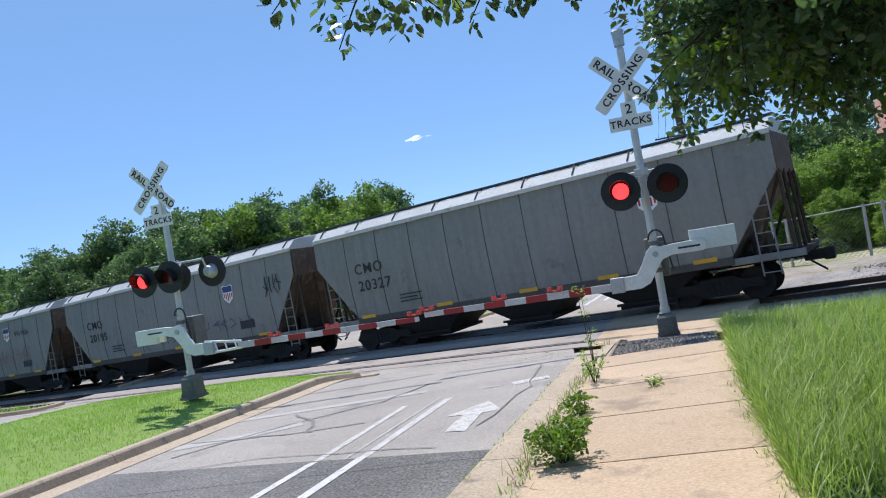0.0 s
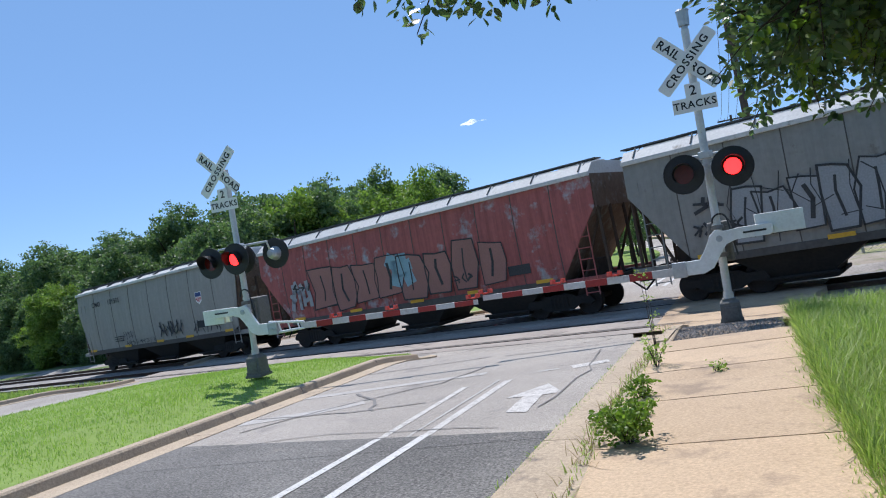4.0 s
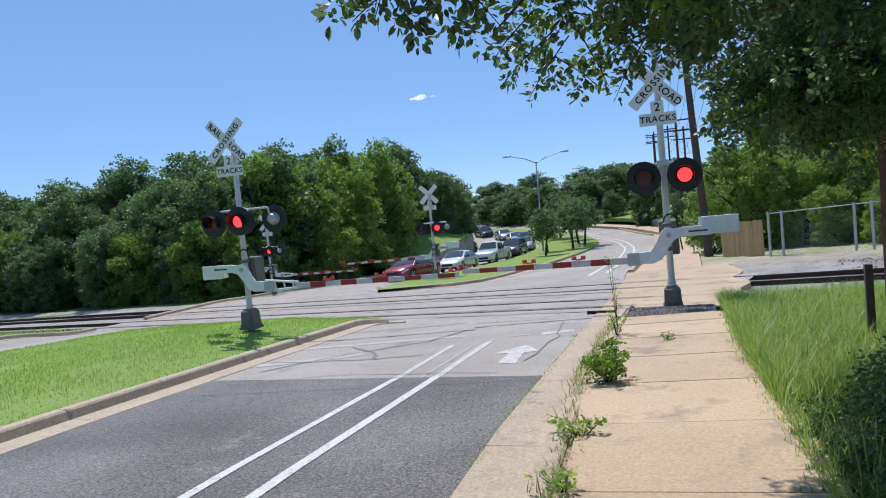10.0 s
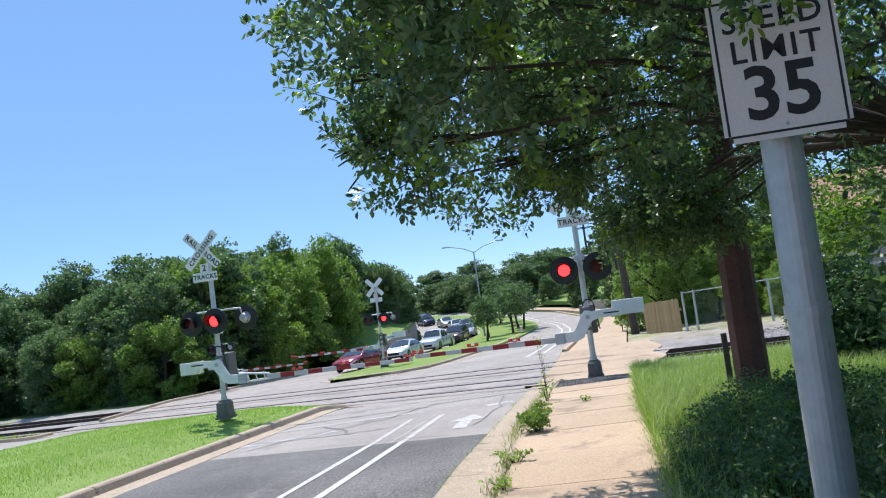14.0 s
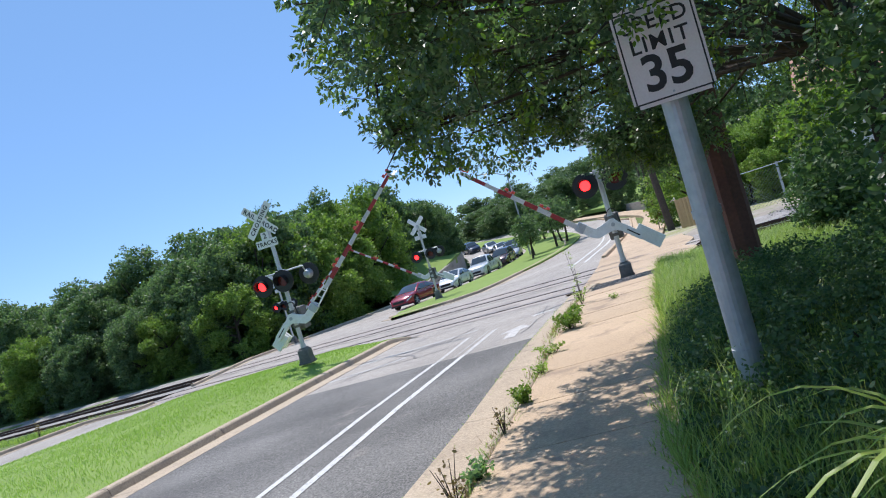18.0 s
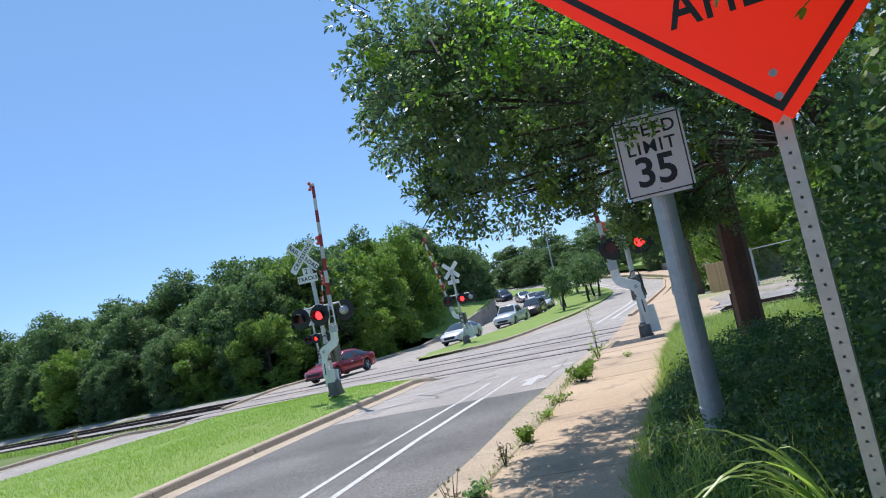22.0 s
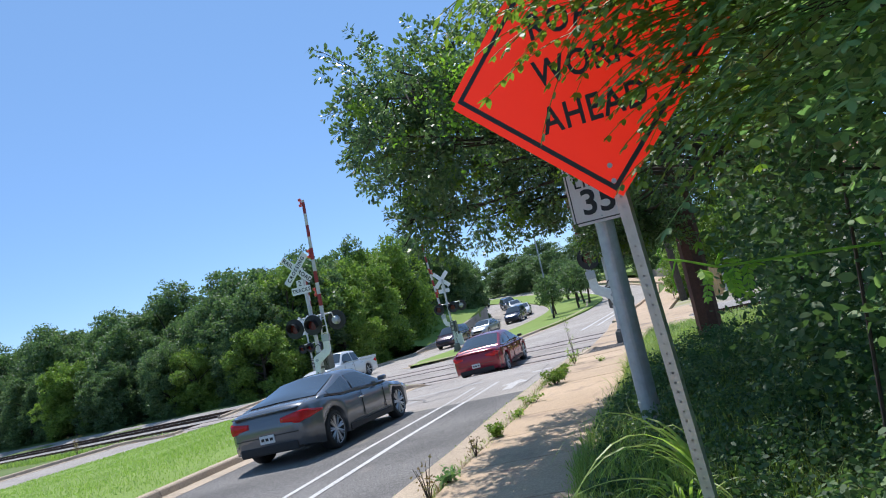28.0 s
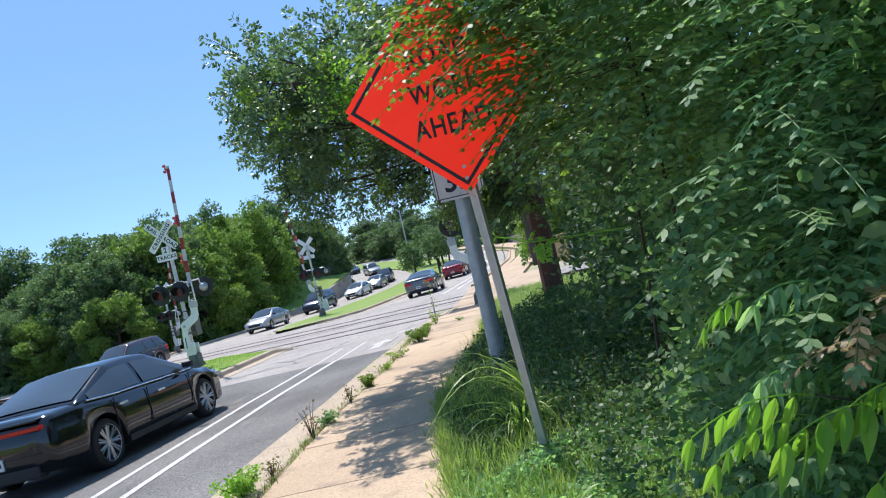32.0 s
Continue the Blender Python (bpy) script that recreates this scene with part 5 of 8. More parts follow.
def wheel(parent, x, y, r, spokes=5):
    side = 1 if y > 0 else -1
    w = new("wheel")
    w.parent = parent
    w.location = (x, y, r)
    bm = bmesh.new()
    n = 26
    prof = [(0.66 * r, -0.10), (0.93 * r, -0.105), (r, -0.075), (r, 0.075), (0.93 * r, 0.105), (0.66 * r, 0.10)]
    loft(bm, [[(rr * math.cos(2 * math.pi * k / n), yy, rr * math.sin(2 * math.pi * k / n)) for rr, yy in prof] for k in range(n)] + [[(rr, yy, 0) for rr, yy in prof]], False)
    part("tyre", bm, TYRE, w, "black rubber tyre", smooth=True)
    bm = bmesh.new()
    for k in range(n):
        a0, a1 = 2 * math.pi * k / n, 2 * math.pi * (k + 1) / n
        q = [bm.verts.new((rr * math.cos(a), side * yy, rr * math.sin(a))) for a, rr, yy in ((a0, 0.76 * r, 0.108), (a1, 0.76 * r, 0.108), (a1, 0.68 * r, 0.08), (a0, 0.68 * r, 0.08))]
        bm.faces.new(q)
    for k in range(spokes):
        a = 2 * math.pi * k / spokes + 0.3
        for da in (-0.11, 0.11):
            rod(bm, (0.12 * r * math.cos(a), side * 0.085, 0.12 * r * math.sin(a)), (0.70 * r * math.cos(a + da), side * 0.095, 0.70 * r * math.sin(a + da)), 0.02, 0.016, 6)
    rod(bm, (0, side * 0.06, 0), (0, side * 0.098, 0), 0.06, n=12)
    part("rim", bm, RIM, w, "bright alloy rim")
    bm = bmesh.new()
    rod(bm, (0, -0.06, 0), (0, side * 0.045, 0), 0.64 * r, n=20)
    part("brake_disc", bm, TRIM, w)


def ring_of(x, half):
    """Half outline (y, z) from the keel up to the middle of the top, mirrored."""
    return [Vector((x, y, z)) for y, z in half] + [Vector((x, -y, z)) for y, z in half[::-1] if y > 1e-4]


CAR_KINDS = {
    # L, W, H, wheelbase centre shift, belt stations (x, deck z, width), roof: front base, front top, rear top, rear base
    "sedan": dict(L=4.85, W=1.83, axles=(1.42, -1.38), r=0.335, deck=[(-2.44, 0.80, 0.60), (-2.38, 0.93, 0.76), (-2.25, 0.985, 0.83), (-1.75, 1.0, 0.89), (-0.9, 0.955, 0.915), (0.4, 0.93, 0.915), (1.15, 0.92, 0.905), (1.7, 0.85, 0.88), (2.05, 0.77, 0.84), (2.3, 0.66, 0.72), (2.42, 0.56, 0.52)], glass=(1.25, 0.25, -0.80, -1.82), H=1.45),
    "coupe": dict(L=4.65, W=1.82, axles=(1.42, -1.42), r=0.345, deck=[(-2.33, 0.76, 0.58), (-2.27, 0.92, 0.73), (-2.12, 0.99, 0.81), (-1.6, 1.0, 0.90), (-0.8, 0.93, 0.91), (0.4, 0.89, 0.91), (1.0, 0.88, 0.90), (1.6, 0.80, 0.88), (1.95, 0.72, 0.84), (2.2, 0.61, 0.72), (2.32, 0.52, 0.52)], glass=(1.0, 0.10, -0.62, -1.78), H=1.37),
    "suv": dict(L=4.75, W=1.88, axles=(1.38, -1.38), r=0.36, deck=[(-2.36, 1.02, 0.80), (-2.3, 1.12, 0.88), (-1.6, 1.08, 0.93), (-0.8, 1.06, 0.94), (0.4, 1.04, 0.94), (1.15, 1.03, 0.93), (1.85, 0.95, 0.89), (2.25, 0.80, 0.80), (2.37, 0.68, 0.66)], glass=(1.28, 0.45, -1.95, -2.3), H=1.72),
    "pickup": dict(L=5.6, W=1.95, axles=(1.75, -1.70), r=0.38, deck=[(-2.78, 1.06, 0.93), (-2.75, 1.08, 0.95), (-1.6, 1.08, 0.97), (-0.75, 1.08, 0.97), (0.6, 1.08, 0.97), (1.2, 1.08, 0.96), (2.1, 1.02, 0.93), (2.62, 0.92, 0.86), (2.78, 0.75, 0.72)], glass=(1.25, 0.6, -0.65, -0.85), H=1.80),
}


def vehicle(name, kind, paint, label, at=None, group="cars in traffic", detail=True, bar=False):
    k = CAR_KINDS[kind]
    root = thing(name, label, "car" if kind != "pickup" else "pickup truck", at, group)
    xs = [d[0] for d in k["deck"]]

    def deck(x):
        for (a, za, wa), (b, zb, wb) in zip(k["deck"], k["deck"][1:]):
            if x <= b:
                f = max(0.0, (x - a) / (b - a))
                f2 = f * f * (3 - 2 * f)
                return za + (zb - za) * f2, wa + (wb - wa) * f2
        return k["deck"][-1][1:]

    R = k["r"] + 0.055
    bm = bmesh.new()
    rings = []
    samples = sorted(set([xs[0] + (xs[-1] - xs[0]) * j / 64 for j in range(65)] + [ax + R * math.cos(math.pi * q / 8) for ax in k["axles"] for q in range(9)]))
    for x in samples:
        z, w = deck(x)
        keel = 0.20 + 0.10 * max(0.0, (abs(x) - xs[-1] + 0.5) / 0.5)
        low = keel
        for ax in k["axles"]:
            d = abs(x - ax)
            if d < R - 1e-6:
                low = max(low, k["r"] + math.sqrt(R * R - d * d))
        lo2 = min(low, z - 0.16)
        mid = max(lo2 + 0.02, 0.55)
        mid = min(mid, z - 0.09)
        rings.append(ring_of(x, [(0.0, keel), (w * 0.72, keel), (w * 0.78, lo2), (w * 0.975, lo2 + 0.005), (w * 1.0, mid), (w * 0.985, z - 0.10), (w * 0.94, z - 0.035), (w * 0.80, z), (w * 0.45, z + 0.022), (0.0, z + 0.03)]))
    loft(bm, rings)
    body = part("body", bm, paint, root, smooth=True)
    g0, g1, g2, g3 = k["glass"]
    H = k["H"]

    def cabin(x, z, f):
        zd, w = deck(x)
        return w * (0.95 - 0.25 * f)

    # cabin shell with its panes set a little proud
    def rise(x):
        if x > g1:
            return 0.95 * max(0.0, (g0 - x) / (g0 - g1)) ** 0.85
        if x < g2:
            return 0.95 * max(0.0, (x - g3) / (g2 - g3)) ** 0.78
        return 0.95 + 0.05 * math.sin(math.pi * (g1 - x) / (g1 - g2))

    def crown_at(x):
        """Belt half width, roof edge half width, middle height, belt height at x."""
        f = rise(x)
        zd, w = deck(x)
        return w * 0.94, w * (0.94 - 0.235 * f), zd - 0.02 + (H - zd + 0.02) * f, zd - 0.02, f

    def top_z(x, y):
        wb, we, zt, zb, f = crown_at(x)
        return zt - 0.055 * min(1.0, 2.5 * f) * (y / we) ** 2

    bm = bmesh.new()
    rings = []
    for j in range(61):
        x = g0 + (g3 - g0) * j / 60
        wb, we, zt, zb, f = crown_at(x)
        ed = top_z(x, we)
        rings.append(ring_of(x, [(0.0, zb - 0.1), (wb, zb - 0.1), (wb, zb), (wb + (we - wb) * 0.55 + 0.02 * f, zb + (ed - zb) * 0.55), (we + 0.004, ed - 0.03 * f), (we * 0.93, top_z(x, we * 0.93)), (we * 0.5, top_z(x, we * 0.5)), (0.0, zt)]))
    loft(bm, rings)
    part("cabin", bm, paint, body, smooth=True)

    def pane(name, grid, label):
        bm = bmesh.new()
        vs = [[bm.verts.new(p) for p in row] for row in grid]
        for r0, r1 in zip(vs, vs[1:]):
            for p in range(len(r0) - 1):
                bm.faces.new((r0[p], r0[p + 1], r1[p + 1], r1[p]))
        part(name, bm, CARGLASS, body, label, smooth=True)

    for name, xa, xb, label in (("windscreen", g0 - 0.10, g1 + 0.04, "raked windscreen"), ("rear_window", g2 - 0.05, g3 + 0.10, "dark tinted rear window")):
        grid = []
        for j in range(17):
            x = xa + (xb - xa) * j / 16
            we = crown_at(x)[1] * 0.90
            grid.append([Vector((x + (0.004 if xa > 0 else -0.004), we * q / 4, top_z(x, we * q / 4) + 0.014)) for q in range(-4, 5)])
        pane(name, grid, label)
    xm = (g1 + g2) / 2 - 0.05
    spans = [(g0 - 0.30, xm + 0.05), (xm - 0.05, g3 + 0.28)] if kind in ("sedan", "pickup") else [(g0 - 0.30, xm - 0.18), (xm - 0.26, g3 + 0.35)] if kind == "coupe" else [(g0 - 0.30, xm + 0.30), (xm + 0.22, -1.28), (-1.36, g3 + 0.15)]
    if kind == "pickup":
        spans = [(g0 - 0.30, -0.02), (-0.10, g3 + 0.12)]
    for sy in (-1, 1):
        for xa, xb in spans:
            grid = []
            for j in range(19):
                x = xa + (xb - xa) * j / 18
                wb, we, zt, zb, f = crown_at(x)
                ed = top_z(x, we) - 0.03 * f
                row = []
                for q in range(4):
                    v = 0.10 + 0.26 * q
                    y = wb + (we - wb) * v + 0.02 * f * math.sin(math.pi * min(1.0, v)) + 0.014
                    row.append(Vector((x, sy * y, zb + (ed - zb) * v)))
                grid.append(row)
            pane("side_window", grid, "tinted side window")
    # lamps, bumpers, plates, mirrors, handles, seams
    zf, wf = deck(xs[-1] - 0.22)
    zr, wr_ = deck(xs[0] + 0.10)
    def lamp_skin(name, material, label, path):
        """A lens that follows the body's corner: path rows of x, y, middle height, half height."""
        bm = bmesh.new()
        rings = []
        for (x, y, z, h), (nx, ny) in zip(path, normals(path)):
            rings.append([(x + nx * 0.022 * math.cos(q * math.pi / 5), y + ny * 0.022 * math.cos(q * math.pi / 5), z + h * math.sin(q * math.pi / 5)) for q in range(10)])
        loft(bm, rings)
        part(name, bm, material, body, label, smooth=True)

    def normals(path):
        out = []
        for q in range(len(path)):
            p0, p1 = path[max(0, q - 1)], path[min(len(path) - 1, q + 1)]
            d = math.hypot(p1[0] - p0[0], p1[1] - p0[1]) or 1.0
            out.append(((p1[1] - p0[1]) / d, -(p1[0] - p0[0]) / d))
        return out

    for sy in (-1, 1):
        path = []
        for q in range(8):
            x = xs[-1] - 0.06 - 0.48 * (q / 7)
            zq, wq = deck(x)
            path.append((x, sy * (wq * 0.985), zq - 0.115, 0.02 + 0.045 * math.sin(math.pi * min(1.0, 0.25 + q / 9))))
        lamp_skin("headlight", HEADLAMP, "clear headlight", path)
        if not bar:
            hz = {"pickup": 0.16, "suv": 0.16, "coupe": 0.105}.get(kind, 0.085)
            wide, back = (0.36, 0.52) if kind == "coupe" else (0.30, 0.34)
            path = []
            for q in range(6):
                path.append((xs[0] + 0.012, sy * (wr_ * 0.93 - wide * (1 - q / 5)), zr - 0.06 - hz, hz * (0.45 + 0.55 * q / 5)))
            for q in range(1, 8):
                x = xs[0] + 0.03 + back * q / 7
                zq, wq = deck(x)
                path.append((x, sy * (wq * 0.99), zr - 0.06 - hz * 0.85, hz * (1.0 - 0.82 * q / 7)))
            lamp_skin("taillight", TAIL, "red tail light", path)
        bm = bmesh.new()
        zm, wm = deck(g0 - 0.35)
        box(bm, g0 - 0.42, g0 - 0.30, sy * (wm + 0.06) - 0.085, sy * (wm + 0.06) + 0.085, zm + 0.03, zm + 0.125, 0.035)
        part("mirror", bm, TRIM if kind != "coupe" else paint, body, "door mirror")
        for hx in ((0.05, -0.95) if kind != "coupe" else (-0.35,)):
            zh, wh = deck(hx)
            bm = bmesh.new()
            box(bm, hx - 0.10, hx + 0.10, sy * (wh * 0.995) - 0.02, sy * (wh * 0.995) + 0.022, zh - 0.19, zh - 0.155, 0.01)
            part("door_handle", bm, CHROME, body, "door handle")
        for hx in (g0 - 0.32, (g1 + g2) / 2 - 0.05) + ((-1.15,) if kind not in ("coupe", "pickup") else ()):
            zh, wh = deck(hx)
            bm = bmesh.new()
            box(bm, hx - 0.005, hx + 0.005, sy * wh - 0.012, sy * wh + 0.002, 0.36, zh - 0.06)
            part("door_seam", bm, TRIM, body)
        zs, wsl = deck(0)
        bm = bmesh.new()
        box(bm, -0.95, 0.95, sy * wsl * 0.985 - 0.01, sy * wsl * 0.985 + 0.012, 0.22, 0.31, 0.01)
        part("side_skirt", bm, TRIM, body)
        if detail:
            bm = bmesh.new()
            zw, ww = deck(0)
            pts = []
            for j in range(9):
                x = g0 - 0.1 + (g3 - g0 + 0.3) * j / 8
                zz, wwx = deck(x)
                pts.append((x, sy * wwx * 0.945, zz - 0.012))
            for p, q in zip(pts, pts[1:]):
                rod(bm, p, q, 0.011, n=5)
            part("window_trim", bm, CHROME if kind != "coupe" else TRIM, body, "bright window trim")
    bm = bmesh.new()
    box(bm, xs[-1] - 0.10, xs[-1] + 0.03, -wf * 0.55, wf * 0.55, 0.42, 0.60, 0.03)
    part("grille", bm, TRIM, body, "dark grille")
    bm = bmesh.new()
    box(bm, xs[-1] - 0.16, xs[-1] + 0.01, -wf * 0.85, wf * 0.85, 0.24, 0.36, 0.03)
    part("front_bumper_insert", bm, TRIM, body)
    bm = bmesh.new()
    box(bm, xs[0] - 0.01, xs[0] + 0.16, -wr_ * 0.8, wr_ * 0.8, 0.24, 0.40, 0.03)
    part("rear_bumper_insert", bm, TRIM, body)
    if bar:
        bm = bmesh.new()
        box(bm, xs[0] - 0.012, xs[0] + 0.12, -wr_ * 0.96, wr_ * 0.96, zr - 0.12, zr - 0.065, 0.012)
        part("light_bar", bm, TAIL, body, "thin red light bar across the tail")
    bm = bmesh.new()
    box(bm, xs[0] + 0.02, xs[0] + 0.14, -wr_ * 0.90, wr_ * 0.90, zr - 0.006, zr + 0.022, 0.012)
    part("boot_lip", bm, paint, body, "raised lip of the boot lid")
    bm = bmesh.new()
    box(bm, xs[0] - 0.004, xs[0] + 0.10, -wr_ * 0.86, wr_ * 0.86, 0.535, 0.55, 0.003)
    part("boot_seam", bm, TRIM, body)
    bm = bmesh.new()
    box(bm, xs[0] - 0.018, xs[0] + 0.05, -0.15, 0.15, 0.43, 0.57, 0.005)
    pl = part("number_plate", bm, PLATE, body, "white number plate")
    bm = bmesh.new()
    for j in range(3):
        box(bm, xs[0] - 0.021, xs[0] - 0.016, -0.12 + j * 0.09, -0.06 + j * 0.09, 0.475, 0.525)
    part("plate_bars", bm, TRIM, pl)
    if kind == "pickup":
        bm = bmesh.new()
        box(bm, -2.70, -0.95, -0.80, 0.80, 1.085, 1.125)
        part("bed", bm, TRIM, body, "dark load bed")
        bm = bmesh.new()
        for sy in (-1, 1):
            box(bm, -2.78, -0.9, sy * 0.90 - 0.06, sy * 0.90 + 0.06, 1.04, 1.20, 0.02)
        box(bm, -2.80, -2.70, -0.92, 0.92, 0.75, 1.20, 0.02)
        part("bed_side", bm, paint, body)
    for ax in k["axles"]:
        for sy in (-1, 1):
            wheel(root, ax, sy * (k["W"] / 2 - 0.15), k["r"], 9 if kind == "coupe" or bar else 6)
    return root


P_RED = paint_mat("paint_dark_red", (0.30, 0.018, 0.035), metal=0.2)
P_RED2 = paint_mat("paint_maroon", (0.26, 0.016, 0.032), metal=0.2)
P_WHITE = paint_mat("paint_white", (0.72, 0.72, 0.71))
P_SILVER = paint_mat("paint_silver", (0.40, 0.41, 0.42), rough=0.3, metal=0.55)
P_GUN = paint_mat("paint_gunmetal", (0.155, 0.163, 0.175), rough=0.22, metal=0.4)
P_BLACK = paint_mat("paint_black", (0.008, 0.008, 0.009), rough=0.12)
P_PLUM = paint_mat("paint_plum", (0.075, 0.045, 0.055), metal=0.3)
P_BLUE = paint_mat("paint_navy", (0.03, 0.04, 0.07), metal=0.3)


def put_on_road(x, y, heading, lift=0.0):
    """A pose on the sloping road; heading in degrees, 90 is along +y."""
    a = radians(heading)
    f = Vector((math.cos(a), math.sin(a), 0))
    l = Vector((-f.y, f.x, 0))
    up = lambda d: (gz(x + d.x, y + d.y) - gz(x - d.x, y - d.y)) / (2 * d.length)
    f.z, l.z = up(f * 1.3), up(l * 0.8)
    f.normalize()
    n = f.cross(l).normalized()
    l = n.cross(f)
    m = Matrix((f, l, n)).transposed().to_4x4()
    m.translation = Vector((x, y, gz(x, y) + 0.008 + lift))
    return m


# rows: seconds, x, y of the middle; heading -90 comes towards us

# ---- plants ----
def leaf_cloud(rnd, spots, per, r, size, flat=0.6, leafy=False, droop=0.0):
    """Leaves as small folded quads round the given spots."""
    n = len(spots) * per
    rs = np.random.RandomState(rnd)
    c = np.repeat(np.asarray(spots, float), per, axis=0)
    rr = np.repeat(np.broadcast_to(np.asarray(r, float), (len(spots),)), per)
    off = rs.normal(size=(n, 3))
    off *= (rr * rs.uniform(0, 1, n) ** 0.45 / np.linalg.norm(off, axis=1))[:, None]
    off[:, 2] *= flat
    p = c + off
    d = rs.normal(size=(n, 3))
    d[:, 2] = d[:, 2] * 0.55 - droop
    d /= np.linalg.norm(d, axis=1)[:, None]
    u = rs.normal(size=(n, 3))
    s = np.cross(d, u)
    s /= np.linalg.norm(s, axis=1)[:, None]
    nn = np.cross(s, d)
    ln = size * rs.uniform(0.6, 1.3, n)[:, None]
    w = ln * (0.32 if leafy else 0.42)
    if leafy:
        v = np.stack([p, p + d * ln * 0.3 + s * w * 0.8 + nn * ln * 0.05, p + d * ln * 0.7 + s * w * 0.75 + nn * ln * 0.04, p + d * ln - nn * ln * 0.06, p + d * ln * 0.7 - s * w * 0.75 + nn * ln * 0.04, p + d * ln * 0.3 - s * w * 0.8 + nn * ln * 0.05], 1)
        k = 6
    else:
        v = np.stack([p, p + d * ln * 0.5 + s * w, p + d * ln, p + d * ln * 0.5 - s * w], 1)
        k = 4
    return v.reshape(-1, 3), np.arange(n * k).reshape(n, k)


def cloud_mesh(name, v, f, material):
    me = bpy.data.meshes.new(name)
    k = f.shape[1]
    me.vertices.add(len(v))
    me.vertices.foreach_set("co", v.ravel())
    me.loops.add(f.size)
    me.loops.foreach_set("vertex_index", f.ravel())
    me.polygons.add(len(f))
    me.polygons.foreach_set("loop_start", np.arange(len(f)) * k)
    me.update(calc_edges=True)
    me.materials.append(material)
    return me


def crown_spots(rnd, n, rx, ry, z0, z1, lobes=20):
    """Uneven crown: lobes set round an upright egg, twig ends scattered near their skins."""
    r = random.Random(rnd)
    lob = []
    for k in range(lobes):
        a, h = 2.4 * k + r.uniform(-0.4, 0.4), (k + 0.5) / lobes
        wide = math.sqrt(max(0.05, 1 - (abs(h - 0.42) / 0.62) ** 2)) * r.uniform(0.62, 0.98)
        lob.append((Vector((rx * 0.8 * wide * math.cos(a), ry * 0.8 * wide * math.sin(a), z0 + (z1 - z0) * (0.08 + 0.80 * h))), r.uniform(0.20, 0.36)))
    lob.append((Vector((0, 0, z1 - (z1 - z0) * 0.25)), 0.42))
    out = []
    while len(out) < n:
        c, s = r.choice(lob)
        d = Vector((r.gauss(0, 1), r.gauss(0, 1), r.gauss(0, 1))).normalized()
        q = r.uniform(0.6, 1.0) if r.random() < 0.93 else r.uniform(1.0, 1.22)
        p = c + Vector((d.x * rx * s * q, d.y * ry * s * q, d.z * (z1 - z0) * 0.42 * s * q))
        if p.z > z0 * 0.6:
            out.append(p)
    return out


def tree_model(name, rnd, height, rx, leafmat, label, category="tree", n=330, per=17, leaf=0.34, low=0.12, r=0.42):
    root = thing(name, label, category)
    bm = bmesh.new()
    rr = random.Random(rnd)
    top = height * 0.62
    lean = Vector((rr.uniform(-0.4, 0.4), rr.uniform(-0.4, 0.4), 0))
    rod(bm, (0, 0, -0.2), lean * 0.5 + Vector((0, 0, top * 0.5)), height * 0.028, height * 0.02, 9)
    rod(bm, lean * 0.5 + Vector((0, 0, top * 0.5)), lean + Vector((0, 0, top)), height * 0.02, height * 0.008, 8)
    for k in range(7):
        a = rr.uniform(0, 6.28)
        z = rr.uniform(0.25, 0.6) * height
        rod(bm, lean * (z / top) + Vector((0, 0, z)), (rx * 0.65 * math.cos(a), rx * 0.65 * math.sin(a), z + height * rr.uniform(0.12, 0.25)), height * 0.01, height * 0.003, 6)
    part("trunk", bm, BARK, root, "grey-brown trunk")
    spots = crown_spots(rnd, n, rx, rx, height * low, height)
    v, f = leaf_cloud(rnd, spots, per, r, leaf)
    mesh_part("crown", cloud_mesh("crown", v, f, leafmat), None, root, "dense green crown")
    return root


# woods beyond the railway
WOOD_MODELS = [tree_model("woodland_tree", 11 + k, 10.5 + 0.6 * (k % 3), 4.2 + 0.2 * k, WOODS if k < 3 else WOODSLIGHT, "dense dark green broadleaf tree at the edge of the woods" if k < 3 else "bright green broadleaf tree at the edge of the woods", n=1150, per=26, leaf=0.21, low=0.0, r=0.5) for k in range(5)]
for ob in WOOD_MODELS:
    tagged(ob, group="trees of the woods")


def set_on(ob, x, y, sc, turn, z=None, tall=1.0):
    ob.matrix_basis = Matrix.LocRotScale(Vector((x, y, (gz(x, y) if z is None else z) - 1.3 * sc * tall)), Euler((0, 0, turn)), Vector((sc, sc, sc * tall)))


def copy_tree(model, x, y, sc, turn, z=None, tall=1.0):
    ob = copy_thing(model, Matrix.Identity(4))
    set_on(ob, x, y, sc, turn, z, tall)
    return ob


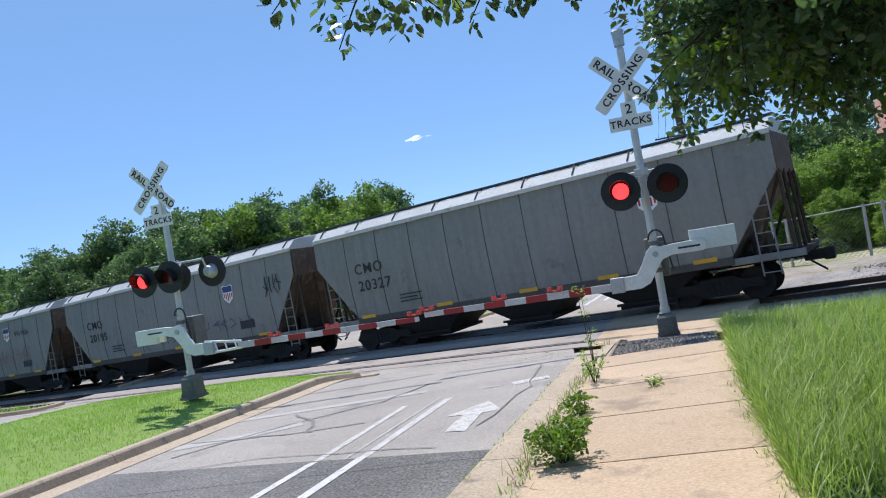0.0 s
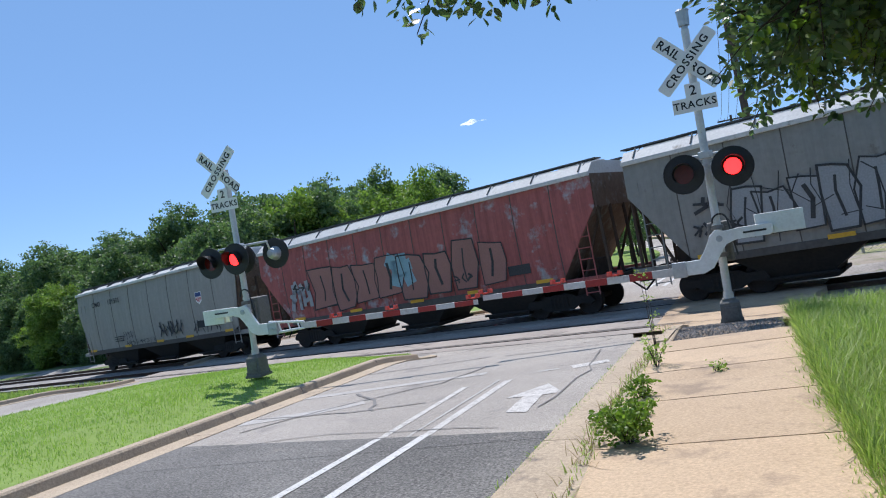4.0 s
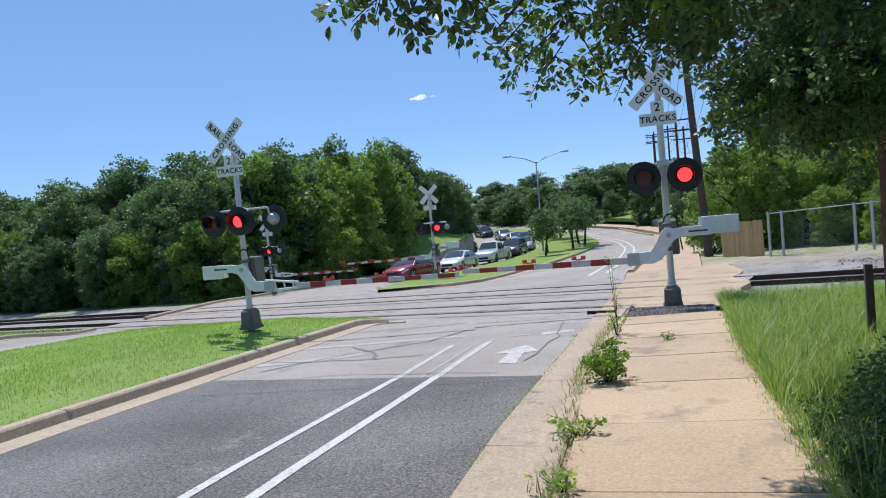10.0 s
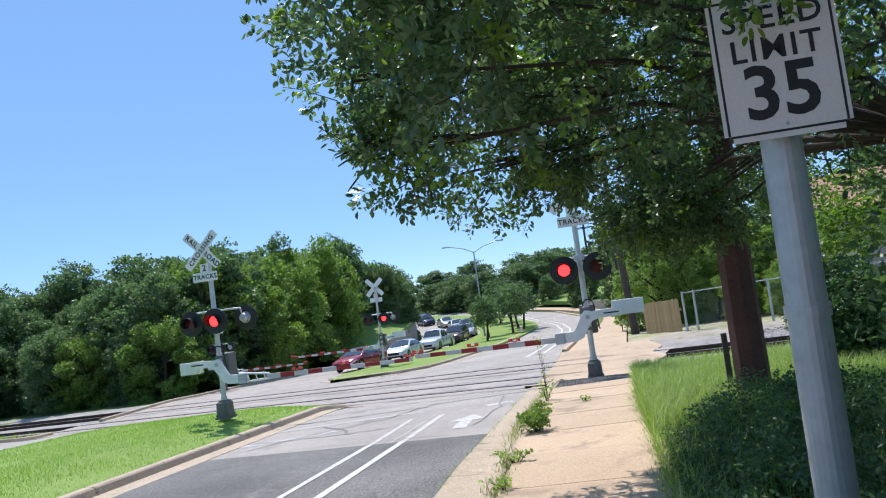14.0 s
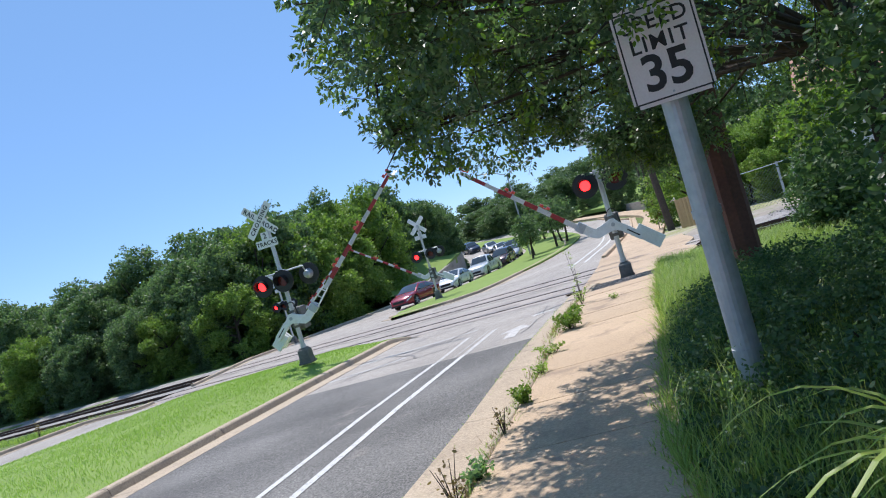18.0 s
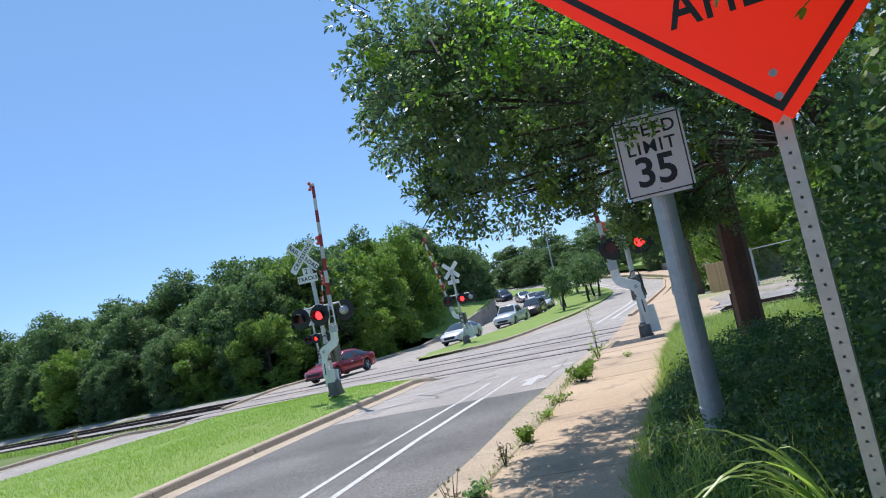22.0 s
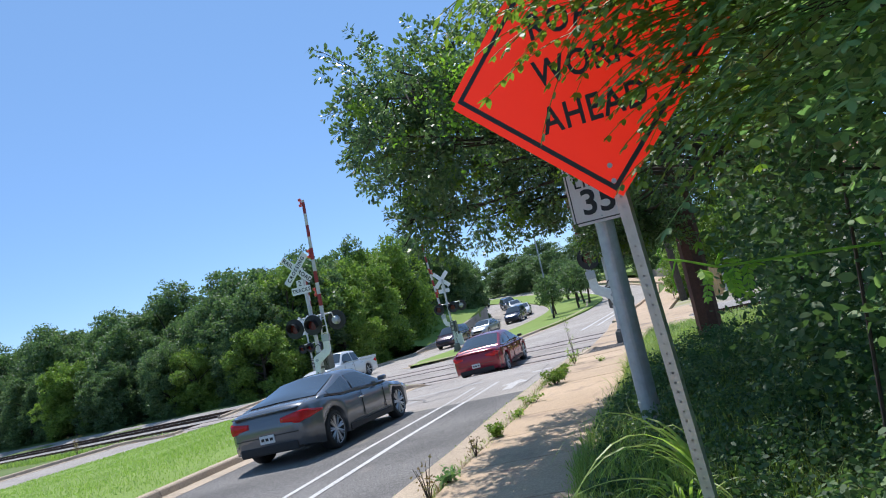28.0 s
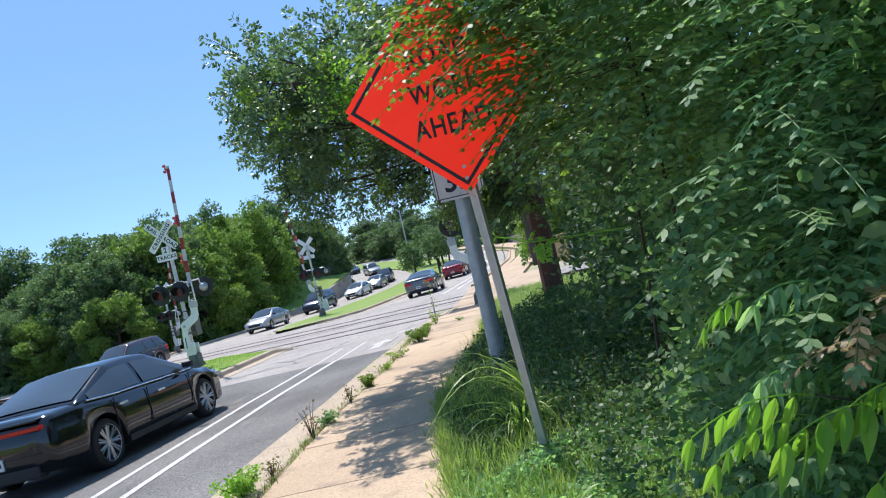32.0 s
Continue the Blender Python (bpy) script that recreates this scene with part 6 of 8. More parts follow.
rnd = random.Random(5)
spots = []
for s in range(-112, -14, 2):
    spots.append((s + rnd.uniform(-0.8, 0.8), 26.6 + rnd.uniform(-0.8, 1.2), rnd.uniform(0.44, 0.66)))
for s in range(-118, -14, 4):
    spots.append((s + rnd.uniform(-1, 1), 30.5 + rnd.uniform(-1.2, 1.2), rnd.uniform(0.82, 1.0)))
for s in range(-130, -10, 4):
    spots.append((s + rnd.uniform(-1, 1), 36.0 + rnd.uniform(-1.5, 1.5), rnd.uniform(0.98, 1.1) if s < -46 else rnd.uniform(1.06, 1.18)))
placed = 0
for s, c, sc in spots:
    x, y = s * TD[0] + c * TN[0], s * TD[1] + c * TN[1]
    if x > -27.5 + (bend(y) if y > 46 else 0):
        continue
    k = rnd.choice([0, 0, 0, 1, 1, 2, 2, 2]) if x < -34 else rnd.choice([0, 1, 2, 3])
    tall = rnd.uniform(0.95, 1.06)
    if sc < 0.7 and (-59 < s < -54 or -76 < s < -73):
        k = 4
    if placed < 5:
        set_on(WOOD_MODELS[placed], x, y, sc, rnd.uniform(0, 6.28), None, tall)
    else:
        copy_tree(WOOD_MODELS[k], x, y, sc, rnd.uniform(0, 6.28), None, tall)
    placed += 1
# trees along the far road, and the ridge behind
for x, y, sc, k in ((-26.3, 45, 0.75, 3), (-27.0, 52, 0.95, 4), (-28.0, 60, 1.05, 4), (-28.6, 66, 1.1, 0), (-30.5, 73, 1.1, 2), (-33.5, 82, 1.1, 0), (-29, 42, 0.95, 4), (-30, 48, 1.05, 3), (-31, 54, 1.05, 1), (-31.5, 60, 1.05, 2), (-34, 67, 1.05, 0), (-37, 74, 1.05, 1), (-41, 82, 1.1, 2), (-46, 92, 1.2, 0), (-53, 102, 1.2, 1), (-36, 52, 1.1, 0), (-38, 62, 1.1, 2), (-26.6, 76, 0.9, 2), (-26.2, 80.5, 0.8, 0), (-29, 84, 0.98, 1), (-31.5, 90, 0.98, 0),
                    (9, 84, 0.95, 1), (12, 76, 0.9, 3), (21, 92, 1.2, 0), (30, 84, 1.2, 1), (40, 76, 1.2, 2)):
    copy_tree(WOOD_MODELS[k], x, y, sc, rnd.uniform(0, 6.28), None, rnd.uniform(1.05, 1.25))
for k in range(26):
    x = -92 + 5.4 * k
    if -42 < x < -36:
        continue
    ob = copy_tree(WOOD_MODELS[rnd.choice([0, 1, 2])], x, 122 + rnd.uniform(-5, 5) + abs(x + 20) * 0.1, rnd.uniform(1.0, 1.3), rnd.uniform(0, 6.28), None, rnd.uniform(0.52, 0.68))
    tagged(ob, "dark green tree on the far ridge", "tree", "trees on the ridge")
for k in range(22):
    x = -110 + 9 * k
    if -53 < x < -43:
        continue
    ob = copy_tree(WOOD_MODELS[rnd.choice([0, 1, 2])], x, 150 + rnd.uniform(-6, 6), rnd.uniform(1.4, 1.7), rnd.uniform(0, 6.28), None, 0.6)
    tagged(ob, "dark green tree on the far ridge", "tree", "trees on the ridge")
# small trees on the far median
SMALL = tree_model("median_tree", 91, 4.6, 1.7, WOODS, "small green tree with a thin trunk on the far grass median", n=120, per=20, leaf=0.2, low=0.3, r=0.42)
for j, (x, y, sc) in enumerate(((-11.1, 57, 0.88), (-10.0, 65, 1.0), (-9.5, 69, 1.05), (-10.6, 73, 1.0), (-12.3, 80, 1.1), (-14.6, 86, 1.2), (-12.0, 63, 0.72))):
    ob = SMALL if j == 0 else copy_thing(SMALL, Matrix.Identity(4))
    ob.matrix_basis = Matrix.LocRotScale(Vector((x, y, gz(x, y) + 0.1)), Euler((0, 0, rnd.uniform(0, 6.28))), Vector((sc, sc, sc)))
    tagged(ob, group="small trees on the median")
# bright trees behind the fence to the right
for x, y, sc, k in ((2.9, 37.2, 0.60, 4), (5.6, 35.6, 0.45, 4), (3.6, 43, 0.42, 4), (7.6, 36.5, 0.55, 3), (6.4, 33, 0.28, 4), (8.6, 33, 0.30, 3), (7.8, 30.2, 0.22, 4), (14.5, 31.5, 0.4, 3), (16.5, 27.6, 0.32, 4), (5, 58, 0.6, 1), (6, 52, 0.6, 3), (3.6, 68, 0.6, 0), (0.5, 80, 0.6, 1), (-4.5, 94, 0.65, 0), (-10, 106, 0.45, 2), (6, 72, 0.8, 2), (6.5, 40, 0.55, 3), (7.9, 39.5, 0.5, 4), (19.5, 36, 0.7, 3), (21, 32, 0.7, 4), (22, 30, 0.75, 3), (4.8, 47, 0.6, 4), (8.5, 48, 0.8, 1), (14, 46, 0.9, 0), (20, 43, 0.9, 2), (27, 37, 0.9, 1), (33, 29, 0.95, 4), (29, 22, 0.8, 3), (38, 22, 0.95, 0), (24, 17, 0.7, 4), (30, 13, 0.8, 0)):
    ob = copy_tree(WOOD_MODELS[k], x, y, sc, rnd.uniform(0, 6.28))
    tagged(ob, "sunlit bright green tree behind the fence", "tree", "trees behind the fence")


# the oak over the walk
def limb(bm, pts, r0, r1):
    n = len(pts) - 1
    for k in range(n):
        rod(bm, pts[k], pts[k + 1], r0 + (r1 - r0) * k / n, r0 + (r1 - r0) * (k + 1) / n, 8, cap=False)


oak_at = Vector((3.9, 1.6, gz(3.9, 1.6)))
oak = thing("oak_tree", "large live oak with dark glossy leaves overhanging the footpath", "tree", Matrix.Translation(oak_at))
OAK_LOBES = [((0.55, 1.2, 3.95), (1.2, 1.2, 0.8)), ((0.45, -1.5, 4.05), (1.1, 1.3, 0.9)), ((-0.5, 1.3, 4.45), (1.0, 1.2, 0.75)), ((-0.3, -0.4, 4.6), (1.0, 1.2, 0.8)), ((0.2, 3.0, 4.8), (1.0, 1.2, 0.8)), ((0.1, -2.0, 4.7), (0.8, 0.9, 0.7)), ((1.6, -0.2, 3.75), (1.2, 1.3, 0.7)), ((1.6, 2.4, 4.9), (1.3, 1.3, 0.9)), ((2.4, 0.2, 5.0), (2.3, 2.4, 1.5)),
             ((2.1, -2.1, 4.6), (1.7, 1.5, 1.15)), ((3.8, 3.6, 4.3), (1.7, 1.8, 1.5)), ((3.7, 5.4, 3.7), (1.3, 1.5, 1.3)), ((4.6, 1.0, 5.2), (2.2, 2.4, 1.8)), ((0.9, -0.2, 5.0), (1.6, 2.2, 1.1)), ((5.2, 4.6, 4.2), (1.6, 1.8, 1.7)), ((2.9, -1.0, 3.5), (1.1, 1.4, 0.7)),
             ((1.6, 5.0, 4.4), (1.5, 1.6, 1.0)), ((2.6, 6.5, 4.3), (1.6, 1.6, 1.3)), ((3.4, 6.2, 3.6), (1.2, 1.2, 1.0)), ((1.5, 4.5, 3.6), (0.9, 1.3, 0.55)), ((2.4, 6.2, 3.5), (1.0, 1.0, 0.6)), ((1.1, 2.9, 3.5), (0.8, 0.9, 0.55)), ((1.25, 3.3, 3.1), (0.6, 0.8, 0.4)), ((1.9, 5.2, 3.15), (0.8, 0.9, 0.38)), ((1.75, 3.7, 2.95), (0.6, 0.8, 0.5)), ((2.2, 3.9, 2.85), (0.45, 0.6, 0.4)), ((1.05, 3.9, 2.95), (0.5, 0.7, 0.35)), ((-0.65, 0.05, 3.5), (0.55, 0.75, 0.5)), ((-0.8, -0.2, 4.1), (0.55, 0.8, 0.55)), ((-0.3, 1.7, 3.5), (0.6, 0.6, 0.45)), ((0.5, 2.2, 3.5), (0.8, 0.7, 0.45)), ((-0.5, -0.6, 4.9), (0.8, 0.9, 0.7)), ((0.9, 4.6, 5.3), (1.5, 1.5, 0.8)), ((0.6, 2.6, 5.5), (1.5, 1.5, 0.8))]
bm = bmesh.new()
limb(bm, [(0, 0, -0.2), (-0.1, -0.1, 1.2), (-0.15, -0.1, 2.3), (-0.3, 0, 3.4)], 0.17, 0.10)
for c, rad in OAK_LOBES:
    t = Vector(c) - oak_at
    a, b = Vector((-0.25, -0.05, 2.6)), Vector((-0.25, -0.05, 2.6)).lerp(t, 0.55) + Vector((0, 0, 0.35))
    limb(bm, [a, b, t], 0.034, 0.010)
    for j in range(5):
        e = t + Vector((rnd.uniform(-1, 1) * rad[0], rnd.uniform(-1, 1) * rad[1], rnd.uniform(-0.7, 0.5) * rad[2])) * 0.85
        limb(bm, [b.lerp(t, 0.6), (t + e) / 2 + Vector((0, 0, 0.1)), e], 0.018, 0.005)
part("trunk", bm, BARK, oak, "dark trunk and limbs")
rs = random.Random(77)


def twig_cloud(rnd, twigs, per, leaf):
    """Leaves set alternately along short drooping twigs: start, way, length."""
    r = np.random.RandomState(rnd)
    a = np.repeat(np.array([t[0] for t in twigs], float), per, axis=0)
    w = np.repeat(np.array([t[1] for t in twigs], float), per, axis=0)
    L = np.repeat(np.array([t[2] for t in twigs], float), per)
    n = len(a)
    f = (np.tile(np.arange(per), len(twigs)) + r.uniform(0, 0.9, n)) / per
    side = np.cross(w, r.normal(size=(n, 3)))
    side /= np.linalg.norm(side, axis=1)[:, None]
    pos = a + w * (L * f)[:, None] + side * (0.012 + 0.075 * r.uniform(0, 1, n) ** 1.5 * (1.1 - 0.6 * f))[:, None]
    pos[:, 2] -= 0.12 * L * f * f
    d = side + w * r.uniform(0.2, 0.9, n)[:, None] + r.normal(size=(n, 3)) * 0.25
    d[:, 2] -= 0.05
    d /= np.linalg.norm(d, axis=1)[:, None]
    s = np.cross(d, np.array([0, 0, 1.0]) + r.normal(size=(n, 3)) * 0.7)
    s /= np.linalg.norm(s, axis=1)[:, None]
    nn = np.cross(s, d)
    ln = leaf * r.uniform(0.65, 1.25, n)[:, None]
    h = ln * 0.25
    v = np.stack([pos, pos + d * ln * 0.3 + s * h + nn * ln * 0.05, pos + d * ln * 0.7 + s * h * 0.92 + nn * ln * 0.04, pos + d * ln - nn * ln * 0.06, pos + d * ln * 0.7 - s * h * 0.92 + nn * ln * 0.04, pos + d * ln * 0.3 - s * h + nn * ln * 0.05], 1)
    return v.reshape(-1, 3), np.arange(n * 6).reshape(n, 6)


old_twigs, young_twigs, wood = [], [], bmesh.new()
for (c, rad) in OAK_LOBES:
    size = (rad[0] * rad[1] + rad[1] * rad[2] + rad[0] * rad[2]) / 3
    m = int((170 if c[0] < 1.5 or (c[0] < 2.0 and c[1] > 3) else 58) * size) + 45
    made = 0
    while made < m:
        d = Vector((rs.gauss(0, 1), rs.gauss(0, 1), rs.gauss(0, 1))).normalized()
        q = rs.uniform(0.30, 0.92)
        at = Vector((c[0] + d.x * rad[0] * q, c[1] + d.y * rad[1] * q, c[2] + d.z * rad[2] * q))
        made += 1
        # clumps with open sky between them
        if noise.noise(at * 1.5) < -0.06 and rs.random() < 0.9:
            continue
        way = (d * 0.8 + Vector((rs.gauss(0, 0.5), rs.gauss(0, 0.5), rs.gauss(0.0, 0.4)))).normalized()
        twig = (at - oak_at, way, rs.uniform(0.16, 0.36))
        (young_twigs if rs.random() < 0.14 else old_twigs).append(twig)
# hanging sprays over the walk
for tip in ((-0.48, 1.9, 2.95), (-0.1, 2.1, 3.1), (-0.73, -0.05, 2.92), (-0.86, -0.12, 2.97), (0.0, -2.05, 2.85), (0.25, -1.8, 3.0), (-0.3, -2.8, 3.6), (-0.85, -1.5, 3.95), (0.6, 1.6, 3.0), (1.1, 2.6, 3.0), (0.2, 0.9, 3.1), (1.42, -2.0, 3.36), (1.62, -2.05, 3.42)):
    for j in range(8):
        p = Vector(tip) + Vector((rs.uniform(0.0, 0.3), rs.uniform(-0.14, 0.14), 0.16 + 0.11 * j))
        twig = (p - oak_at, Vector((rs.uniform(-0.9, 0.5), rs.uniform(-0.6, 0.6), rs.uniform(-0.7, 0.0))).normalized(), rs.uniform(0.14, 0.26))
        (young_twigs if rs.random() < 0.25 else old_twigs).append(twig)
for a, w, L in (old_twigs + young_twigs)[::3]:
    limb(wood, [a - w * 0.15, a + w * L * 0.5, a + w * L - Vector((0, 0, 0.1 * L))], 0.005, 0.002)
tagged(part("twig", wood, BARK, oak, "thin dark twigs"), kind="stuff")
v, f = twig_cloud(5, old_twigs, 42, 0.058)
mesh_part("crown", cloud_mesh("crown", v, f, OAK), None, oak, "dark glossy oak leaves")
v, f = twig_cloud(6, young_twigs, 40, 0.056)
mesh_part("young_growth", cloud_mesh("young_growth", v, f, OAKLIGHT), None, oak, "lighter young leaves")

# sunlit patch on the oak's near side, painted as paler sprays
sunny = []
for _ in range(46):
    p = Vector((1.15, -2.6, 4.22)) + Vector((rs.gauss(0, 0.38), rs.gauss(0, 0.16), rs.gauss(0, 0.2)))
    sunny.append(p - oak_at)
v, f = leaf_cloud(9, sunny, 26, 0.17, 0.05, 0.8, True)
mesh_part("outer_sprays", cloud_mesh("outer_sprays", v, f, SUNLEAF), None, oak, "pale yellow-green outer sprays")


def bush(name, rndseed, lobes, leafmat, per, r, leaf, dens, label, leafy=True, droop=0.1, hung=False):
    root = thing(name, label, "bush")
    rb = random.Random(rndseed)
    sp = []
    for c, rad in lobes:
        base = Vector((c[0] + rb.uniform(-0.3, 0.3), c[1] + rb.uniform(-0.3, 0.3), gz(c[0], c[1])))
        if hung:
            base = Vector((c[0] + 0.9, c[1] + 0.3, c[2] - 0.2))
        bm = bmesh.new()
        rod(bm, base, Vector(c), 0.014, 0.006, 6)
        part("stem", bm, BARK, root, "thin woody stem")
        for _ in range(int(dens * rad[0] * rad[1] * rad[2])):
            d = Vector((rb.gauss(0, 1), rb.gauss(0, 1), rb.gauss(0, 1))).normalized() * rb.uniform(0.65, 1.07)
            p = Vector((c[0] + d.x * rad[0], c[1] + d.y * rad[1], c[2] + d.z * rad[2]))
            if p.z > gz(p.x, p.y) + 0.05:
                sp.append(p)
    v, f = leaf_cloud(rndseed, sp, per, r, leaf, 0.8, leafy, droop)
    mesh_part("foliage", cloud_mesh("foliage", v, f, leafmat), None, root, "dense leaves")
    return root


bush("roadside_thicket", 3, [((4.0, 1.2, 2.0), (1.1, 1.5, 1.5)), ((4.3, -0.8, 2.4), (1.3, 1.4, 1.9)), ((3.9, -2.6, 2.4), (1.15, 1.4, 1.9)), ((4.6, -4.2, 3.0), (1.4, 1.5, 2.2))], BUSHSHADED, 30, 0.3, 0.085, 70, "tall dark green thicket behind the speed limit sign")
bush("roadside_thicket", 8, [((4.1, -5.3, 1.9), (0.9, 1.1, 1.2)), ((4.2, -5.4, 3.7), (1.3, 1.2, 1.2)), ((4.9, -7.3, 2.4), (1.2, 1.4, 1.6)), ((3.5, -4.6, 4.0), (0.9, 0.9, 0.8)), ((5.8, -9.4, 2.8), (1.5, 1.6, 2.0)), ((3.3, -6.3, 3.9), (0.7, 0.7, 0.6)), ((5.6, -6.6, 4.4), (1.5, 1.6, 1.2))], BUSHDARK, 34, 0.26, 0.08, 85, "tall green thicket beside the road work sign")
bush("roadside_thicket", 21, [((3.9, -6.7, 1.5), (0.8, 0.9, 0.8)), ((4.0, -6.3, 2.6), (0.8, 0.9, 0.9)), ((4.3, -7.6, 1.6), (0.8, 0.8, 0.9)), ((4.5, -7.3, 3.4), (1.0, 1.0, 0.9))], BUSHDARK, 40, 0.22, 0.06, 150, "dense green thicket beside the footpath")
bush("roadside_thicket", 22, [((4.3, -7.9, 2.9), (0.6, 0.7, 0.9)), ((4.0, -7.1, 3.7), (0.7, 0.7, 0.7)), ((4.7, -8.7, 2.4), (0.6, 0.6, 0.9)), ((3.7, -6.6, 2.9), (0.5, 0.6, 0.8))], BUSHDARK, 44, 0.2, 0.045, 190, "dense blue-green thicket of small leaves beside the footpath")
bush("roadside_thicket", 31, [((3.0, -5.1, 3.35), (0.38, 0.45, 0.75)), ((3.15, -5.0, 2.75), (0.35, 0.45, 0.4)), ((3.35, -4.6, 3.6), (0.5, 0.6, 0.8))], BUSHSHADED, 40, 0.18, 0.05, 330, "leafy green thicket behind the road work sign", hung=True)
bush("creeper", 23, [((4.15, -7.7, 2.9), (0.6, 0.7, 0.9)), ((3.7, -6.7, 3.2), (0.6, 0.7, 0.9)), ((4.0, -7.0, 1.9), (0.7, 0.8, 0.8))], OAKLIGHT, 12, 0.14, 0.045, 40, "light green creeper growing through the thicket")
# the oak's shade over this undergrowth is put into its leaf colour
bush("low_bush", 12, [((2.3, 0.7, 0.85), (0.8, 1.2, 0.34)), ((2.5, -1.0, 0.9), (0.7, 1.2, 0.34)), ((2.8, 2.4, 0.8), (0.8, 1.0, 0.36)), ((2.6, -2.8, 0.95), (0.6, 1.1, 0.34)), ((2.9, -4.4, 1.0), (0.6, 1.0, 0.3)), ((3.2, -6.0, 1.1), (0.6, 1.0, 0.3)), ((3.5, 0.0, 1.0), (0.7, 2.2, 0.5)), ((1.75, 1.6, 0.72), (0.5, 1.6, 0.28)), ((1.8, -0.9, 0.82), (0.5, 1.5, 0.28)), ((2.3, 3.4, 0.72), (0.7, 0.9, 0.3))], BUSHSHADED, 26, 0.14, 0.042, 520, "low dark green undergrowth along the footpath")


# dark lower shrub, pale top: shade and sun put into the leaf colours
bush("vine_covered_shrub", 41, [((4.3, 8.1, 1.05), (0.72, 0.8, 0.62)), ((4.5, 8.5, 1.6), (0.7, 0.8, 0.5)), ((4.5, 7.9, 1.2), (0.6, 0.7, 0.8))], BUSHSHADED, 40, 0.16, 0.06, 800, "rounded shrub covered in glossy vine leaves by the railway")
bush("sunlit_shrub", 42, [((4.55, 8.5, 2.5), (0.7, 0.8, 0.55)), ((5.1, 9.2, 2.9), (0.8, 0.9, 0.7))], OAKLIGHT, 26, 0.2, 0.075, 260, "sunlit yellow-green shrub by the railway")


def compound_spray(bm, base, way, length, rb, leaflet=0.075):
    """A pinnate leaf: a stalk with leaflets in pairs and one at its end."""
    way = Vector(way).normalized()
    side = way.cross(Vector((0, 0, 1))).normalized()
    n = 6
    pts = [Vector(base) + way * length * k / n - Vector((0, 0, length * 0.35 * (k / n) ** 2)) for k in range(n + 1)]
    for k in range(1, n + 1):
        d = (pts[k] - pts[k - 1]).normalized()
        rod(bm, pts[k - 1], pts[k], 0.0022, 0.0018, 4, cap=False)
        for sgn in ((-1, 1) if k < n else (-1, 1, 0)):
            o = (side * sgn + d * (0.55 if sgn else 1.0) + Vector((0, 0, -0.35 + rb.uniform(-0.2, 0.2)))).normalized()
            w = d.cross(o).cross(o).normalized() * leaflet * 0.26 if sgn else side * leaflet * 0.26
            L = leaflet * rb.uniform(0.8, 1.2)
            p = pts[k]
            vs = [p, p + o * L * 0.3 + w * 0.9, p + o * L * 0.65 + w * 0.8, p + o * L, p + o * L * 0.65 - w * 0.8, p + o * L * 0.3 - w * 0.9]
            bm.faces.new([bm.verts.new(q) for q in vs])


def spray_bush(rndseed, region, n, material, label, leaflet, way):
    root = thing("compound_leaf_shrub", label, "shrub")
    rb = random.Random(rndseed)
    bm = bmesh.new()
    (x0, x1), (y0, y1), (z0, z1) = region
    for _ in range(n):
        b = (rb.uniform(x0, x1), rb.uniform(y0, y1), rb.uniform(z0, z1))
        compound_spray(bm, b, (way[0] + rb.uniform(-0.7, 0.7), way[1] + rb.uniform(-0.7, 0.7), rb.uniform(-0.2, 0.5)), rb.uniform(0.28, 0.5), rb, leaflet)
    part("foliage", bm, material, root, "long compound leaves")
    for _ in range(10):
        bm = bmesh.new()
        a = Vector((x1 + rb.uniform(0.2, 0.6), rb.uniform(y0, y1), z0 + (z1 - z0) * rb.uniform(0.4, 1.1)))
        b = Vector((rb.uniform(x0, x1), rb.uniform(y0, y1), z0 + (z1 - z0) * rb.uniform(0.2, 0.8)))
        limb(bm, [a, a.lerp(b, 0.5) + Vector((0, 0, 0.08)), b], 0.004, 0.002)
        part("twig", bm, BARK, root, "thin twig")


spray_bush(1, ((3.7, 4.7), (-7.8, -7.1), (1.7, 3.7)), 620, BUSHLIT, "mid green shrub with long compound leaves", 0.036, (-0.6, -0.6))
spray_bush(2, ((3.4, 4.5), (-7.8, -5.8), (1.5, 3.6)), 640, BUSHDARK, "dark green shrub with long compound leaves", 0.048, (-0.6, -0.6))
spray_bush(3, ((2.8, 3.6), (-6.9, -6.2), (2.8, 4.3)), 300, BUSHDARK, "leafy twigs hanging in front of the road work sign", 0.05, (-0.8, -0.3))
spray_bush(9, ((2.75, 3.1), (-6.5, -6.2), (2.9, 3.3)), 45, OAKLIGHT, "leafy light green twigs beside the road work sign", 0.045, (-0.8, -0.2))
spray_bush(10, ((2.65, 3.1), (-6.6, -6.2), (3.2, 4.0)), 130, OAKLIGHT, "light green twigs hanging over the road work sign", 0.045, (-0.8, -0.2))
spray_bush(11, ((2.25, 2.7), (-6.5, -6.2), (3.45, 4.1)), 85, OAKLIGHT, "light green twigs hanging over the top of the road work sign", 0.045, (-0.6, -0.1))
spray_bush(4, ((2.35, 2.75), (-6.9, -6.4), (3.3, 3.75)), 12, OAKLIGHT, "bright leafy twigs in front of the road work sign", 0.055, (-0.8, -0.3))



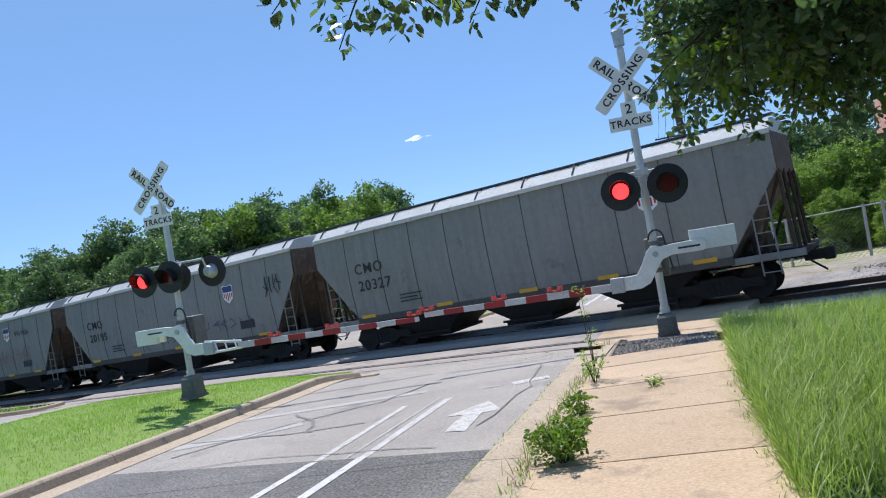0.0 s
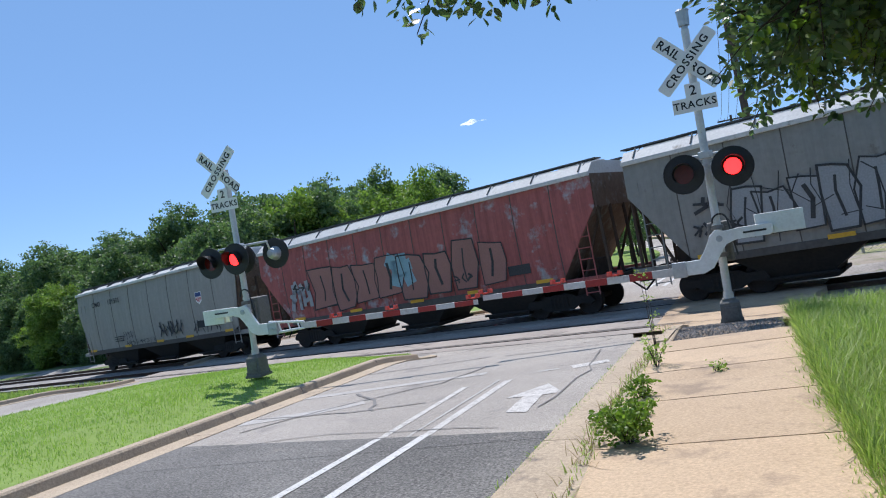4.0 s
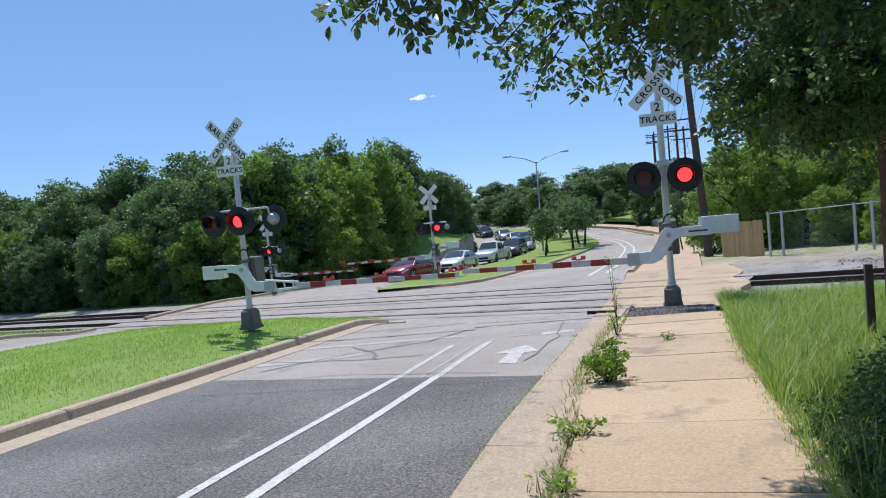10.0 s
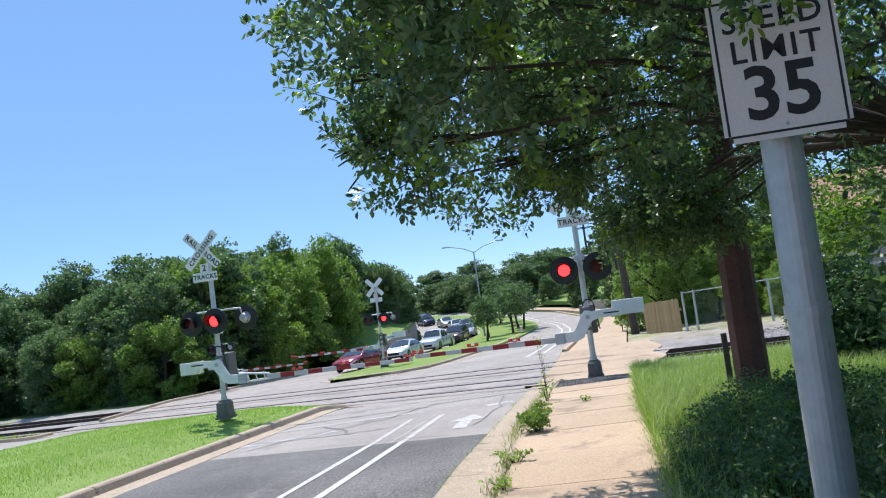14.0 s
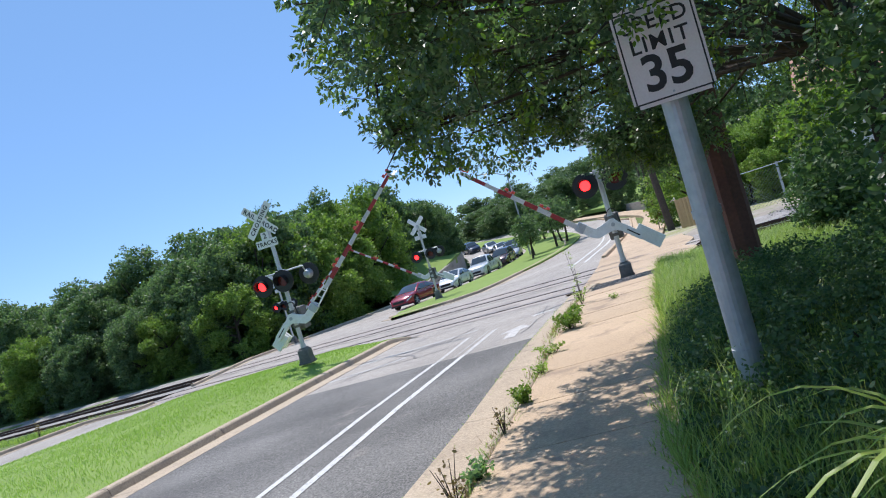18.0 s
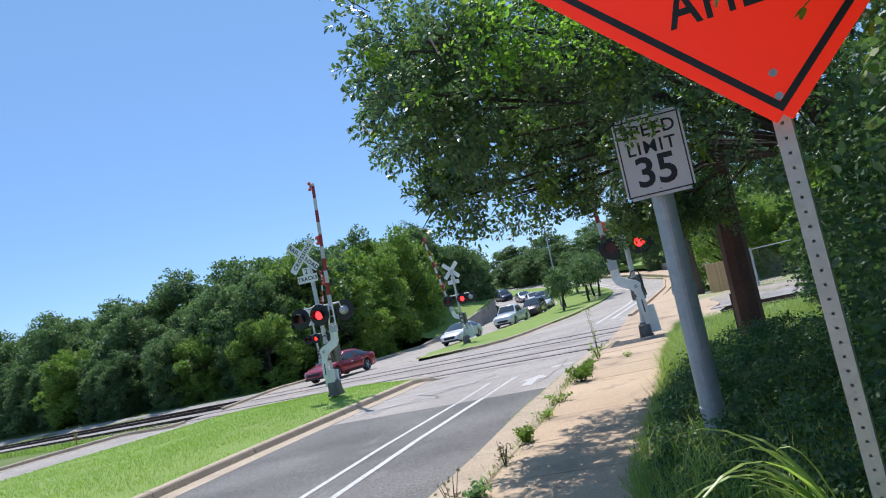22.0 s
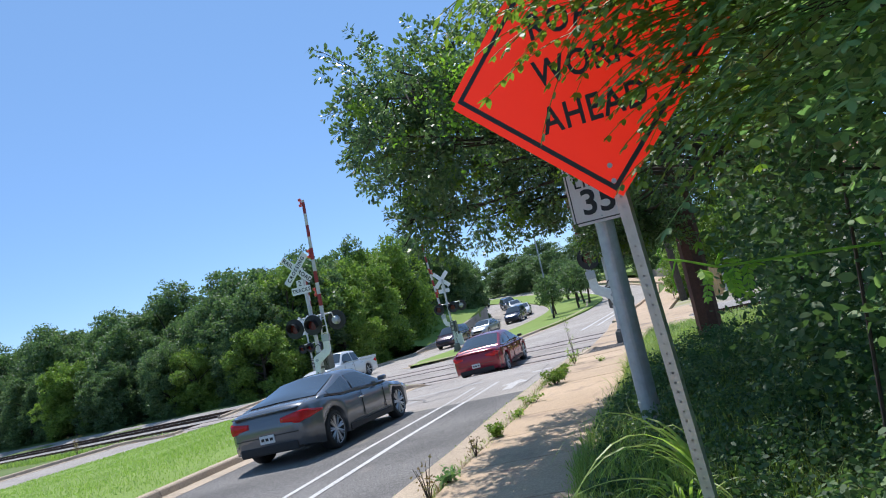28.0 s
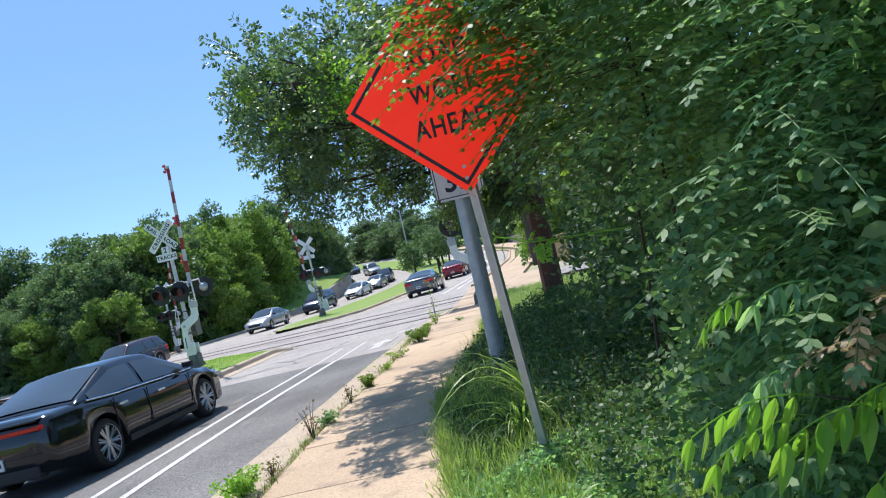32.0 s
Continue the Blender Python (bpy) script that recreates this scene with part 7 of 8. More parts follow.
def hanging_frond(root, base, tip, pairs, leaflet, material, rb):
    """A long compound leaf: an arching stalk with broad pointed leaflets that hang from it in pairs."""
    bm = bmesh.new()
    base, tip = Vector(base), Vector(tip)
    axis = (tip - base).normalized()
    side = axis.cross(Vector((0, 0, 1))).normalized()
    rise = (tip - base).length * 0.12
    spine = [base.lerp(tip, k / pairs) + Vector((0, 0, rise * 4 * (k / pairs) * (1 - k / pairs))) for k in range(pairs + 1)]
    for p, q in zip(spine, spine[1:]):
        rod(bm, p, q, 0.003, 0.0024, 5, cap=False)
    for k in range(1, pairs + 1):
        for sgn in ((-1, 1) if k < pairs else (-1, 1, 0)):
            way = (side * sgn * rb.uniform(0.25, 0.6) + axis * rb.uniform(0.25, 0.6) + Vector((0, 0, -0.85 if sgn else -0.5))).normalized()
            across_leaf = (way.cross(side if rb.random() < 0.5 else axis)).normalized()
            fold = way.cross(across_leaf)
            L = leaflet * rb.uniform(0.75, 1.15)
            p0 = spine[k] + way * 0.008
            mid, left, right = [], [], []
            for u, w in ((0.0, 0.02), (0.15, 0.12), (0.35, 0.165), (0.6, 0.13), (0.82, 0.065), (1.0, 0.0)):
                c = p0 + way * L * u + Vector((0, 0, -0.10 * L * u * u)) + axis * 0.06 * L * u * u
                mid.append(bm.verts.new(c))
                left.append(bm.verts.new(c + across_leaf * L * w + fold * L * w * 0.3))
                right.append(bm.verts.new(c - across_leaf * L * w + fold * L * w * 0.3))
            for a in range(5):
                bm.faces.new((mid[a], left[a], left[a + 1], mid[a + 1]))
                bm.faces.new((mid[a], mid[a + 1], right[a + 1], right[a]))
    part("frond", bm, material, root)


fronds = thing("broadleaf_shrub", "sunlit shrub with long hanging compound leaves beside the footpath", "shrub")
rf = random.Random(12)
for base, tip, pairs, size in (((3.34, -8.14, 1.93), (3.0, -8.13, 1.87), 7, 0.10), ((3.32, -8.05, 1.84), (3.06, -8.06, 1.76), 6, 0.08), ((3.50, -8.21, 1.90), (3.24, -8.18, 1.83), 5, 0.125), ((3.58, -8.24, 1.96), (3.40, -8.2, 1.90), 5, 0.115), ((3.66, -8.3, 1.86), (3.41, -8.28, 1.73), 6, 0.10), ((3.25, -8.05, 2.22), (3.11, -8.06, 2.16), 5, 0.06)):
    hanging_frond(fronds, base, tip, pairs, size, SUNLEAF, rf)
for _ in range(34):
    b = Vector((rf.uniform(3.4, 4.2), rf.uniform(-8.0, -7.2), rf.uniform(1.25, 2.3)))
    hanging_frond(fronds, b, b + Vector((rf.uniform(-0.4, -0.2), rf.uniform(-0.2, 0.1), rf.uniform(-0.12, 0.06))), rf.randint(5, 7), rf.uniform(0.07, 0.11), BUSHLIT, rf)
for b, c in (((4.2, -7.6, 1.5), (3.34, -8.14, 1.93)), ((4.3, -7.7, 1.4), (3.50, -8.21, 1.90)), ((4.4, -7.8, 1.5), (3.66, -8.3, 1.86))):
    bm = bmesh.new()
    limb(bm, [(b[0], b[1], gz(b[0], b[1])), b, c], 0.008, 0.003)
    part("twig", bm, BARK, fronds, "thin twig")
dry = thing("dry_twig", "thin dry brown leaves and tendrils in the thicket", "twig")
for _ in range(9):
    bm = bmesh.new()
    b = Vector((rf.uniform(3.45, 3.65), rf.uniform(-8.2, -8.0), rf.uniform(2.0, 2.15)))
    compound_spray(bm, b, (rf.uniform(-1, 0.2), rf.uniform(-0.5, 0.3), rf.uniform(-0.3, 0.3)), rf.uniform(0.12, 0.2), rf, 0.04)
    part("dry_leaf", bm, DRYLEAF, dry)
spray_bush(6, ((3.4, 4.3), (-7.9, -6.8), (0.95, 2.6)), 420, BUSHDARK, "green shrub with broad compound leaves", 0.052, (-0.6, -0.5))

vine = thing("vine_shoot", "yellow-green vine shoot with small leaves and tendrils", "vine")
bm = bmesh.new()
limb(bm, [(3.1, -6.6, 2.40), (2.62, -6.62, 2.435), (2.53, -6.61, 2.475), (2.46, -6.60, 2.497), (2.45, -6.60, 2.525), (2.462, -6.60, 2.535)], 0.0045, 0.002)
limb(bm, [(2.46, -6.60, 2.497), (2.43, -6.59, 2.465)], 0.003, 0.0015)
limb(bm, [(2.50, -6.605, 2.485), (2.475, -6.6, 2.43), (2.48, -6.6, 2.385), (2.47, -6.6, 2.37)], 0.003, 0.0012)
part("stem", bm, SUNLEAF, vine, "thin green stem")
rv = random.Random(3)
for k in range(9):
    p = Vector((2.76 - 0.024 * k, -6.62, 2.42 + rv.uniform(-0.02, 0.02)))
    bm = bmesh.new()
    compound_spray(bm, p, (rv.uniform(-0.6, 0.2), rv.uniform(-0.5, 0.5), rv.uniform(-0.6, 0.6)), rv.uniform(0.04, 0.08), rv, 0.028)
    part("leaf", bm, SUNLEAF, vine)


def blades(name, rndseed, n, place, hmin, hmax, width, material, label, bendy=0.5):
    """Grass blades, two quads each."""
    rb = np.random.RandomState(rndseed)
    rp = random.Random(rndseed)
    pts = np.array([place(rp) for _ in range(n)])
    h = rb.uniform(hmin, hmax, n)
    a = rb.uniform(0, 2 * np.pi, n)
    d = np.stack([np.cos(a), np.sin(a), 0 * a], 1)
    s = np.stack([-np.sin(a), np.cos(a), 0 * a], 1) * (width * rb.uniform(0.6, 1.3, n))[:, None]
    up = np.array([0, 0, 1.0])
    lean = rb.uniform(0.05, bendy, n)[:, None]
    p1 = pts + up * (h * 0.55)[:, None] + d * lean * (h * 0.35)[:, None]
    p2 = pts + up * (h * 0.95)[:, None] + d * lean * (h * 0.95)[:, None]
    v = np.stack([pts - s, pts + s, p1 + s * 0.8, p1 - s * 0.8, p2], 1).reshape(-1, 3)
    base = np.arange(n) * 5
    q = np.stack([base, base + 1, base + 2, base + 3], 1)
    t = np.stack([base + 3, base + 2, base + 4], 1)
    me = bpy.data.meshes.new(name)
    me.from_pydata(v.tolist(), [], q.tolist() + t.tolist())
    me.materials.append(material)
    ob = new(name, me)
    return tagged(ob, label, "grass", "", "stuff")


def on_median(rp):
    while True:
        y = -6 + 24 * rp.random() ** 0.8
        xs = median_xs(y)
        x = xs[0] + (xs[-1] - xs[0]) * rp.random() ** 0.7
        return (x, y, gz(x, y) + 0.12 + crown(x, y))


blades("median_grass", 1, 80000, on_median, 0.025, 0.075, 0.006, BLADE, "short bright green grass blades on the median")


def on_verge(rp):
    y = rp.uniform(3.2, 12.2) if rp.random() < 0.9 else rp.uniform(-3.5, 3.2)
    lo = lerp_at(X_WALK_R, y) - 0.05
    hi = 4.6 if y > 5 else 3.4
    x = lo + (hi - lo) * rp.random() ** 1.3
    return (x, y, gz(x, y) + 0.08)


blades("verge_grass", 2, 36000, on_verge, 0.08, 0.36, 0.0045, BLADELONG, "tall unmown grass and weeds beside the footpath", 1.3)


def on_near_verge(rp):
    y = rp.uniform(-10.5, -2.5)
    lo = lerp_at(X_WALK_R, y) - 0.03
    x = lo + 1.6 * rp.random() ** 1.4
    return (x, y, gz(x, y) + 0.07)


blades("verge_grass", 3, 17000, on_near_verge, 0.05, 0.24, 0.0045, BLADELONG, "ragged grass and weeds under the road work sign", 0.9)


def far_verge(rp):
    s, c = rp.uniform(-75, -22), rp.uniform(10.2, 15.2)
    x, y = s * TD[0] + c * TN[0], s * TD[1] + c * TN[1]
    if x > -23.9 - max(0.0, (15 - y)) * 0.12:
        return far_verge(rp)
    return (x, y, gz(x, y) - 0.10)


blades("track_verge_grass", 4, 15000, far_verge, 0.12, 0.35, 0.02, BLADELONG, "green grass strip before the railway", 0.7)


def weed_cover(name, rndseed, n, place, leaf, material, label):
    """Low leafy weeds as small leaves over the soil."""
    rp = random.Random(rndseed)
    sp = []
    for _ in range(n):
        x, y, z = place(rp)
        h = 0.22 * max(0.0, noise.noise(Vector((x * 1.7, y * 1.7, 3.0))) + 0.45)
        sp.append((x, y, z + rp.uniform(0.0, 1.0) * h))
    v, f = leaf_cloud(rndseed, sp, 9, 0.075, leaf, 0.6, True)
    ob = mesh_part(name, cloud_mesh(name, v, f, material), None)
    return tagged(ob, label, "weeds", "", "stuff")


def near_weeds(rp):
    y = rp.uniform(-5.6, 3.5)
    lo = lerp_at(X_WALK_R, y) + 0.08
    x = lo + 2.3 * rp.random() ** 1.2
    return (x, y, gz(x, y) + 0.08)


def end_weeds(rp):
    y = rp.uniform(-9.5, -5.4)
    lo = lerp_at(X_WALK_R, y) + 0.04
    x = lo + 1.9 * rp.random() ** 1.2
    return (x, y, gz(x, y) + 0.08)


def mid_weeds(rp):
    y = rp.uniform(2.5, 12.0)
    lo = lerp_at(X_WALK_R, y) + 0.1
    x = lo + 3.2 * rp.random() ** 1.2
    return (x, y, gz(x, y) + 0.06)


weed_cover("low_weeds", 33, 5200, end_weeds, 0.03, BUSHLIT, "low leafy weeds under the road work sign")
# weeds under the oak: its shade put into the darker leaf colour
weed_cover("low_weeds", 31, 11000, near_weeds, 0.036, BUSHSHADED, "low dark green leafy weeds in the shade beside the footpath")
weed_cover("low_weeds", 32, 8000, mid_weeds, 0.04, BLADELONG, "sunlit leafy weeds among the grass")


def joint_place(rp):
    y = rp.choice([rp.uniform(-9, 12), rp.uniform(-6, 9), rp.choice([4.4, 5.2, 6.0, 7.6, 1.2, 2.4, -1.2, -2.3, -2.9, -4.3]) + rp.gauss(0, 0.35)])
    x = lerp_at(X_WALK_L, y) - 0.04 + rp.gauss(0, 0.05)
    return (x, y, gz(x, y) + 0.085)


def gutter_place(rp):
    y = rp.choice([rp.uniform(-9, 12), rp.uniform(2, 10)])
    x = lerp_at(X_ROAD_R, y) - 0.03 + rp.gauss(0, 0.03)
    return (x, y, gz(x, y))


def walk_edge(rp):
    y = rp.uniform(-9, 9.6)
    x = lerp_at(X_WALK_R, y) - 0.02 + rp.gauss(0, 0.06)
    return (x, y, gz(x, y) + 0.1)


blades("joint_weeds", 6, 700, joint_place, 0.03, 0.15, 0.004, WEEDDRY, "dry straw and stalks in the kerb joint", 1.8)
blades("joint_weeds", 7, 1100, joint_place, 0.03, 0.11, 0.005, BLADELONG, "small green tufts in the kerb joint", 1.6)
blades("gutter_weeds", 8, 1500, gutter_place, 0.015, 0.06, 0.005, BLADELONG, "small green tufts at the edge of the asphalt", 1.4)
blades("edge_grass", 9, 5000, walk_edge, 0.03, 0.10, 0.005, BLADELONG, "ragged grass leaning over the edge of the footpath", 1.2)

# ---- signs and poles ----
def speed_sign():
    base = Vector((1.76, -1.66, gz(1.76, -1.66)))
    root = thing("speed_limit_sign", "white speed limit sign on a thick grey steel pole among grass", "road sign", Matrix.Translation(base) @ Matrix.Rotation(radians(4), 4, "Z"))
    bm = bmesh.new()
    rod(bm, (0.0, 0.12, -0.3), (0.0, 0.065, 2.86), 0.10, 0.092, 22)
    for z in (0.35, 1.4):
        rod(bm, (0, 0.115 - z * 0.018, z), (0, 0.114 - z * 0.018, z + 0.06), 0.105, n=22)
    part("pole", bm, GALV, root, "thick galvanised steel pole")
    bm = bmesh.new()
    plate(bm, [(-0.305, -0.38), (0.305, -0.38), (0.305, 0.38), (-0.305, 0.38)], -0.0025, 0.0025)
    es = [e for e in bm.edges if abs(e.verts[0].co.y - e.verts[1].co.y) > 0.001]
    bmesh.ops.bevel(bm, geom=es, offset=0.04, segments=4, affect="EDGES")
    face = part("sign_face", bm, SIGNPINK, root, "pale reflective sign face")
    face.location, face.scale = (0.0, -0.07, 2.605), (0.935, 1.0, 0.93)
    bm = bmesh.new()
    for x0, x1, z0, z1 in ((-0.275, 0.275, 0.34, 0.352), (-0.275, 0.275, -0.352, -0.34), (-0.287, -0.275, -0.34, 0.34), (0.275, 0.287, -0.34, 0.34)):
        box(bm, x0, x1, -0.0045, -0.003, z0, z1)
    part("border", bm, BLACK, face, "black border line")
    lettering("SPEED", 0.165, BLACK, face, Matrix.Translation((0, -0.004, 0.235)), bold=0.002, spacing=1.12, depth=0.0012)
    lettering("LIMIT", 0.165, BLACK, face, Matrix.Translation((0, -0.004, 0.075)), bold=0.002, spacing=1.15, depth=0.0012)
    lettering("35", 0.38, BLACK, face, Matrix.Translation((0, -0.004, -0.155)), bold=0.008, spacing=1.0, depth=0.0012)
    bm = bmesh.new()
    for z in (0.30, -0.315):
        rod(bm, (0, -0.008, z), (0, 0.03, z), 0.009, n=8)
    box(bm, -0.2, 0.2, 0.003, 0.012, 0.1, 0.14)
    box(bm, -0.2, 0.2, 0.003, 0.012, -0.22, -0.18)
    part("bolt", bm, GALV, face, "sign bolts and straps")
    return root


def work_sign():
    b = Vector((2.39, -5.42, gz(2.39, -5.42)))
    root = thing("road_work_sign", "orange diamond road work sign on a perforated steel post", "road sign", Matrix.Translation(b))
    top = Vector((2.297, -5.81, 2.87)) - b
    foot = Vector((0, 0.0, -0.35))
    bm = bmesh.new()
    d = (top + Vector((0.0, 0, 0.55)) - foot)
    n = 64
    q = d.to_track_quat("Z", "Y")
    L = d.length
    # square tube with its front and side faces pierced
    w = 0.026
    for k in range(n):
        z0, z1 = L * k / n, L * (k + 1) / n
        h = 0.0065
        zc = (z0 + z1) / 2
        for face in range(4):
            rot = Matrix.Rotation(face * math.pi / 2, 3, "Z")
            o = [Vector((-w, -w, z0)), Vector((w, -w, z0)), Vector((w, -w, z1)), Vector((-w, -w, z1))]
            i = [Vector((h * math.cos(a), -w, zc + h * math.sin(a))) for a in (math.radians(x) for x in (225, 315, 45, 135))]
            ov = [bm.verts.new(foot + q @ (rot @ p)) for p in o]
            iv = [bm.verts.new(foot + q @ (rot @ p)) for p in i]
            for j in range(4):
                bm.faces.new((ov[j], ov[(j + 1) % 4], iv[(j + 1) % 4], iv[j]))
    bmesh.ops.remove_doubles(bm, verts=bm.verts[:], dist=0.0008)
    part("post", bm, GALV, root, "perforated galvanised square post")
    face_at = Matrix.Translation(top + Vector((0.0, -0.04, 0.54))) @ Matrix.Rotation(radians(1), 4, "Z") @ Matrix.Rotation(radians(-1), 4, "Y")
    bm = bmesh.new()
    R = 0.6465
    plate(bm, [(0, -R), (R, 0), (0, R), (-R, 0)], -0.003, 0.003)
    es = [e for e in bm.edges if abs(e.verts[0].co.y - e.verts[1].co.y) > 0.001]
    bmesh.ops.bevel(bm, geom=es, offset=0.03, segments=4, affect="EDGES")
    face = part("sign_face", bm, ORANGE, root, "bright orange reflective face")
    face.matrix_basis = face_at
    bm = bmesh.new()
    for k in range(4):
        a = Matrix.Rotation(k * math.pi / 2, 3, "Y")
        p, r = Vector((0, 0, -(R - 0.05))), Vector((R - 0.05, 0, 0))
        dirv = (r - p).normalized()
        nrm = Vector((-dirv.z, 0, dirv.x))
        quad = [p + nrm * 0.0, r + nrm * 0.0, r + nrm * 0.022 - dirv * 0.022, p + nrm * 0.022 + dirv * 0.022]
        bm.faces.new([bm.verts.new(a @ (c + Vector((0, -0.0045, 0)))) for c in quad])
    bmesh.ops.recalc_face_normals(bm, faces=bm.faces[:])
    part("border", bm, BLACK, face, "black border line")
    for words, z in (("ROAD", 0.215), ("WORK", 0.0), ("AHEAD", -0.215)):
        lettering(words, 0.168, BLACK, face, Matrix.Translation((0, -0.0045, z)) @ Matrix.Diagonal((0.8, 1, 1, 1)), bold=0.003, spacing=1.1, depth=0.0012)
    for z in (-0.55, -0.48, 0.50):
        bm = bmesh.new()
        rod(bm, (0, -0.012, z), (0, 0.03, z), 0.012, n=8)
        part("bolt", bm, GALV, face, "sign bolt")


speed_sign()
work_sign()
# weathering steel pole
root = thing("steel_pole", "rust-brown faceted weathering steel utility pole in the grass", "utility pole", Matrix.Translation((2.42, 5.2, gz(2.42, 5.2))))
bm = bmesh.new()
rod(bm, (0, 0, -0.3), (0, 0, 14), 0.23, 0.13, 8)
part("shaft", bm, CORTEN, root, "rust-brown eight-sided shaft")
# short marker post
root = thing("marker_post", "short grey steel marker post in the grass", "post", pose(2.22, 6.0, gz(2.22, 6.0)))
bm = bmesh.new()
box(bm, -0.04, 0.04, -0.035, 0.035, -0.2, 0.95, 0.008)
for k in range(8):
    box(bm, -0.012, 0.012, -0.038, -0.034, 0.14 + 0.1 * k, 0.17 + 0.1 * k)
part("post", bm, WOODPOLE, root)


def util_pole(x, y, h, arms=True, lean=0.0, r=0.15):
    root = thing("utility_pole", "dark wooden utility pole with crossarms and wires", "utility pole", pose(x, y, gz(x, y) - 0.1, 0, lean), group="wooden utility poles")
    bm = bmesh.new()
    rod(bm, (0, 0, -0.3), (0, 0, h), r, r * 0.62, 12)
    part("pole", bm, WOODPOLE, root, "dark tarred wooden pole")
    if arms:
        for z in (h - 0.4, h - 1.3):
            bm = bmesh.new()
            box(bm, -1.1, 1.1, -0.06, 0.06, z - 0.06, z + 0.06, 0.01)
            arm = part("crossarm", bm, WOODPOLE, root, "wooden crossarm")
            for k in (-1.0, -0.5, 0.5, 1.0):
                bm = bmesh.new()
                rod(bm, (k, 0, z + 0.06), (k, 0, z + 0.2), 0.035, 0.02, 8)
                part("insulator", bm, GALV, arm, "grey insulator")
    return root


POLES = [(1.14, 33.2, 11.5, -2.7), (-0.2, 66, 11, 0.0), (0.4, 78, 11, 0.0), (-1.4, 90, 12, 0), (-3.4, 100, 12, 0), (-4.0, 112, 12, 0), (2.6, 45, 8.5, -3.0)]
for x, y, h, lean in POLES:
    util_pole(x, y, h, arms=y > 50, lean=lean, r=0.2 if y < 40 else 0.15)
for k, dz in enumerate((0.0, -0.35, -0.9, -1.5, -2.1)):
    root = thing("overhead_wire", "thin black overhead wire between the poles", "wire", group="overhead wires")
    bm = bmesh.new()
    ps = [Vector((x + (k - 2) * 0.4, y, gz(x, y) + h - 0.3 + dz)) for x, y, h, _ in POLES[:6]]
    ps = [Vector((9 + k * 0.3, 3.0, 12.5 + dz))] + ps
    for a, b in zip(ps, ps[1:]):
        sag = [a.lerp(b, j / 8) - Vector((0, 0, 0.9 * 4 * (j / 8) * (1 - j / 8))) for j in range(9)]
        for p, q in zip(sag, sag[1:]):
            rod(bm, p, q, 0.012, n=5, cap=False)
    part("wire", bm, BLACK, root)
# twin street lamp on the far median
x, y = -13.0, 66.0
root = thing("street_lamp", "tall grey twin-arm street lamp on the far median", "street lamp", pose(x, y, gz(x, y), 0, 0, 10))
bm = bmesh.new()
rod(bm, (0, 0, 0), (0, 0, 8.6), 0.10, 0.06, 12)
part("pole", bm, GALV, root, "grey metal pole")
for s in (-1, 1):
    bm = bmesh.new()
    limb(bm, [(0, 0, 8.5), (s * 1.0, 0, 9.0), (s * 2.4, 0, 9.35)], 0.05, 0.035)
    part("arm", bm, GALV, root, "curved lamp arm")
    bm = bmesh.new()
    box(bm, min(s * 2.3, s * 3.1), max(s * 2.3, s * 3.1), -0.15, 0.15, 9.28, 9.42, 0.05)
    part("lamp_head", bm, GALV, root, "flat lamp head")

# ---- beyond the tracks on the right ----
WALLC = mat("retaining_concrete", (0.40, 0.36, 0.31), (0.26, 0.235, 0.205), rough=0.9, big=0.5, fine=10, bump=0.3, stain=(0.15, 0.13, 0.11), stain_at=0.62)
bm = bmesh.new()
pts = [(2.2, 50), (1.9, 56), (1.6 + bend(62), 62), (1.6 + bend(70), 70), (1.6 + bend(80), 80), (1.6 + bend(92), 92)]
loft(bm, [[(x, y, gz(x, y) - 0.2), (x + 0.3, y, gz(x, y) - 0.2), (x + 0.3, y, gz(x, y) + hh), (x, y, gz(x, y) + hh)] for (x, y), hh in zip(pts, (0.2, 0.7, 1.1, 1.3, 1.2, 0.8))])
tagged(part("retaining_wall_east", bm, WALLC), "stained concrete retaining wall beside the far footpath", "wall", kind="structure")
bm = bmesh.new()
pts = [(-22.4, 50), (-21.9 + bend(58), 58), (-22.0 + bend(66), 66), (-22.1 + bend(78), 78), (-22.2 + bend(92), 92)]
loft(bm, [[(x, y, gz(x, y) - 0.2), (x - 0.3, y, gz(x, y) - 0.2), (x - 0.3, y, gz(x, y) + hh), (x, y, gz(x, y) + hh)] for (x, y), hh in zip(pts, (0.1, 0.8, 1.5, 2.1, 2.3))])
tagged(part("retaining_wall_west", bm, WALLC), "stained concrete retaining wall beside the opposite carriageway", "wall", kind="structure")
# grass bank above the east wall
sheet("bank", lambda y: across_steps(2.1 + bend(y), 14 + bend(y), 6), spread_steps(50, 110, 50, 110, 4, 4), lambda x, y: 0.8 * smooth01((y - 50) / 14) + 0.05 * max(0, x - 3 - bend(y)), TURF, "mown green grass bank above the retaining wall", "grass bank", 0.5)
DRYTURF = mat("dry_turf", (0.25, 0.30, 0.085), (0.30, 0.27, 0.15), rough=1.0, big=0.35, fine=10, bump=0.7, spread=0.35, stain=(0.40, 0.34, 0.26), stain_at=0.52)
sheet("far_lawn", lambda y: across_steps(0.75, 30, 10), spread_steps(25.4, 50, 25, 50, 2, 2), -0.02, DRYTURF, "patchy green grass beyond the tracks", "grass")
sheet("bank_west", lambda y: across_steps(-29 + bend(y), -22.35 + bend(y), 4), spread_steps(55, 96, 55, 96, 3, 3), lambda x, y: 2.2 * smooth01((y - 50) / 26) + 0.22 * max(0.0, -22.4 + bend(y) - x), TURF, "steep mown grass slope above the opposite carriageway", "grass bank", 0.8)
verts, faces = [], []
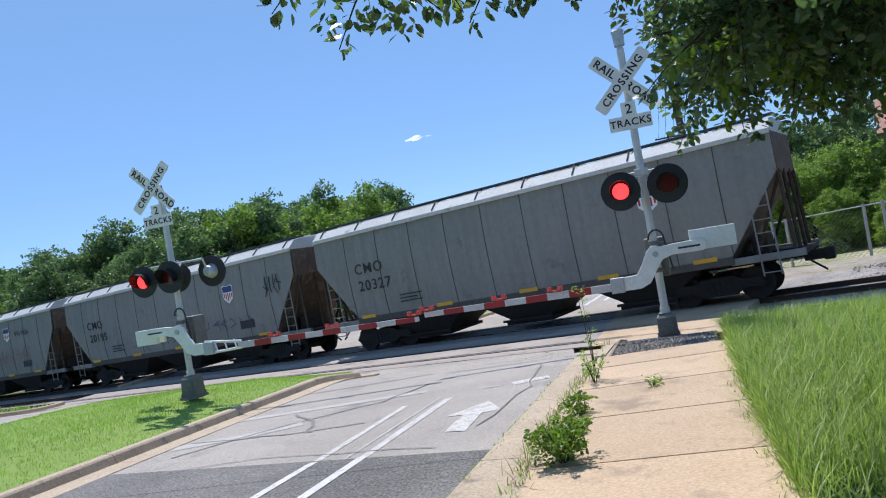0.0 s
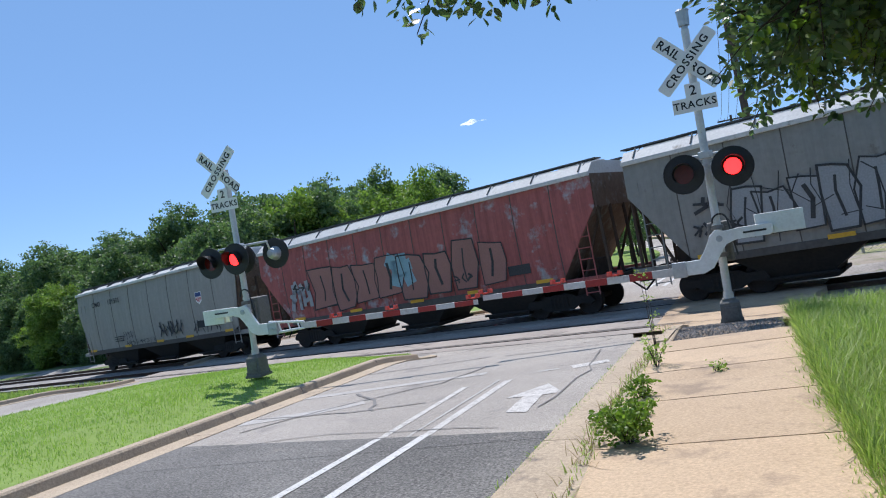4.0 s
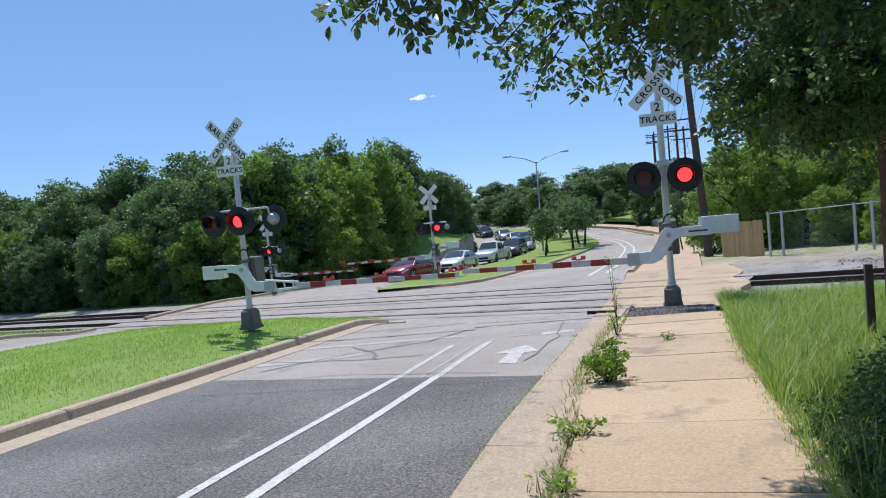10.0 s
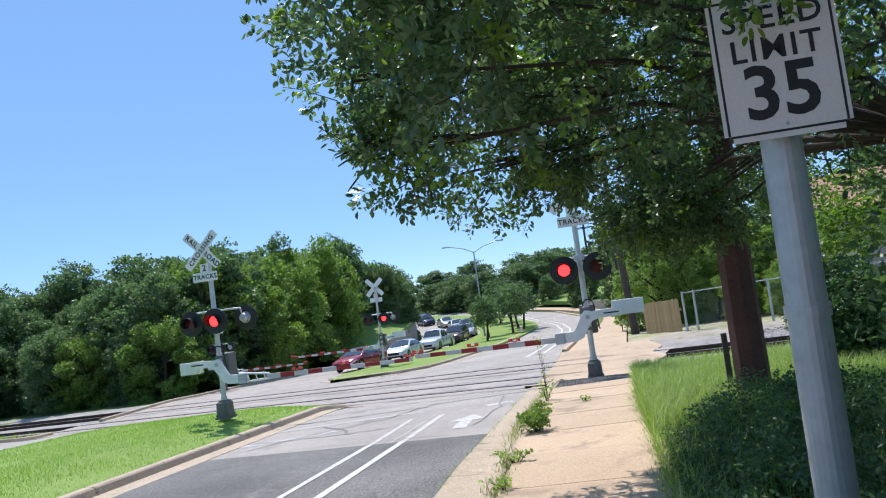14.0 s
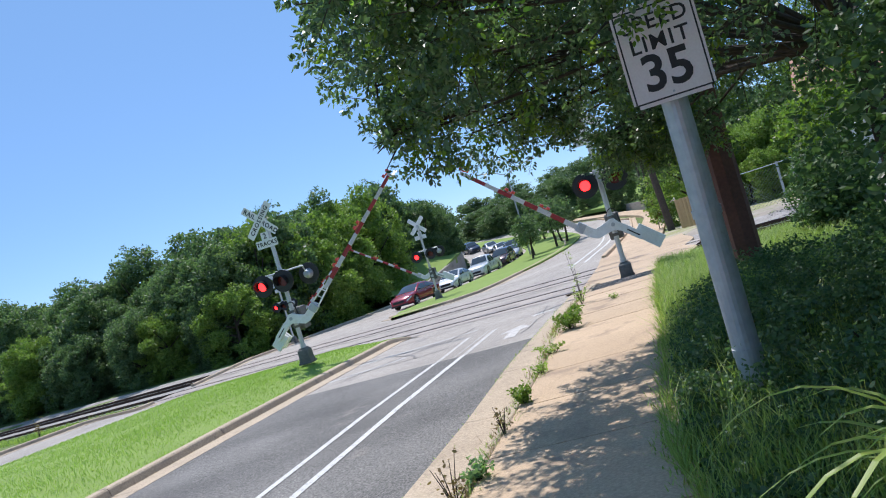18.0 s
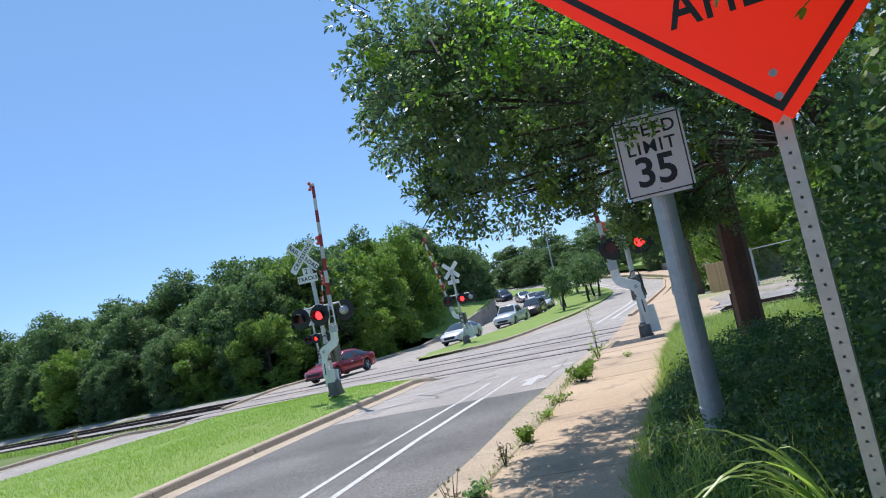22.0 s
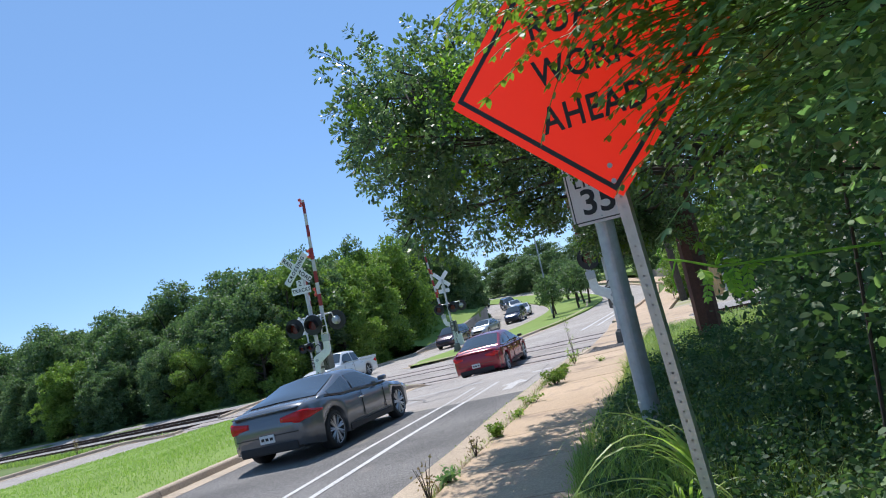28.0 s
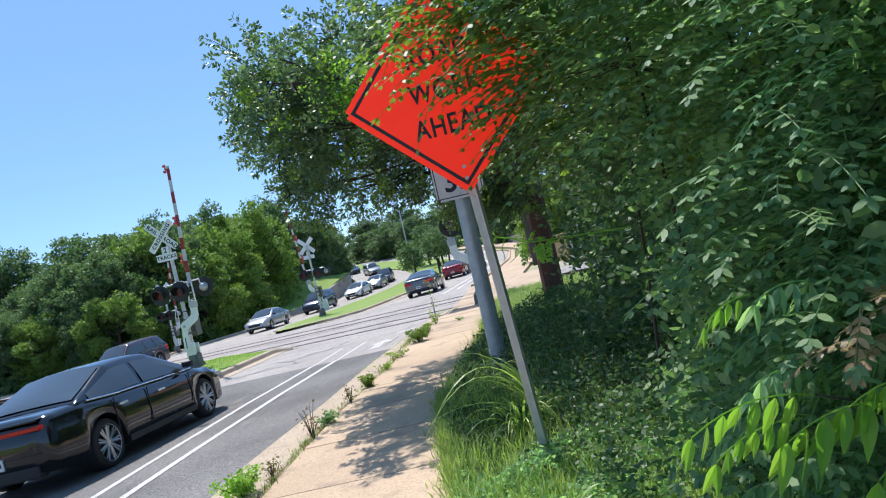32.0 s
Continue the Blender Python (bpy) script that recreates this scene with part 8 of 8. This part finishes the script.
for j in range(30):
    for k in range(4):
        s, c = -4.4 + j, 23.2 + k * (3.6 - 0.02 * j) / 3
        x, y = s * TD[0] + c * TN[0], s * TD[1] + c * TN[1]
        verts.append((x, y, gz(x, y) + (0.01 if k else -0.1) + random.uniform(-0.015, 0.015)))
for j in range(29):
    for k in range(3):
        a = j * 4 + k
        faces.append((a, a + 4, a + 5, a + 1))
GRAVEL = mat("pale_gravel", (0.42, 0.36, 0.29), (0.25, 0.215, 0.175), rough=1.0, big=1.0, fine=18, bump=0.8, spread=0.3, stain=(0.17, 0.21, 0.06), stain_at=0.6)
tagged(quads("gravel_strip", verts, faces, GRAVEL), "pale gravel and dirt strip beyond the tracks", "gravel", kind="structure")
# chain-link fence
FWIRE = mat("fence_wire", (0.33, 0.34, 0.34), (0.22, 0.23, 0.23), rough=0.6, metal=0.5, bump=0)
fence = thing("chain_link_fence", "grey chain-link fence beyond the tracks", "fence")
fpts = [(3.3, 28.1), (3.75, 27.9), (6.0, 26.6), (6.5, 26.3), (9.6, 25.2), (13.5, 24.0), (17.5, 22.6), (22, 21.0)]
for x, y in fpts:
    bm = bmesh.new()
    rod(bm, (x, y, gz(x, y) - 0.2), (x, y, gz(x, y) + 1.72), 0.05 if x < 11 else 0.035, n=10)
    part("post", bm, GALV, fence, "galvanised fence post")
bm = bmesh.new()
for (xa, ya), (xb, yb) in zip(fpts, fpts[1:]):
    rod(bm, (xa, ya, gz(xa, ya) + 1.66), (xb, yb, gz(xb, yb) + 1.66), 0.022, n=6)
part("top_rail", bm, GALV, fence, "galvanised top rail")
bm = bmesh.new()
for (xa, ya), (xb, yb) in zip(fpts, fpts[1:]):
    L = math.hypot(xb - xa, yb - ya)
    n = int(L / 0.16)
    for k in range(n):
        for dirn in (-1, 1):
            u0, u1 = k / n, min(1, max(0, (k + dirn * 11) / n))
            p = Vector((xa + (xb - xa) * u0, ya + (yb - ya) * u0, gz(xa, ya) + 0.05))
            h = 1.58 * abs(u1 - u0) * n / 11
            q = Vector((xa + (xb - xa) * u1, ya + (yb - ya) * u1, gz(xa, ya) + 0.05 + h))
            rod(bm, p, q, 0.005, n=3, cap=False)
part("mesh", bm, FWIRE, fence, "chain-link mesh")
# wooden fence
wf = thing("wooden_fence", "light brown wooden board fence beyond the tracks", "fence")
bm = bmesh.new()
box(bm, -0.07, 0.07, -0.012, 0.012, 0.0, 1.45, 0.004)
board = bpy.data.meshes.new("board")
bm.to_mesh(board)
bm.free()
board.materials.append(FENCEWOOD)
for k in range(17):
    x, y = 1.70 + 0.088 * k, 31.0 - 0.127 * k
    ob = new("board", board)
    ob.parent = wf
    ob.matrix_basis = pose(x, y, gz(x, y) + random.uniform(-0.02, 0.02), 0, random.uniform(-0.6, 0.6), -55)
for z in (0.35, 1.05):
    bm = bmesh.new()
    box(bm, -0.1, 2.6, 0.014, 0.06, z, z + 0.09, 0.006)
    rail = part("fence_rail", bm, FENCEWOOD, wf, "wooden fence rail")
    rail.matrix_basis = pose(1.70, 31.0, gz(1.7, 31.0), 0, 0, -55)
# small grey shed and house behind the trees
SIDING = mat("grey_siding", (0.62, 0.62, 0.61), (0.5, 0.5, 0.5), rough=0.7, bump=0.1)
STUCCO = mat("tan_stucco", (0.50, 0.43, 0.36), (0.40, 0.345, 0.29), rough=0.9, fine=12, bump=0.2)
ROOFT = mat("shingle_roof", (0.50, 0.27, 0.19), (0.40, 0.21, 0.15), rough=0.95, fine=6, bump=0.4)
x, y = 9.6, 29.0
root = thing("shed", "grey metal shed behind the fence", "shed", pose(x, y, gz(x, y), 0, 0, -20))
bm = bmesh.new()
box(bm, -1.2, 1.2, -1.0, 1.0, -0.4, 2.2, 0.02)
part("wall", bm, SIDING, root, "grey metal wall")
for k in range(12):
    bm = bmesh.new()
    box(bm, -1.15 + 0.2 * k, -1.10 + 0.2 * k, -1.02, -1.0, 0.05, 2.1)
    part("wall_rib", bm, SIDING, root)
bm = bmesh.new()
box(bm, -1.35, 1.35, -1.15, 1.15, 2.2, 2.3, 0.02)
part("roof", bm, SIDING, root)
x, y = 15.5, 40
root = thing("house", "low house with a reddish roof behind the trees", "house", pose(x, y, gz(x, y), 0, 0, -15))
bm = bmesh.new()
box(bm, -5, 5, -3, 3, 0, 4.9)
part("wall", bm, STUCCO, root, "tan stucco wall")
bm = bmesh.new()
loft(bm, [[(xx, -3.5, 4.8), (xx, 3.5, 4.8), (xx, 0, 7.0)] for xx in (-5.5, 5.5)])
part("roof", bm, ROOFT, root, "reddish shingle roof")
# mailbox sign by the pole
root = thing("lawn_sign", "small red and white sign on the grass", "sign", pose(0.9, 36.5, gz(0.9, 36.5)))
bm = bmesh.new()
box(bm, -0.45, 0.45, -0.02, 0.02, 0.45, 1.05)
board_ob = part("panel", bm, SIGNWHITE, root, "white sign panel")
bm = bmesh.new()
box(bm, -0.42, 0.42, -0.03, -0.021, 0.72, 1.0)
part("red_bar", bm, RED_REFL, board_ob)
bm = bmesh.new()
for s in (-0.4, 0.4):
    rod(bm, (s, 0, -0.1), (s, 0, 0.5), 0.025, n=6)
part("leg", bm, WOODPOLE, root)
# small fair-weather cloud
CLOUD = mat("cloud_white", (0.9, 0.9, 0.92), (0.85, 0.86, 0.9), rough=1.0, bump=0)
cn = CLOUD.node_tree
soft_noise, soft_range = cn.nodes.new("ShaderNodeTexNoise"), cn.nodes.new("ShaderNodeMapRange")
soft_noise.inputs["Scale"].default_value, soft_noise.inputs["Detail"].default_value = 0.35, 5
soft_range.inputs[1].default_value, soft_range.inputs[2].default_value = 0.38, 0.62
# added emission stands in for sunlight on the cloud
cn.nodes["Principled BSDF"].inputs["Emission Color"].default_value = (0.92, 0.95, 1.0, 1)
cn.nodes["Principled BSDF"].inputs["Emission Strength"].default_value = 0.8
cn.links.new(soft_noise.outputs[0], soft_range.inputs[0])
cn.links.new(soft_range.outputs[0], cn.nodes["Principled BSDF"].inputs["Alpha"])
bm = bmesh.new()
rc = random.Random(4)
for k in range(16):
    u = rc.uniform(-1, 1)
    c = Vector((u * 7.5, rc.uniform(-1.5, 1.5), rc.uniform(-0.8, 1.0) * (1 - abs(u))))
    r = rc.uniform(0.9, 2.0) * (1.15 - abs(u))
    vs = bmesh.ops.create_icosphere(bm, subdivisions=2, radius=1.0)["verts"]
    for v in vs:
        v.co = c + Vector((v.co.x * r * 1.8, v.co.y * r, v.co.z * r * 0.6))
cloud = part("cloud", bm, CLOUD, None, "", True)
cloud.location = (-124, 352, 62)
tagged(cloud, "small white fair-weather cloud in the blue sky", "cloud", kind="structure")

# ---- walk by our side of the road ----
gravel = thing("gravel_patch", "square patch of brown gravel round the signal base", "gravel", kind="structure")
verts, faces = [], []
for j in range(9):
    for k in range(7):
        x, y = -0.80 + 1.55 * k / 6, 9.9 + 3.2 * j / 8
        verts.append((x, y, gz(x, y) + 0.075 + random.uniform(-0.01, 0.01)))
for j in range(8):
    for k in range(6):
        a = j * 7 + k
        faces.append((a, a + 1, a + 8, a + 7))
quads("soil", verts, faces, DIRT, gravel)
verts, faces = [], []
for _ in range(2600):
    x, y = random.uniform(-0.8, 0.75), random.uniform(9.9, 13.1)
    z, r = gz(x, y) + 0.078, random.uniform(0.01, 0.024)
    b = len(verts)
    for k in range(3):
        a = k * 2.1 + random.random()
        verts.append((x + r * math.cos(a), y + r * math.sin(a), z))
    verts.append((x, y, z + r))
    faces += [(b, b + 1, b + 3), (b + 1, b + 2, b + 3), (b + 2, b, b + 3)]
tagged(quads("pebbles", verts, faces, BALLAST, gravel), kind="stuff")


def slab(parent, y0, y1, x_l, x_r, sub=4):
    """One cast slab of the walk with eased edges and a slight tilt."""
    bm = bmesh.new()
    tilt = random.uniform(-0.006, 0.006)
    tops = []
    for j in range(sub + 1):
        y = y0 + 0.007 + (y1 - y0 - 0.014) * j / sub
        row = []
        for k in range(4):
            x = x_l(y) + (x_r(y) - x_l(y)) * k / 3
            row.append((x, y, gz(x, y) + 0.118 + tilt * (j - sub / 2) / sub))
        tops.append(row)
    vs = [[bm.verts.new(p) for p in r] for r in tops]
    for a, b in zip(vs, vs[1:]):
        for k in range(3):
            bm.faces.new((a[k], a[k + 1], b[k + 1], b[k]))
    edge = [e for e in bm.edges if e.is_boundary]
    r = bmesh.ops.extrude_edge_only(bm, edges=edge)
    for v in [g for g in r["geom"] if isinstance(g, bmesh.types.BMVert)]:
        v.co.z -= 0.12
    bmesh.ops.recalc_face_normals(bm, faces=bm.faces[:])
    part("slab", bm, CONCRETE, parent)


walk_root = thing("footpath", "pale stained concrete footpath of cast slabs", "footpath", kind="structure")
ys = [-34, -30, -26, -22, -19, -16] + [-14.0 + 1.52 * k for k in range(17)]
ys = [y for y in ys if y < 9.9] + [9.86]
for a, b in zip(ys, ys[1:]):
    slab(walk_root, a, b, lambda y: lerp_at(X_WALK_L, y) + 0.02, lambda y: lerp_at(X_WALK_R, y) + 0.05)
sheet("walk_end", lambda y: across_steps(lerp_at(X_WALK_L, y), 0.92, 3), [13.1, 13.5, 14.0], 0.112, CONCRETE, "pale concrete edge by the gravel patch", "footpath")
# a low concrete lip on the road side of the gravel
bm = bmesh.new()
loft(bm, [[(-0.98, y, gz(-0.98, y) - 0.05), (-0.82, y, gz(-0.9, y) - 0.05), (-0.82, y, gz(-0.9, y) + 0.14), (-0.98, y, gz(-0.98, y) + 0.14)] for y in (9.9, 11, 12.2, 13.1)])
tagged(part("gravel_lip", bm, KERB), "low concrete lip beside the gravel", "kerb", kind="structure")


def weed(x, y, h, r, n, material, leaf, rndseed, label, per=9, stems=7):
    root = thing("weed", label, "weed", Matrix.Translation((x, y, gz(x, y) + 0.08)), group="weeds in the kerb joint")
    rb = random.Random(rndseed)
    sp = []
    for _ in range(stems):
        bm = bmesh.new()
        a, q = rb.uniform(0, 6.28), rb.uniform(0.2, 1.0) * r
        tip = Vector((q * math.cos(a), q * math.sin(a), h * rb.uniform(0.5, 1.0)))
        limb(bm, [(0, 0, 0), tip * 0.5 + Vector((0, 0, h * 0.1)), tip], 0.006, 0.002)
        sp += [tip * rb.uniform(0.35, 1.05) + Vector((rb.gauss(0, r * 0.2), rb.gauss(0, r * 0.2), rb.uniform(0, 0.04))) for _ in range(max(1, n // stems))]
        part("stem", bm, BARK, root)
    v, f = leaf_cloud(rndseed, sp, per, 0.06, leaf, 0.8, True)
    mesh_part("leaves", cloud_mesh("leaves", v, f, material), None, root, "small leaves")


weed(-0.45, 4.35, 0.30, 0.27, 70, OAKLIGHT, 0.036, 1, "bushy green weed growing in the kerb joint", 28, 12)
weed(-0.58, 5.2, 0.16, 0.2, 30, OAKLIGHT, 0.036, 2, "bushy green weed growing in the kerb joint", 24, 9)
weed(-0.62, 6.0, 0.2, 0.14, 26, OAKLIGHT, 0.036, 3, "bushy green weed growing in the kerb joint", 24, 9)
weed(-0.68, 7.7, 0.36, 0.2, 22, BLADELONG, 0.045, 4, "small dry weed in the kerb joint", 9)
weed(-0.70, 8.0, 1.25, 0.10, 20, BLADELONG, 0.03, 5, "tall thin weed stalk in the kerb joint", 6, 3)
weed(0.02, 7.0, 0.14, 0.14, 16, BLADELONG, 0.035, 6, "small weed in a slab joint", 7)
weed(-0.30, -0.2, 0.2, 0.13, 26, OAKLIGHT, 0.036, 7, "leafy green weed in the kerb joint", 24)
weed(-0.30, -1.2, 0.32, 0.12, 16, WEEDDRY, 0.03, 8, "dry brown weed stalks in the kerb joint", 6)
weed(-0.24, -2.3, 0.18, 0.15, 26, BUSHDARK, 0.045, 9, "dark green weed in the kerb joint", 10)
weed(-0.22, -2.9, 0.42, 0.12, 18, WEEDDRY, 0.03, 10, "dry brown weed stalks in the kerb joint", 6)
weed(-0.45, 2.4, 0.16, 0.2, 22, BLADELONG, 0.04, 11, "flat weed in the kerb joint", 8)
weed(-0.38, 1.2, 0.14, 0.2, 18, BLADELONG, 0.04, 12, "flat weed in the kerb joint", 8)
weed(-0.14, -4.2, 0.2, 0.13, 20, WEEDDRY, 0.026, 13, "dry brown weed in the kerb joint", 8)
weed(-0.24, -4.62, 0.22, 0.2, 60, SUNLEAF, 0.028, 14, "bushy yellow-green weed in the kerb joint", 22, 12)
weed(-24.3, 15.5, 0.9, 0.25, 26, WEEDDRY, 0.05, 15, "dry weed stalks beside the railway", 8)


def long_tuft(x, y, n, h, label, rndseed, way=0.0, spread=3.14, wide=1.0):
    """Arching strap leaves from one root."""
    root = thing("grass_clump", label, "grass clump", Matrix.Translation((x, y, gz(x, y) + 0.05)))
    rb = random.Random(rndseed)
    for k in range(n):
        a = way + rb.uniform(-spread, spread)
        hh, reach, w, droop = h * rb.uniform(0.5, 1.2), h * rb.uniform(0.5, 1.35), rb.uniform(0.006, 0.013) * wide, rb.uniform(0.25, 0.9)
        d, s = Vector((math.cos(a), math.sin(a), 0)), Vector((-math.sin(a), math.cos(a), 0))
        bm = bmesh.new()
        prev = None
        for j in range(11):
            t = j / 10
            p = d * (reach * t ** 1.2 + 0.03) + Vector((0, 0, hh * (2.3 * t - (1.5 + droop) * t * t)))
            ww = w * (1 - t ** 2) + 0.001
            cur = (bm.verts.new(p - s * ww), bm.verts.new(p + Vector((0, 0, -0.006 * (1 - t)))), bm.verts.new(p + s * ww))
            if prev:
                bm.faces.new((prev[0], prev[1], cur[1], cur[0]))
                bm.faces.new((prev[1], prev[2], cur[2], cur[1]))
            prev = cur
        part("leaf", bm, ARCHBLADE, root)


long_tuft(2.40, -4.42, 17, 0.92, "tall clump of long arching grass leaning over the footpath", 4, math.pi, 0.9, 1.5)
long_tuft(2.15, -4.5, 60, 0.42, "short clump of bright grass beside the footpath", 8)
long_tuft(2.78, -7.35, 34, 0.42, "clump of bright arching grass under the thicket", 5)
long_tuft(3.05, -7.75, 30, 0.38, "clump of bright arching grass under the thicket", 6)
long_tuft(2.45, -6.6, 22, 0.32, "clump of arching grass beside the sign post", 7)

# ---- what moves ----
# middles of the opposite carriageway's two lanes by y; the line waits in the inner one and drives off in the outer
INNER = [(-60, -22.0), (8, -20.3), (22, -19.8), (30, -18.4), (36, -17.0), (41, -16.2), (48, -15.8), (60, -15.4), (75, -15.7), (90, -16.6), (130, -17.0)]
OUTER = [(-60, -22.0), (8, -20.3), (22, -19.8), (38, -18.4), (50, -18.5), (62, -18.0), (75, -17.6), (130, -17.2)]


def lane_pose(x, y, way, t):
    """A car in a lane; way +1 drives along +y, -1 comes back."""
    w = smooth01((t - 23.0) / 4.0)
    off = lambda v: x + bend(v) - 0.018 * max(0.0, v - 8) if way > 0 else lerp_at(INNER, v) * (1 - w) + lerp_at(OUTER, v) * w + bend(v)
    slope = (off(y + 1) - off(y - 1)) / 2
    return put_on_road(off(y), y, math.degrees(math.atan2(way, way * slope)))


TRAFFIC = [
    ("sedan_car", "sedan", P_RED, "dark red sedan waiting at the far gate, then driving off", -20.1, -1, [(0, 40), (18.5, 40), (19.3, 39), (20, 36.8), (21, 33), (22, 28.8), (23, 23), (24, 16.4), (25, 8), (27, -10), (32, -55)]),
    ("sedan_car", "sedan", P_WHITE, "white sedan waiting behind the red one, then driving off", -20.1, -1, [(0, 48), (19.6, 48), (21, 45), (22, 43), (23, 40.2), (24, 35.2), (25, 29), (26.5, 17.2), (27, 12.6), (29, -7), (32, -38)]),
    ("pickup_truck", "pickup", P_WHITE, "white pickup truck in the waiting line", -20.0, -1, [(0, 56.5), (21, 56.5), (22, 55.5), (23, 52), (24, 46.2), (26.5, 39.6), (27, 37.5), (28, 30.5), (29, 22.5), (30, 13.4), (32, -6)]),
    ("suv_car", "suv", P_PLUM, "dark plum minivan in the waiting line", -19.9, -1, [(0, 64.5), (22, 64.5), (24, 61), (26.5, 55.5), (28, 50), (29, 43.5), (30, 36.2), (31, 29.4), (32, 23.6)]),
    ("sedan_car", "sedan", P_SILVER, "silver sedan in the waiting line", -20.0, -1, [(0, 72), (23, 72), (26.5, 64), (29, 55), (30, 50), (31, 44.5), (32, 38.8)]),
    ("suv_car", "suv", P_BLUE, "dark suv in the waiting line", -20.4, -1, [(0, 79.5), (24, 79.5), (28, 70), (30, 62), (31, 56.5), (32, 50.5)]),
    ("sedan_car", "sedan", P_WHITE, "white car in the waiting line", -20.4, -1, [(0, 86.5), (25, 86.5), (30, 69), (32, 61.5)]),
    ("suv_car", "suv", P_BLUE, "dark suv far back in the waiting line", -20.4, -1, [(0, 103), (26, 103), (32, 75)]),
    ("sedan_car", "sedan", P_SILVER, "silver car in the waiting line", -20.4, -1, [(0, 95), (27, 92), (32, 68.5)]),
    ("suv_car", "suv", P_SILVER, "silver suv far back in the waiting line", -20.4, -1, [(0, 112), (28, 109), (32, 96)]),
    ("sedan_car", "sedan", P_BLUE, "dark car far back in the waiting line", -20.4, -1, [(0, 120), (28, 118), (32, 106)]),
    ("sedan_car", "sedan", P_RED2, "maroon sedan driving over the crossing", -5.35, 1, [(0, -58), (16, -46), (20, -24), (21, -14), (22, -6.0), (22.5, -3.6), (23, -2.0), (24, -0.15), (24.5, 0.5), (25.5, 3.6), (26.5, 8.4), (27, 11.2), (28, 17.6), (29, 24.1), (30, 31), (31, 39.5), (32, 50)]),
    ("coupe_car", "coupe", P_GUN, "gunmetal grey coupe following the maroon sedan", -5.05, 1, [(0, -66), (20, -54), (24, -24), (26, -7.5), (26.5, -4.2), (27, -1.0), (28, 4.1), (28.5, 7.2), (29, 9.9), (30, 16.4), (31, 23.8), (32, 32.3)]),
    ("sedan_car", "sedan", P_BLACK, "glossy black sedan driving past", -4.65, 1, [(0, -74), (24, -66), (29, -24), (30, -15.5), (31, -7.2), (31.5, -3.4), (32, 0.2)]),
]
MOVERS = []
for name, kind, paint, label, x, way, rows in TRAFFIC:
    near = way > 0 or rows[0][1] < 90
    MOVERS.append((vehicle(name, kind, paint, label, detail=near, bar=paint is P_BLACK), x, way, rows))


def motions():
    tilt = math.degrees(math.atan(0.0330))
    for n, (s0, car) in enumerate(CARS):
        rows = []
        for k in range(0, 65):
            t = k / 2
            s = min(s0 + SPEED * t, 150 - 17 * n)
            x, y, z = on_track(s, C_FAR, 0.0)
            rows.append((t, pose(x, y, z, 0, -tilt if -70 < s < 40 else 0.0, math.degrees(TA))))
        walk(car, rows)
    for gate, rows, sign, z in KEYED_ARMS:
        walk(gate, [(t, pose(0, 0, z, 0, sign * a, 0)) for t, a in rows])
    for lamp, phase, seq in KEYED_LAMPS:
        rows, now = [(0.0, pose(0, 0, 0, 0, 0, 0 if seq[0][1] == phase else 180))], 0 if seq[0][1] == phase else 180
        for t, on in seq[1:]:
            want = 0 if on == phase else 180
            if want != now:
                rows.append((t - 0.1, pose(0, 0, 0, 0, 0, now)))
                for f in (1 / 3, 2 / 3, 1):
                    rows.append((t - 0.1 + 0.1 * f, pose(0, 0, 0, 0, 0, now + (want - now) * f)))
                now = want
        rows.append((32.0, pose(0, 0, 0, 0, 0, now)))
        walk(lamp, rows)
    for car, x, way, rows in MOVERS:
        fine = []
        for (t0, y0), (t1, y1) in zip(rows, rows[1:]):
            n = max(1, round((t1 - t0) / 1.0)) if t1 - t0 < 3 else max(1, int(abs(y1 - y0) / 12))
            fine += [(t0 + (t1 - t0) * k / n, y0 + (y1 - y0) * k / n) for k in range(n)]
        fine.append(rows[-1])
        walk(car, [(t, lane_pose(x, y, way, t)) for t, y in fine])
        if rows[0][1] > 80:
            continue
        # wheels roll with the car from the time that it moves in earnest
        start = max(18.0, next(t for t, y in rows if abs(y - rows[0][1]) > 12) - 1.0)
        place = lambda t: lerp_at(fine, t)
        for w in [c for c in car.children if c.name.startswith("wheel")]:
            r = w.location.z
            spin, t = [(0.0, w.location.copy(), 0.0)], start
            while t < 32.0:
                spin.append((t, w.location.copy(), math.degrees(abs(place(t) - place(start)) / r)))
                t += 0.03
            spin.append((32.0, w.location.copy(), math.degrees(abs(place(32.0) - place(start)) / r)))
            walk(w, [(t, pose(p.x, p.y, p.z, 0, a, 0)) for t, p, a in spin])


motions()
